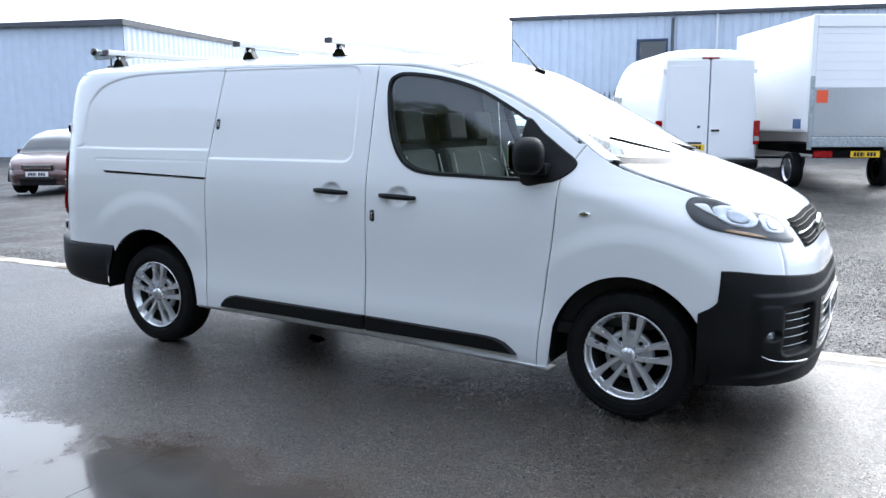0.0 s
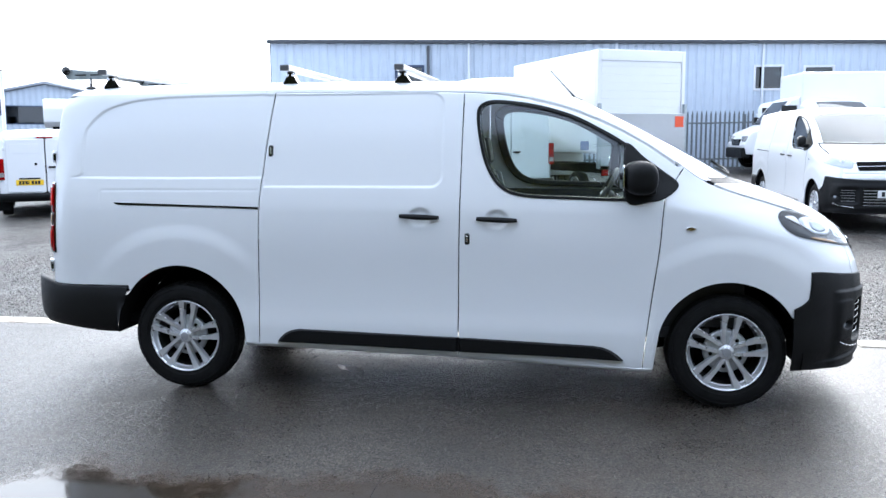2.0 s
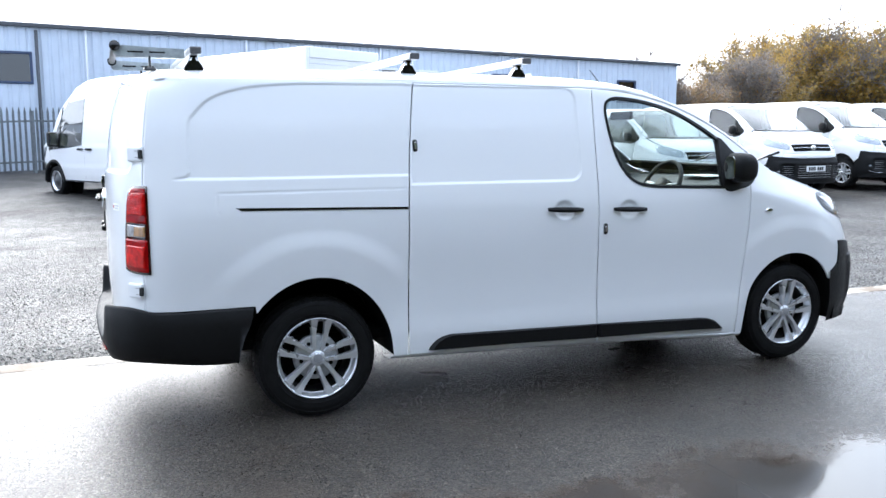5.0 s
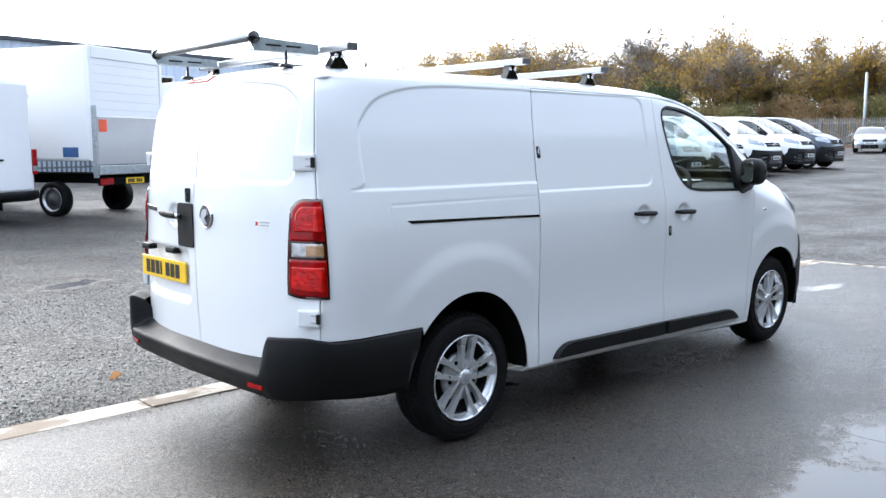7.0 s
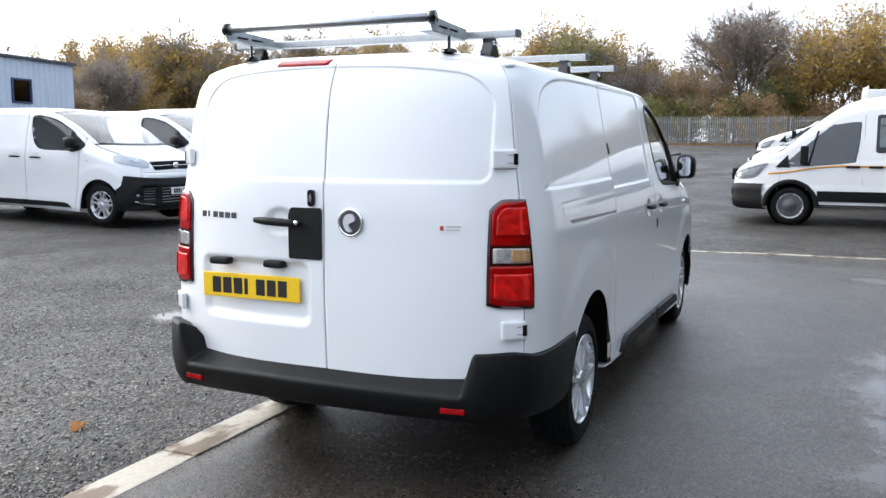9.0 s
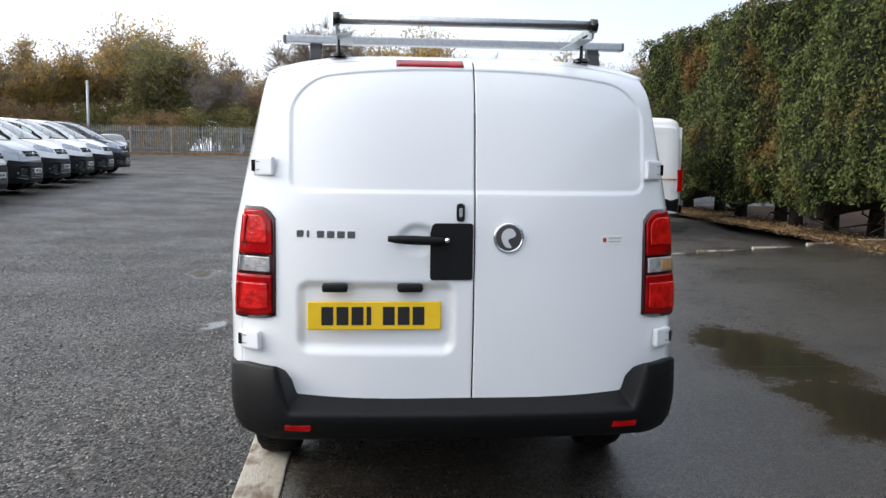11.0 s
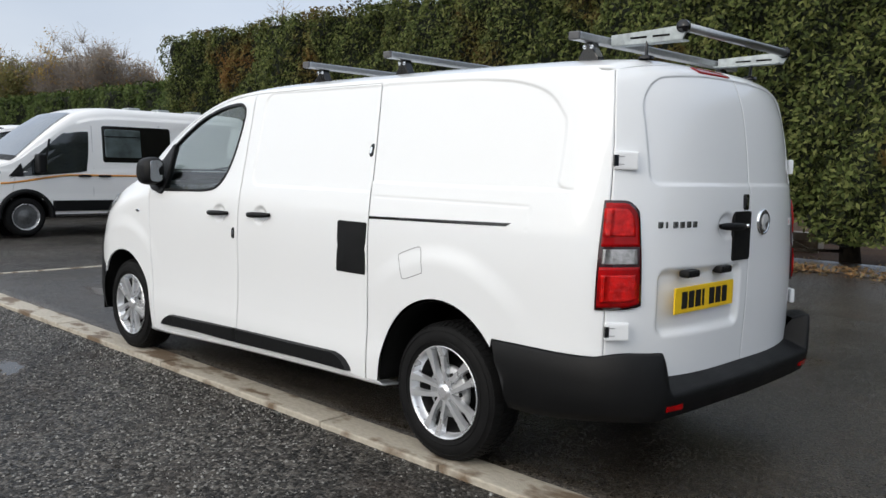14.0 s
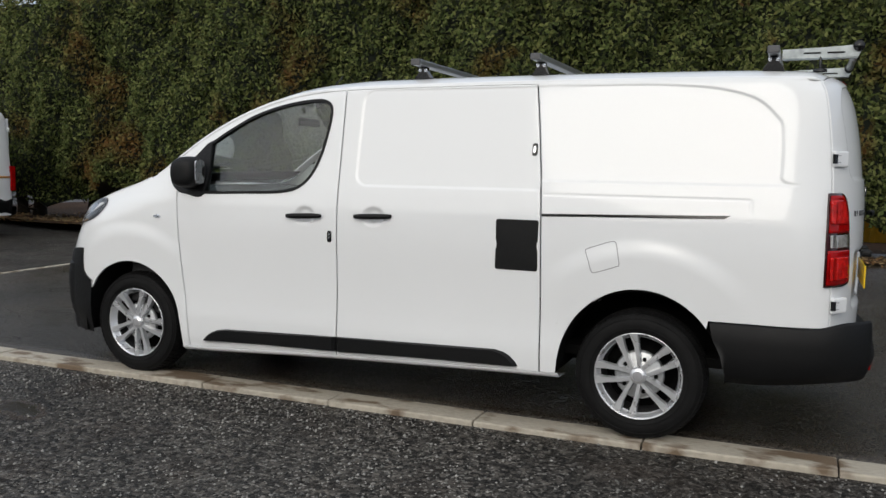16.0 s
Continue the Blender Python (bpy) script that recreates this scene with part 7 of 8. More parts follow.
    if roof_paint:
        over("roof_skin", -hl + 0.62, hl - 1.76, 30, roof_paint, "pale contrasting roof")

    def plate(nm, outline, lift, mat, s, lab="", parent=None):
        p = np.array(outline, float)
        c = p.mean(0)
        rr_ = [np.stack([q[:, 0], s * (wall(q[:, 0], q[:, 1]) + o), q[:, 1]], 1) for q, o in ((p, -0.01), (p, lift * 0.7), (c + (p - c) * 0.96, lift), (c + (p - c) * 0.4, lift))]
        n = len(p)
        verts = np.concatenate(rr_ + [np.array([[c[0], s * (float(wall(c[0], c[1])) + lift), c[1]]])])
        faces = [(k * n + i, k * n + (i + 1) % n, (k + 1) * n + (i + 1) % n, (k + 1) * n + i) for k in range(3) for i in range(n)]
        faces += [(3 * n + i, 3 * n + (i + 1) % n, 4 * n) for i in range(n)]
        return link_mesh(nm, verts, faces, mat, parent or car, lab, smooth=False)

    for s in (-1, 1):
        glass = arc_line([(-hl + 0.52, 0.97, 1), (-0.2, 0.935, 1), (hl - 1.22 + up, 0.93, 1), (hl - 1.20 + up, 0.95, 1), (hl - 1.58 + up * 0.6, height - 0.16, 1), (-0.1, height - 0.10, 1), (-hl + 0.80, height - 0.13, 1), (-hl + 0.58, 1.12, 1)], 4)
        gl = plate("side_glass", glass, 0.005, SCREEN_DARK, s, "dark side windows")
        plate("window_post", [(-0.16, 0.95), (-0.09, 0.95), (-0.14, height - 0.12), (-0.20, height - 0.12)], 0.009, BLACK_PLASTIC, s, "", gl)
        for xa, xb in ((-0.13, -0.15), (hl - 1.16, hl - 1.12)):
            plate("door_seam", [(xa - 0.004, 0.36), (xa + 0.004, 0.36), (xb + 0.004, 0.92), (xb - 0.004, 0.92)], 0.0015, GREY_INK, s)
        plate("door_handle", corner_rect(-0.06, 0.12, 0.80, 0.835, 0.012, 3), 0.022, paint, s)
        plate("sill_trim", [(ra + 0.38, 0.25), (ra + 0.38, 0.34), (fa - 0.38, 0.34), (fa - 0.38, 0.25)], 0.012, BLACK_PLASTIC, s)
        hd = plate("headlight", arc_line([(hl - 0.12, 0.58, 1), (hl - 0.10, 0.68, 1), (hl - 0.32, 0.76, 1), (hl - 0.46, 0.74, 1), (hl - 0.36, 0.62, 1)], 3), 0.012, LAMP_SHELL, s, "round-edged clear headlight")
        plate("reflector", rounded([(hl - 0.18, 0.64), (hl - 0.26, 0.70), (hl - 0.34, 0.70), (hl - 0.28, 0.63)], 3), 0.016, LENS_PALE, s, "", hd)
        plate("rear_light", arc_line([(-hl + 0.04, 0.70, 1), (-hl + 0.05, 0.88, 1), (-hl + 0.18, 0.90, 1), (-hl + 0.30, 0.84, 1), (-hl + 0.16, 0.72, 1)], 3), 0.014, RED_LENS, s, "red rear light wrapped round the corner")
        yb = float(wall(hl - 1.26, 0.95))
        mr = box("door_mirror", (hl - 1.36, min(s * (yb + 0.02), s * (yb + 0.19)), 0.93), (hl - 1.23, max(s * (yb + 0.02), s * (yb + 0.19)), 1.06), paint, car, bevel=0.035, segments=2)
        box("mirror_glass", (hl - 1.364, min(s * (yb + 0.04), s * (yb + 0.17)), 0.95), (hl - 1.358, max(s * (yb + 0.04), s * (yb + 0.17)), 1.04), CHROME, mr)
        for wx in (fa, ra):
            yw = float(wall(wx, 0.60))
            sheet("arch_lip", np.array([[(wx + q * math.cos(w), s * (yw + o), HUB_Z + q * math.sin(w)) for q, o in ((0.405, 0.0), (0.398, 0.012), (0.355, 0.014), (0.345, -0.08))] for w in np.linspace(-0.1, math.pi + 0.1, 26)]), BLACK_PLASTIC, car, "", 0, None)
            sheet("wheel_housing", np.array([[(wx + 0.352 * math.cos(w), s * y_, HUB_Z + 0.352 * math.sin(w)) for y_ in (0.45, yw)] for w in np.linspace(-0.1, math.pi + 0.1, 18)]), DARK, car, "", 0, None)
            sheet("housing_wall", np.array([[(wx + q * math.cos(w), s * 0.45, HUB_Z + q * math.sin(w)) for q in (0.0, 0.36)] for w in np.linspace(0, 2 * math.pi, 18)]), DARK, car, "", 0, None)
            wh = wheel(car, wx, yw - 0.015, s, False, 15)
            wh.scale = (0.94, 0.94, 0.94)
            wh.location.z = HUB_Z * 0.94
    for way, nm in ((1, "front_bumper"), (-1, "rear_bumper")):
        b_ = []
        for w in np.linspace(-1, 1, 25):
            y = w * (half - 0.10)
            x = way * (hl + 0.03 - 0.05 * abs(w) ** 2 - 0.20 * max(0, abs(w) - 0.7) ** 1.5 / 0.3 ** 1.5)
            b_.append([(x - way * 0.06, y, 0.60), (x, y, 0.57), (x + way * 0.01, y, 0.46), (x - way * 0.01, y, 0.34), (x - way * 0.08, y, 0.26)])
        sheet(nm, np.array(b_), paint, car, "", 0, (way, 0, 0))
    gr = box("grille", (hl - 0.06, -0.36, 0.60), (hl + 0.03, 0.36, 0.72), GLOSS_BLACK, car, bevel=0.03, segments=2)
    for bz in (0.63, 0.665, 0.70):
        box("grille_bar", (hl + 0.02, -0.32, bz - 0.005), (hl + 0.036, 0.32, bz + 0.005), CHROME, gr)
    box("lower_intake", (hl - 0.02, -0.42, 0.34), (hl + 0.045, 0.42, 0.43), GLOSS_BLACK, car, bevel=0.02, segments=2)
    number_plate(car, (hl + 0.050, 0, 0.50), (0, 1, 0), PLATE_WHITE, normal=(1, 0, 0))
    number_plate(car, (-hl - 0.046, 0, 0.50), (0, -1, 0), YELLOW)
    prism("underbody", [(-hl + 0.15, -0.62), (-hl + 0.15, 0.62), (hl - 0.2, 0.58), (hl - 0.2, -0.58)], 0.22, 0.27, DARK, car, axis=2)
    car.matrix_basis = m
    return car


small_car("compact_car", "brown two-tone compact car parked nose-out", BROWN, place(-16.0, 9.75, -60), 3.9, 1.50, upright=0.18, roof_paint=WHITE2)
small_car("hatchback_car", "white hatchback car parked tail-on", WHITE2, place(-13.45, 11.25, 119), 4.0, 1.47)
small = big_van("small_van", "white small van with tall red rear lights parked tail-on", place(-11.5, 12.55, 125), 4.4, 1.84, 0.90, 2.78, 1.32, band=False, steel=False, door_line_x=-0.02)
small_car("compact_car", "pale silver compact car beside the far fence", SILVER, place(45.7, 15.2, 200), 3.8, 1.41)
tagged(copy_thing(small, place(27.0, -2.1, 92)), label="white small van parked side-on in the far yard")
tagged(copy_thing(small, place(9.7, 19.9, 175)), label="white small van parked near the industrial unit")


def box_truck(name, label, m, lift=True, body_l=4.1, box_w=2.05, z0=1.05, z1=3.12, over_cab=False):
    """A box-bodied truck, its tail at x = 0 and its nose towards +x."""
    tr = new(name)
    tagged(tr, label=label, category="truck")
    w = box_w / 2
    b = bmesh.new()
    box_bm(b, (0.03, -w, z0), (body_l, w, z1), 0.05, 2)
    part("box_body", b, WHITE2, tr)
    fr = bmesh.new()
    for lo, hi in (((-0.02, -w, z0), (0.05, -w + 0.08, z1)), ((-0.02, w - 0.08, z0), (0.05, w, z1)), ((-0.02, -w + 0.08, z1 - 0.22), (0.05, w - 0.08, z1))):
        box_bm(fr, lo, hi, 0.01)
    part("rear_frame", fr, WHITE2, tr)
    for k in range(9):
        zz = z0 + 0.16 * k
        box("shutter_slat", (0.0, -w + 0.09, zz + 0.62), (0.028, w - 0.09, zz + 0.778), WHITE2, tr, bevel=0.002)
    if lift:
        tl = box("tail_lift", (-0.11, -0.98, 0.98), (-0.05, 0.98, 1.86), ALU, tr, "aluminium tail-lift platform with red squares", bevel=0.01)
        for s in (-1, 1):
            box("warning_flag", (-0.118, s * 0.84 - 0.10, 1.58), (-0.112, s * 0.84 + 0.10, 1.80), ORANGE_RED, tl)
            box("lift_column", (-0.10, s * 1.0 - 0.03, 0.75), (-0.02, s * 1.0 + 0.03, 2.05), GALV, tr, bevel=0.005)
        box("lift_beam", (-0.14, -1.0, 0.80), (0.02, 1.0, 0.97), GALV, tr, bevel=0.01)
        box("side_label", (2.6 - 2.3, w + 0.001, 1.12), (2.95 - 2.3, w + 0.006, 1.30), BLUE, tr)
    box("chassis", (0.1, -0.42, 0.62), (body_l + 0.6, 0.42, 0.80), DARK, tr)
    box("light_board", (-0.06, -0.9, 0.60), (0.02, 0.9, 0.74), DARK, tr, bevel=0.01)
    for s in (-1, 1):
        box("rear_light", (-0.08, s * 0.75 - 0.17, 0.61), (-0.05, s * 0.75 + 0.17, 0.73), RED_LENS, tr, bevel=0.008)
        for wx in (1.05, body_l + 0.95):
            wheel(tr, wx, 0.95, s, False, 10, steel=True)
    number_plate(tr, (-0.088, 0, 0.67), (0, -1, 0), YELLOW)
    cab = bmesh.new()
    c = [(body_l, 0.45), (body_l + 1.55, 0.45), (body_l + 1.62, 0.75), (body_l + 1.45, 1.10), (body_l + 0.85, 1.35), (body_l + 0.25, 2.10), (body_l, 2.2)]
    prism("cab", c, -0.95, 0.95, WHITE2, tr, axis=1, bevel=0.05)
    link_mesh("windscreen", [(body_l + 0.86, -0.8, 1.37), (body_l + 0.86, 0.8, 1.37), (body_l + 0.30, 0.72, 2.06), (body_l + 0.30, -0.72, 2.06), (body_l + 0.80, -0.8, 1.37), (body_l + 0.80, 0.8, 1.37), (body_l + 0.24, 0.72, 2.06), (body_l + 0.24, -0.72, 2.06)], [(0, 1, 2, 3), (0, 4, 5, 1), (3, 2, 6, 7)], GLOSS_BLACK, tr, smooth=False)
    if over_cab:
        prism("over_cab", [(body_l - 0.05, 2.05), (body_l + 0.55, 2.05), (body_l + 0.95, 2.22), (body_l + 1.0, 2.75), (body_l + 0.80, z1 - 0.06), (body_l + 0.55, z1), (body_l - 0.05, z1)], -w, w, WHITE2, tr, axis=1, bevel=0.05)
    box("front_bumper", (body_l + 1.42, -0.93, 0.34), (body_l + 1.68, 0.93, 0.66), BLACK_PLASTIC, tr, bevel=0.05, segments=2)
    box("grille", (body_l + 1.50, -0.42, 0.72), (body_l + 1.63, 0.42, 0.92), GLOSS_BLACK, tr, bevel=0.02)
    for s in (-1, 1):
        box("headlight", (body_l + 1.32, min(s * 0.52, s * 0.93), 0.80), (body_l + 1.585, max(s * 0.52, s * 0.93), 1.02), CLEAR_WHITE, tr, bevel=0.05, segments=2)
        box("door_mirror", (body_l + 0.62, min(s * 0.98, s * 1.20), 1.30), (body_l + 0.74, max(s * 0.98, s * 1.20), 1.62), BLACK_PLASTIC, tr, bevel=0.03, segments=2)
        box("door_glass", (body_l + 0.10, s * 0.955 - 0.01, 1.40), (body_l + 0.55, s * 0.955 + 0.01, 1.92), GLOSS_BLACK, tr)
    tr.matrix_basis = m
    return tr


ORANGE_RED = material("warning_orange", (0.75, 0.09, 0.03), 0.5)
mid = Vector(((1.33 + 2.90) / 2, (11.76 + 12.61) / 2))
box_truck("box_truck", "white box truck with a folded aluminium tail lift", place(mid.x, mid.y, 118), True)
box_truck("box_truck", "white box truck parked far off in the yard", place(34.5, -3.6, -86), False, z1=2.95)
box_truck("box_truck", "white box-bodied truck parked facing the yard", place(-21.3, 29.6, -58), False, over_cab=True)
box_truck("box_truck", "white over-cab box truck beside the corner unit", place(-26.6, 29.8, -62), False, over_cab=True)
box_truck("box_truck", "white box-bodied truck by the industrial unit", place(11.5, 22.8, 185), False, z1=2.9)


# ---- hedge, trees, loose things ----
def leaf_material(name, colours, brown=None, through_light=0.4):
    m = bpy.data.materials.new(name)
    m.use_nodes = True
    nt = m.node_tree
    bs = nt.nodes["Principled BSDF"]
    bs.inputs["Roughness"].default_value = 0.65
    bs.inputs["Specular IOR Level"].default_value = 0.12
    g = nt.nodes.new("ShaderNodeNewGeometry")
    ramp = nt.nodes.new("ShaderNodeValToRGB")
    els = ramp.color_ramp.elements
    while len(els) < len(colours):
        els.new(0.5)
    for i, c in enumerate(colours):
        els[i].position, els[i].color = i / (len(colours) - 1), (*c, 1)
    nt.links.new(g.outputs["Random Per Island"], ramp.inputs["Fac"])
    col = ramp.outputs["Color"]
    if brown:
        co = nt.nodes.new("ShaderNodeTexCoord")
        n = nt.nodes.new("ShaderNodeTexNoise")
        n.inputs["Scale"].default_value, n.inputs["Detail"].default_value = 0.75, 4
        nt.links.new(co.outputs["Object"], n.inputs["Vector"])
        r = nt.nodes.new("ShaderNodeMapRange")
        r.inputs["From Min"].default_value, r.inputs["From Max"].default_value = 0.55, 0.70
        r.inputs["To Max"].default_value = 0.65
        nt.links.new(n.outputs["Fac"], r.inputs["Value"])
        x = nt.nodes.new("ShaderNodeMix")
        x.data_type = "RGBA"
        nt.links.new(r.outputs[0], x.inputs[0])
        nt.links.new(col, x.inputs[6])
        x.inputs[7].default_value = (*brown, 1)
        col = x.outputs[2]
    nt.links.new(col, bs.inputs["Base Color"])
    tl = nt.nodes.new("ShaderNodeBsdfTranslucent")
    nt.links.new(col, tl.inputs["Color"])
    mx = nt.nodes.new("ShaderNodeMixShader")
    mx.inputs[0].default_value = through_light
    nt.links.new(bs.outputs[0], mx.inputs[1])
    nt.links.new(tl.outputs[0], mx.inputs[2])
    nt.links.new(mx.outputs[0], nt.nodes["Material Output"].inputs["Surface"])
    return m


HEDGE_LEAF = leaf_material("hedge_leaves", [(0.010, 0.014, 0.005), (0.044, 0.060, 0.017), (0.088, 0.115, 0.032), (0.165, 0.180, 0.058), (0.018, 0.026, 0.009)], (0.19, 0.080, 0.025), 0.24)
LOW_LEAF = leaf_material("low_hedge_leaves", [(0.030, 0.050, 0.012), (0.050, 0.078, 0.020), (0.072, 0.100, 0.028), (0.10, 0.125, 0.04)], None, 0.15)
# near-black green that stands in for the shade behind the outer leaves
HEDGE_CORE = material("hedge_inner_shade", (0.010, 0.015, 0.007), 0.9, grain=0.5, grain_scale=8)
BARK = material("bark", (0.17, 0.14, 0.115), 0.9, bump=0.8, bump_scale=30, grain=0.5, grain_scale=12)
STEM = material("hedge_stem_bark", (0.030, 0.024, 0.018), 0.95, bump=0.8, bump_scale=30, grain=0.5, grain_scale=12, spec=0.2)
TWIG = material("bare_twigs", (0.30, 0.26, 0.225), 0.9, grain=0.4, grain_scale=5)
SOIL = material("soil_and_dead_leaves", (0.075, 0.042, 0.024), 0.95, bump=0.8, bump_scale=40, grain=0.6, grain_scale=25, spec=0.15, stains=0.5, stain_scale=1.5, stain_colour=(0.12, 0.065, 0.03))
GOLD = leaf_material("golden_leaves", [(0.42, 0.26, 0.075), (0.52, 0.33, 0.09), (0.30, 0.24, 0.09), (0.55, 0.38, 0.13)])
RUST = leaf_material("rust_leaves", [(0.33, 0.21, 0.11), (0.42, 0.25, 0.12), (0.26, 0.20, 0.11), (0.38, 0.29, 0.16)])
OLIVE = leaf_material("olive_leaves", [(0.20, 0.20, 0.08), (0.26, 0.24, 0.10), (0.16, 0.16, 0.07), (0.34, 0.27, 0.11)])
GREEN = leaf_material("pale_green_leaves", [(0.16, 0.22, 0.11), (0.12, 0.17, 0.07), (0.20, 0.25, 0.14)])


def leaf_cloud(name, centres, normals, size, mat, parent, seed, label="", flat=0.5):
    """Many small folded leaves as one mesh of kind stuff."""
    r = np.random.RandomState(seed)
    n = len(centres)
    c = np.asarray(centres, float)
    nrm = np.asarray(normals, float) + r.normal(0, flat, (n, 3))
    nrm /= np.linalg.norm(nrm, axis=1)[:, None] + 1e-9
    a = np.cross(nrm, r.normal(0, 1, (n, 3)))
    a /= np.linalg.norm(a, axis=1)[:, None] + 1e-9
    b = np.cross(nrm, a)
    s = size * r.uniform(0.6, 1.35, (n, 1))
    v = np.stack([c - a * s, c - b * s * 0.45 + nrm * s * 0.18, c + a * s, c + b * s * 0.45 + nrm * s * 0.18], 1).reshape(-1, 3)
    f = np.arange(4 * n).reshape(n, 4)
    me = bpy.data.meshes.new(name)
    me.vertices.add(4 * n)
    me.vertices.foreach_set("co", v.ravel())
    me.loops.add(4 * n)
    me.polygons.add(n)
    me.polygons.foreach_set("loop_start", np.arange(n) * 4)
    me.polygons.foreach_set("loop_total", np.full(n, 4))
    me.loops.foreach_set("vertex_index", f.ravel())
    me.materials.append(mat)
    me.update()
    me.validate()
    ob = new(name, me)
    ob.parent = parent
    return tagged(ob, label=label, kind="stuff")


def hedge(name, label, x0, x1, y0, depth, z0, z1, n, seed, leaf=0.055, stems=True, leaf_mat=None):
    """A clipped tall hedge with an uneven face, bare stems below and a sheet inside coloured as dark as the shade
    there.
    """
    h = new(name)
    tagged(h, label=label, category="hedge")
    r = np.random.RandomState(seed)

    def face(x, z):
        return 0.15 * np.sin(x * 1.3 + z * 0.9 + seed) + 0.13 * np.sin(x * 2.9 - z * 1.7) + 0.09 * np.sin(x * 6.1 + z * 4.3) + 0.07 * np.sin(x * 11.3 - z * 7.9) * np.sin(z * 9.7 + x * 3.1) + 0.25 * step(z0 + 0.9, z0, z) * -1
    f = lambda x, z: y0 + face(x, z)
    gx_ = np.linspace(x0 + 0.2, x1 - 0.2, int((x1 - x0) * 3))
    # sheet behind the foliage whose dark colour plays the hedge's inner shade
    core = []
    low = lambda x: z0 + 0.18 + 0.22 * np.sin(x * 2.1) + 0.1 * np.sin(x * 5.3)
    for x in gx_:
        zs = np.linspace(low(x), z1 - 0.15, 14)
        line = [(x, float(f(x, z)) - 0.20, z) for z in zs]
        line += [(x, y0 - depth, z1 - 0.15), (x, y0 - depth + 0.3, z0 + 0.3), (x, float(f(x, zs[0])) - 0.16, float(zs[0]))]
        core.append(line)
    sheet("inner_shade_sheet", np.array(core), HEDGE_CORE, h, "", 0, None)
    nf = int(n * 0.76)
    x = r.uniform(x0, x1, nf)
    z = z0 + (z1 - z0) * r.uniform(0, 1, nf) ** 0.95
    z = np.where(z < low(x) - 0.05, z + 0.5, z)
    y = f(x, z) + r.normal(0, 0.06, nf) - 0.04
    # ragged clusters: some leaves gather round tufts that stand out
    c1 = np.stack([x, y, z], 1)
    n1 = np.tile([0.0, 1.0, 0.25], (nf, 1))
    nt_ = n - nf
    xt = r.uniform(x0, x1, nt_)
    yt = y0 - r.uniform(0, depth, nt_)
    zt = z1 + 0.05 * np.sin(xt * 2.3) + 0.06 * np.sin(xt * 5.1) + r.normal(0, 0.06, nt_) - 0.08
    c2 = np.stack([xt, yt, zt], 1)
    k = nt_ // 6
    side = np.arange(nt_) < k
    c2[side] = np.stack([np.full(k, x1) + r.normal(0, 0.08, k), y0 - r.uniform(0, depth, k), z0 + (z1 - z0) * r.uniform(0, 1, k)], 1)
    leaf_cloud("foliage", np.concatenate([c1, c2]), np.concatenate([n1, np.tile([0.2, 0.1, 1.0], (nt_, 1))]), leaf, leaf_mat or HEDGE_LEAF, h, seed, "dense dark green and browning foliage")
    if stems:
        rr = random.Random(seed)
        x = x0 + 0.5
        while x < x1:
            yy = y0 - 1.15 + rr.uniform(-0.25, 0.25)
            zg = 0.20
            tube("stem", [(x, yy, zg - 0.05), (x + rr.uniform(-0.08, 0.08), yy, zg + 0.55), (x + rr.uniform(-0.2, 0.2), yy + rr.uniform(-0.1, 0.15), z0 + 0.75)], [0.15, 0.12, 0.09], STEM, h, sides=8)
            for _ in range(3):
                q = zg + rr.uniform(0.15, 0.5)
                tube("side_branch", [(x, yy, q), (x + rr.uniform(-0.5, 0.5), yy + rr.uniform(0.1, 0.5), q + rr.uniform(0.0, 0.25)), (x + rr.uniform(-0.9, 0.9), yy + rr.uniform(0.3, 0.9), q + rr.uniform(-0.15, 0.35))], [0.028, 0.018, 0.008], STEM, h, sides=5)
            x += rr.uniform(0.9, 1.5)
    return h


hedge("conifer_hedge", "tall clipped conifer hedge with brown patches and bare stems", -20.0, 16.0, -7.0, 2.2, 0.56, 4.50, 215000, 3, 0.042)
hedge("low_hedge", "lower clipped green hedge beyond the tall hedge", 16.9, 37.0, -8.0, 1.5, 0.5, 3.62, 42000, 8, 0.055, False, LOW_LEAF)
soil = np.array([[(x, y, 0.004 + float(bank(max(y, -7.3))) + 0.015 + 0.03 * math.sin(x * 1.7) * math.sin(y * 2.3)) for y in [*np.linspace(-30, -8.05, 20), -7.6, -7.25, -7.02 + 0.14 * math.sin(x * 1.9) + 0.08 * math.sin(x * 4.7)]] for x in np.linspace(-24, 16.4, 120)])
tagged(sheet("soil_strip", soil, SOIL, None, "brown soil with dead leaves under the hedge", 0, (0, 0, 1)), category="soil", kind="structure")


def limb(verts, faces, a, b, ra, rb, sides=5):
    a, b = Vector(a), Vector(b)
    d = (b - a).normalized()
    s = d.cross(Vector((0.31, 0.17, 0.9))).normalized()
    t = s.cross(d)
    i = len(verts)
    for p, r in ((a, ra), (b, rb)):
        for k in range(sides):
            w = 2 * math.pi * k / sides
            verts.append(tuple(p + r * (math.cos(w) * s + math.sin(w) * t)))
    for k in range(sides):
        faces.append((i + k, i + (k + 1) % sides, i + sides + (k + 1) % sides, i + sides + k))


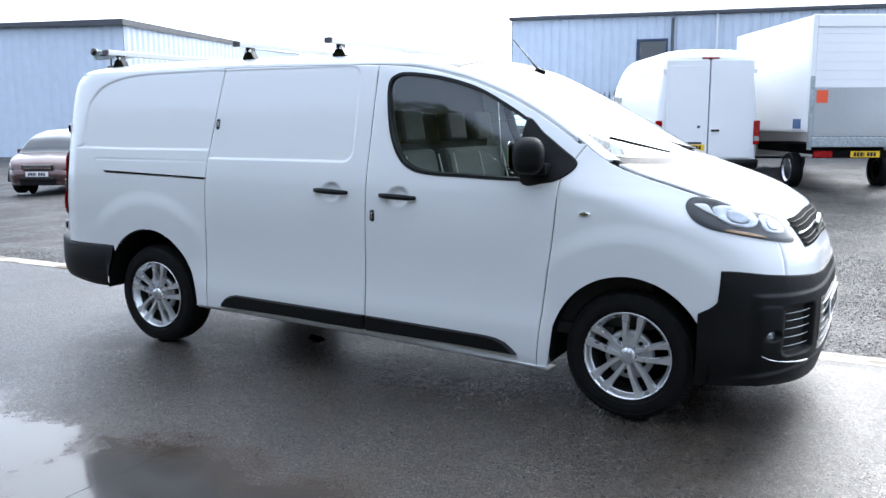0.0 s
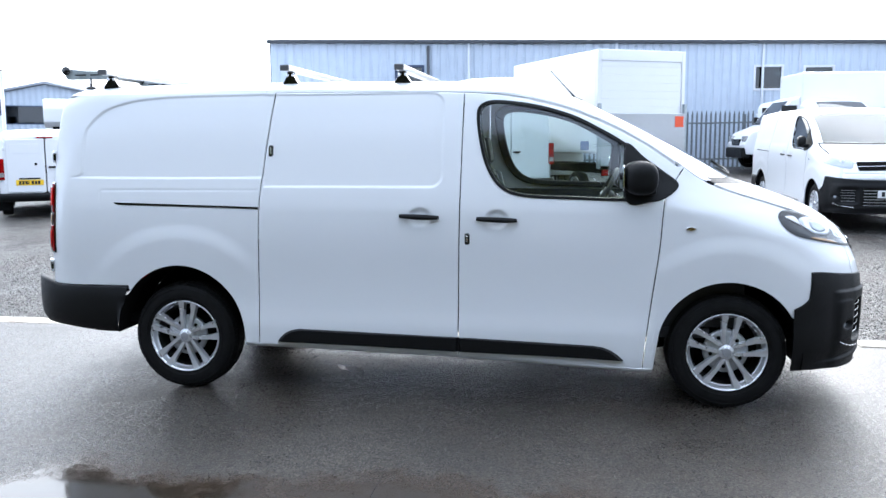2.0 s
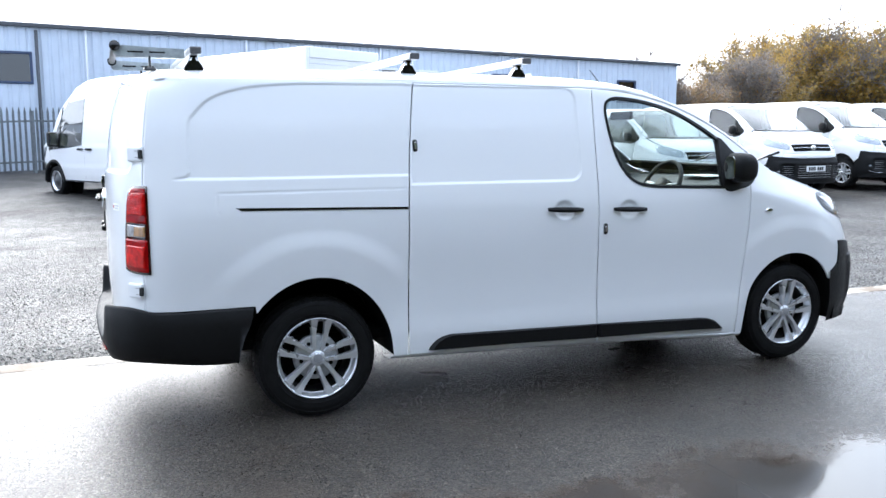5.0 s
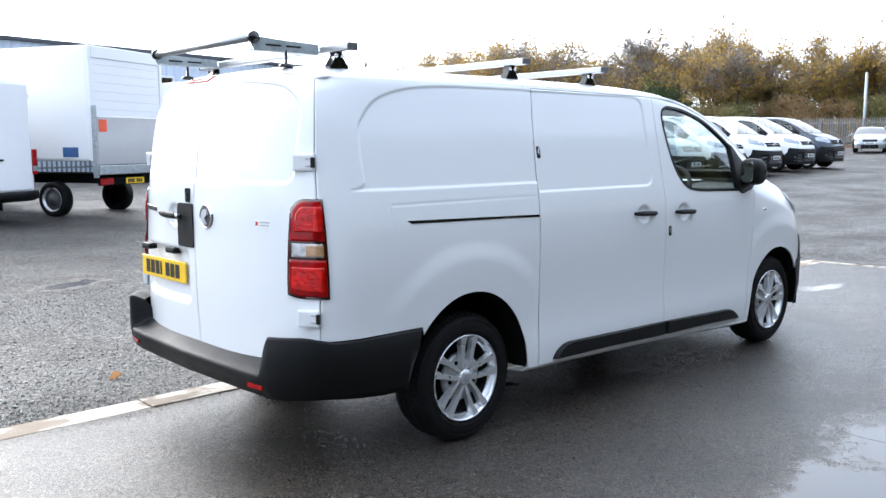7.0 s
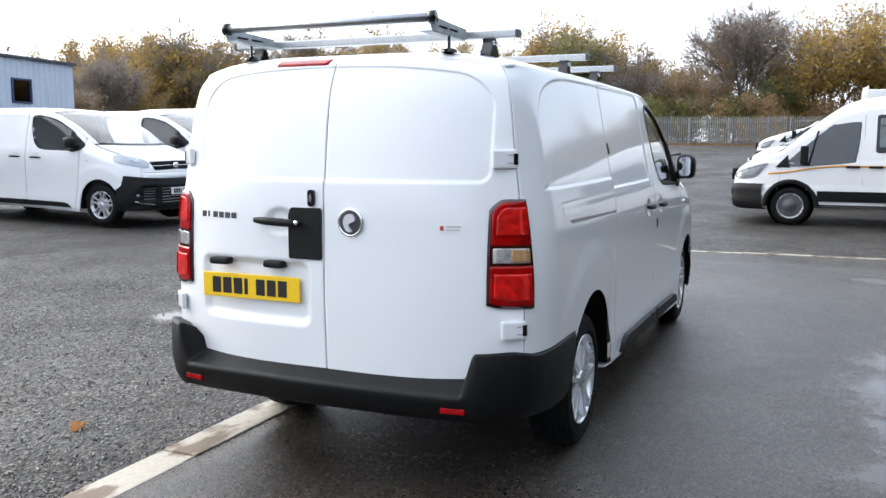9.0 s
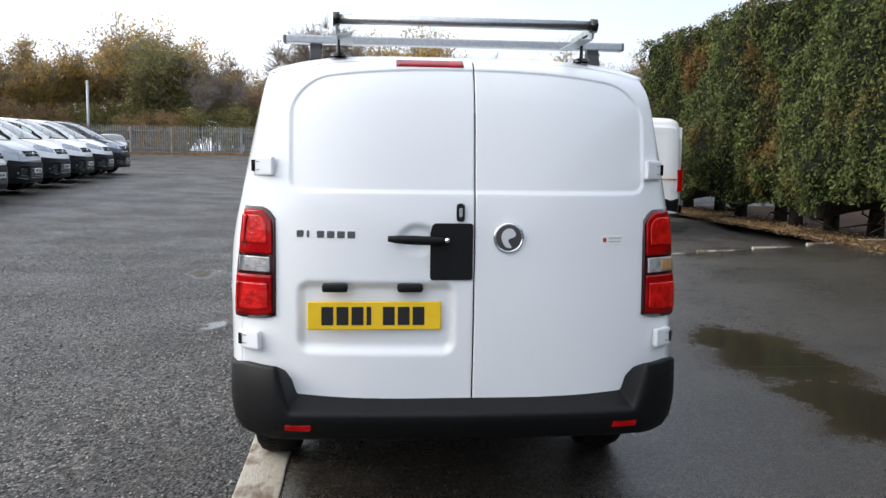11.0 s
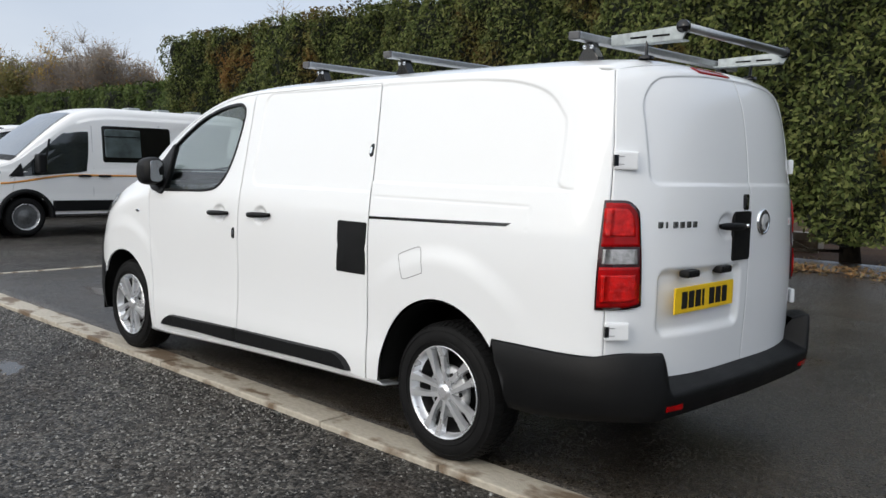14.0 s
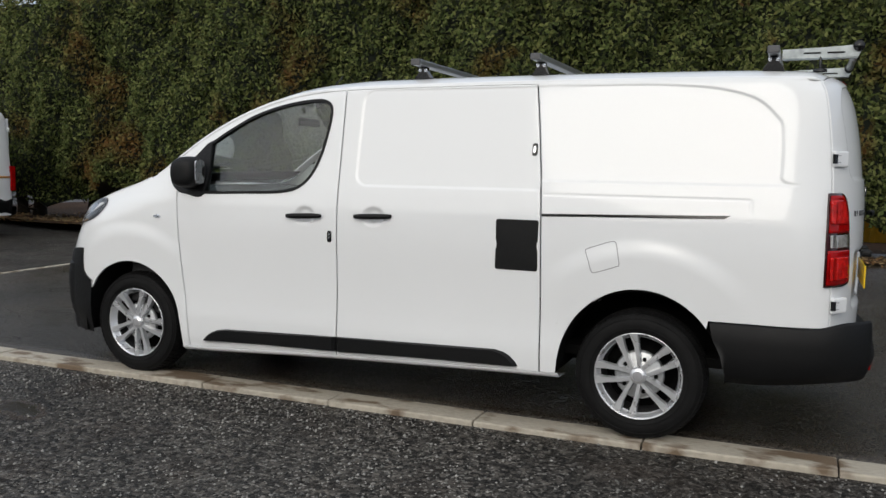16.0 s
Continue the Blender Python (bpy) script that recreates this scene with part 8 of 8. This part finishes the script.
def tree(name, label, height, spread, leaves, mat, seed, twigs=500, low=0.12):
    """A tapered trunk, limbs that fork three times, and a crown of leaves at the twigs."""
    t = new(name)
    tagged(t, label=label, category="tree")
    rr = random.Random(seed)
    verts, faces, tips = [], [], []

    def grow(p, d, length, r, depth):
        q = p + d * length
        limb(verts, faces, p, q, r, r * 0.66, 6 if depth < 2 else 4)
        if depth >= 4:
            tips.append((q, d))
            return
        for _ in range(3 if depth < 3 else 2):
            e = (d + Vector((rr.gauss(0, 0.55), rr.gauss(0, 0.55), rr.gauss(0.10, 0.30))) * (0.9 * spread)).normalized()
            grow(p.lerp(q, rr.uniform(0.45, 1.0)), e, length * rr.uniform(0.60, 0.84) if depth else height * rr.uniform(0.20, 0.28), r * 0.58, depth + 1)
        tips.append((q, d))
        if depth >= 1:
            tips.append((p.lerp(q, 0.5), d))
    for k in range(rr.choice((2, 3))):
        grow(Vector((rr.uniform(-0.4, 0.4), rr.uniform(-0.4, 0.4), -0.2)), Vector((rr.gauss(0, 0.12), rr.gauss(0, 0.12), 1)).normalized(), height * 0.17, height * 0.0125, 0)
    link_mesh("trunk", verts, faces, BARK, t)
    tv, tf = [], []
    for _ in range(twigs):
        q, d = rr.choice(tips)
        e = (d + Vector((rr.gauss(0, 0.8), rr.gauss(0, 0.8), rr.gauss(0.2, 0.5)))).normalized()
        m = q + e * rr.uniform(0.4, 1.0)
        limb(tv, tf, q, m, 0.02, 0.008, 3)
        limb(tv, tf, m, m + (e + Vector((rr.gauss(0, 0.6), rr.gauss(0, 0.6), rr.gauss(0, 0.5)))).normalized() * rr.uniform(0.3, 0.7), 0.010, 0.005, 3)
    tagged(link_mesh("twig_growth", tv, tf, TWIG, t), kind="stuff")
    if leaves:
        r = np.random.RandomState(seed)
        tp = np.array([tuple(q) for q, _ in tips])
        tp = tp[tp[:, 2] > height * low]
        pick = r.randint(0, len(tp), leaves)
        tuft = r.normal(0, 0.30, (len(tp), 3))
        c = tp[pick] + tuft[pick] + r.normal(0, 0.30, (leaves, 3))
        leaf_cloud("crown", c, np.tile([0, 0, 0.6], (leaves, 1)), 0.10, mat, t, seed, "", 0.9)
    return t


def bush(name, label, mat, seed, n=8000, w=3.0, h=4.6):
    t = new(name)
    tagged(t, label=label, category="bush")
    r = np.random.RandomState(seed)
    lumps = np.stack([r.uniform(-w, w, 16), r.uniform(-1.5, 1.5, 16), r.uniform(0.3, h * 0.8, 16)], 1)
    c = lumps[r.randint(0, 16, n)] + r.normal(0, 0.42, (n, 3))
    c[:, 2] = np.abs(c[:, 2])
    leaf_cloud("foliage", c, np.tile([0, 0, 0.6], (n, 1)), 0.095, mat, t, seed, "", 0.9)
    verts, faces = [], []
    rr = random.Random(seed)
    for p in lumps:
        limb(verts, faces, (p[0] * 0.7, p[1] * 0.7, -0.1), tuple(p), 0.05, 0.015, 4)
    tagged(link_mesh("undergrowth", verts, faces, BARK, t), kind="stuff")
    return t


kinds = [tree("autumn_tree", "golden autumn tree thinning at the top", 10.0, 0.75, 19000, GOLD, 11, 1500),
         tree("autumn_tree", "rust-brown autumn tree behind the far fence", 9.5, 0.85, 14000, RUST, 12, 1800),
         tree("autumn_tree", "olive and yellow autumn tree", 9.0, 0.9, 18000, OLIVE, 13, 600),
         tree("bare_tree", "leafless pale-twigged tree behind the far fence", 10.5, 0.7, 1600, RUST, 14, 4200),
         tree("autumn_tree", "half-bare golden tree behind the far fence", 10.5, 0.7, 10000, GOLD, 15, 2600),
         tree("pale_tree", "pale green bushy tree behind the far fence", 7.0, 0.9, 13000, GREEN, 16, 300)]
shrubs = [bush("bush", "brown-green undergrowth behind the fence", OLIVE, 21), bush("bush", "rusty undergrowth behind the fence", RUST, 22)]
for o in kinds + shrubs:
    tagged(o, group="trees beyond the fence")
rr = random.Random(77)
line = [(56, 62), (63, 40), (66, 20), (69, 5), (69, -8), (64, -20), (58, -33), (48, -42)]
first = set()
spots = []
for (xa, ya), (xb, yb) in zip(line, line[1:]):
    L = math.hypot(xb - xa, yb - ya)
    for k in range(int(L / 2.4)):
        f = (k + rr.uniform(-0.3, 0.3)) / (L / 2.4)
        spots.append((xa + (xb - xa) * f + rr.uniform(-1, 5), ya + (yb - ya) * f))
weights = [0, 1, 4, 2, 4, 3, 0, 1, 3, 5, 1, 3, 4, 0, 3]
golden = (0, 4, 0, 2, 4, 3, 0, 1, 3, 5, 4, 0, 3, 2, 4)
for i, (x, y) in enumerate(spots):
    k = golden[i % 15] if i < 24 else weights[i % len(weights)] if rr.random() < 0.75 else rr.randrange(5)
    z = float(ground_z(x, y)) - 0.1
    sc = (1.14 + 0.20 * math.sin(i * 0.83) + rr.uniform(-0.18, 0.22)) * (0.75 if k == 5 else 1.0)
    m = Matrix.Translation((x, y, z)) @ Matrix.Rotation(rr.uniform(0, 6.28), 4, "Z")
    if k not in first:
        kinds[k].matrix_basis = m @ Matrix.Diagonal((sc, sc, sc, 1))
        first.add(k)
    else:
        o = copy_thing(kinds[k], m)
        o.scale = (sc, sc, sc)
    for j in range(2):
        q = rr.randrange(2)
        mb = Matrix.Translation((x - rr.uniform(1.5, 4.0), y + rr.uniform(-2, 2), z)) @ Matrix.Rotation(math.atan2(1, 0.1) + rr.uniform(-0.3, 0.3), 4, "Z")
        if ("b", q) not in first:
            shrubs[q].matrix_basis = mb
            first.add(("b", q))
        else:
            o = copy_thing(shrubs[q], mb)
            o.scale = (rr.uniform(0.65, 1.0),) * 3
for x, y, k, sc in ((27.0, 40.0, 3, 0.75), (31.0, 43.0, 3, 0.8), (35.0, 42.0, 1, 0.75), (40.0, 44.0, 3, 0.9), (44.0, 46.0, 0, 0.9), (50.0, 50.0, 0, 1.3), (54.0, 47.0, 4, 1.4), (57.0, 44.5, 0, 1.35), (-31.0, 46.0, 5, 0.6)):
    o = copy_thing(kinds[k], Matrix.Translation((x, y, 0.3)) @ Matrix.Rotation(x, 4, "Z"))
    o.scale = (sc, sc, sc)

# a yellow skip behind the hedge
SKIP = material("yellow_skip_paint", (0.85, 0.50, 0.03), 0.5, grain=0.25, grain_scale=6, stains=0.3, stain_scale=2.0, stain_colour=(0.20, 0.09, 0.03))
skip = tagged(new("yellow_skip"), label="yellow steel skip standing behind the hedge", category="skip")
zs0 = 0.14
prism("skip_body", [(-4.05, zs0), (-1.35, zs0), (-0.95, zs0 + 0.62), (-4.45, zs0 + 0.62)], -12.3, -10.75, SKIP, skip, bevel=0.02)
for y_ in (-12.32, -10.74):
    box("skip_rim", (-4.5, y_ - 0.04, zs0 + 0.59), (-0.9, y_ + 0.04, zs0 + 0.66), SKIP, skip, bevel=0.01)
for x_ in (-3.5, -2.7, -1.9):
    box("skip_rib", (x_ - 0.04, -10.76, zs0 + 0.05), (x_ + 0.04, -10.70, zs0 + 0.59), SKIP, skip, bevel=0.01)

# pale boards lying and leaning behind the hedge
BOARD = material("pale_weathered_board", (0.46, 0.40, 0.32), 0.8, grain=0.35, grain_scale=10, stains=0.5, stain_scale=1.5)
stack = tagged(new("timber_stack"), label="pale weathered boards stacked behind the hedge stems", category="timber")
rb_ = random.Random(12)
for i in range(4):
    for k in range(3):
        x0 = 0.7 + 1.15 * i + rb_.uniform(-0.05, 0.05)
        box("board", (x0, -9.9 + rb_.uniform(-0.03, 0.03), 0.14 + 0.13 * k), (x0 + 1.08, -9.66 + rb_.uniform(-0.03, 0.03), 0.262 + 0.13 * k), BOARD, stack, bevel=0.006)
for x0 in (0.62, 1.7, 4.1):
    box("leaning_board", (x0, -9.62, 0.13), (x0 + 0.12, -9.58, 0.78), BOARD, stack, bevel=0.004)

# dead leaves on the soil under the hedge
r = np.random.RandomState(6)
n = 9000
xs_, ys_ = r.uniform(-12, 16, n), -6.95 - np.abs(r.normal(0, 0.6, n))
zs_ = bank(np.maximum(ys_, -7.3)) + np.where(ys_ < -7.0, 0.034, 0.006)
tagged(leaf_cloud("dead_leaves", np.stack([xs_, ys_, zs_], 1), np.tile([0, 0, 1.0], (n, 1)), 0.035, RUST, None, 19, "brown dead leaves along the foot of the hedge", 0.4), category="leaf litter")

# a fallen leaf on the gravel, leaf litter along the far fence
LITTER = leaf_material("fallen_leaves", [(0.25, 0.10, 0.03), (0.35, 0.17, 0.05), (0.18, 0.07, 0.025)])
lf = rounded([(-0.055, 0), (-0.03, 0.03), (0.0, 0.035), (0.03, 0.04), (0.06, 0.0), (0.03, -0.03), (0.0, -0.045), (-0.03, -0.025)], 3)
verts = [(x, y, 0.012 + 0.03 * math.sin(x * 40) * 0.4 + 0.35 * abs(y)) for x, y in lf] + [(0, 0, 0.004)]
leaf_ob = link_mesh("fallen_leaf", verts, [(i, (i + 1) % len(lf), len(lf)) for i in range(len(lf))], LITTER)
leaf_ob.modifiers.new("thickness", "SOLIDIFY").thickness = 0.002
leaf_ob.matrix_basis = Matrix.Translation((-2.44, 1.70, float(ground_z(-2.44, 1.70)) + 0.004)) @ Matrix.Rotation(0.5, 4, "Z")
tagged(leaf_ob, label="curled orange-brown fallen leaf on the gravel", category="leaf")
r = np.random.RandomState(5)
n = 5200
yl = r.uniform(-14, 40, n)
xl = np.interp(yl, [-14, 0, 12, 44], [59.5, 60.5, 57, 52]) - np.abs(r.normal(0.3, 1.6, n))
cl = np.stack([xl, yl, ground_z(xl, yl) + 0.03], 1)
tagged(leaf_cloud("leaf_litter", cl, np.tile([0, 0, 1.0], (n, 1)), 0.10, LITTER, None, 9, "orange leaf litter along the far fence", 0.3), category="leaf litter")

# loose chippings on the gravel beside the kerb
CHIP = material("loose_chippings", (0.24, 0.235, 0.22), 0.5, spec=0.3, island=0.8, grain=0.3, grain_scale=60)
r = np.random.RandomState(41)
n = 42000
xc_, yc_ = r.uniform(-7.0, 7.5, n), 0.99 + 4.2 * r.uniform(0, 1, n) ** 1.25
keep_ = (np.sin(xc_ * 1.7 + yc_) + np.sin(yc_ * 3.1 - xc_ * 0.6) + r.normal(0, 0.9, n)) > -0.9
xc_, yc_ = xc_[keep_], yc_[keep_]
n = len(xc_)
sz = 0.0045 + 0.0085 * r.uniform(0, 1, n) ** 2.5
base = np.array([(1, 0, 0), (-0.45, 0.85, 0.1), (-0.5, -0.85, -0.05), (0.1, 0.05, 0.75), (0.0, -0.1, -0.6)])
ang = r.uniform(0, 6.283, n)
ca, sa = np.cos(ang)[:, None], np.sin(ang)[:, None]
bx = base[None, :, :] * r.uniform(0.65, 1.35, (n, 5, 3)) * sz[:, None, None]
vx = bx[..., 0] * ca - bx[..., 1] * sa + xc_[:, None]
vy = bx[..., 0] * sa + bx[..., 1] * ca + yc_[:, None]
vz = bx[..., 2] + ground_z(xc_, yc_)[:, None] + sz[:, None] * 0.35
vv = np.stack([vx, vy, vz], -1).reshape(-1, 3)
tri_ = np.array([(0, 1, 3), (1, 2, 3), (2, 0, 3), (1, 0, 4), (2, 1, 4), (0, 2, 4)])
ff = (tri_[None] + 5 * np.arange(n)[:, None, None]).reshape(-1, 3)
me = bpy.data.meshes.new("loose_chippings")
me.vertices.add(len(vv))
me.vertices.foreach_set("co", vv.ravel())
me.loops.add(ff.size)
me.polygons.add(len(ff))
me.polygons.foreach_set("loop_start", np.arange(len(ff)) * 3)
me.polygons.foreach_set("loop_total", np.full(len(ff), 3))
me.loops.foreach_set("vertex_index", ff.ravel())
me.materials.append(CHIP)
me.update()
me.validate()
tagged(new("loose_chippings", me), label="loose grey stone chippings scattered on the gravel", category="gravel", kind="stuff")
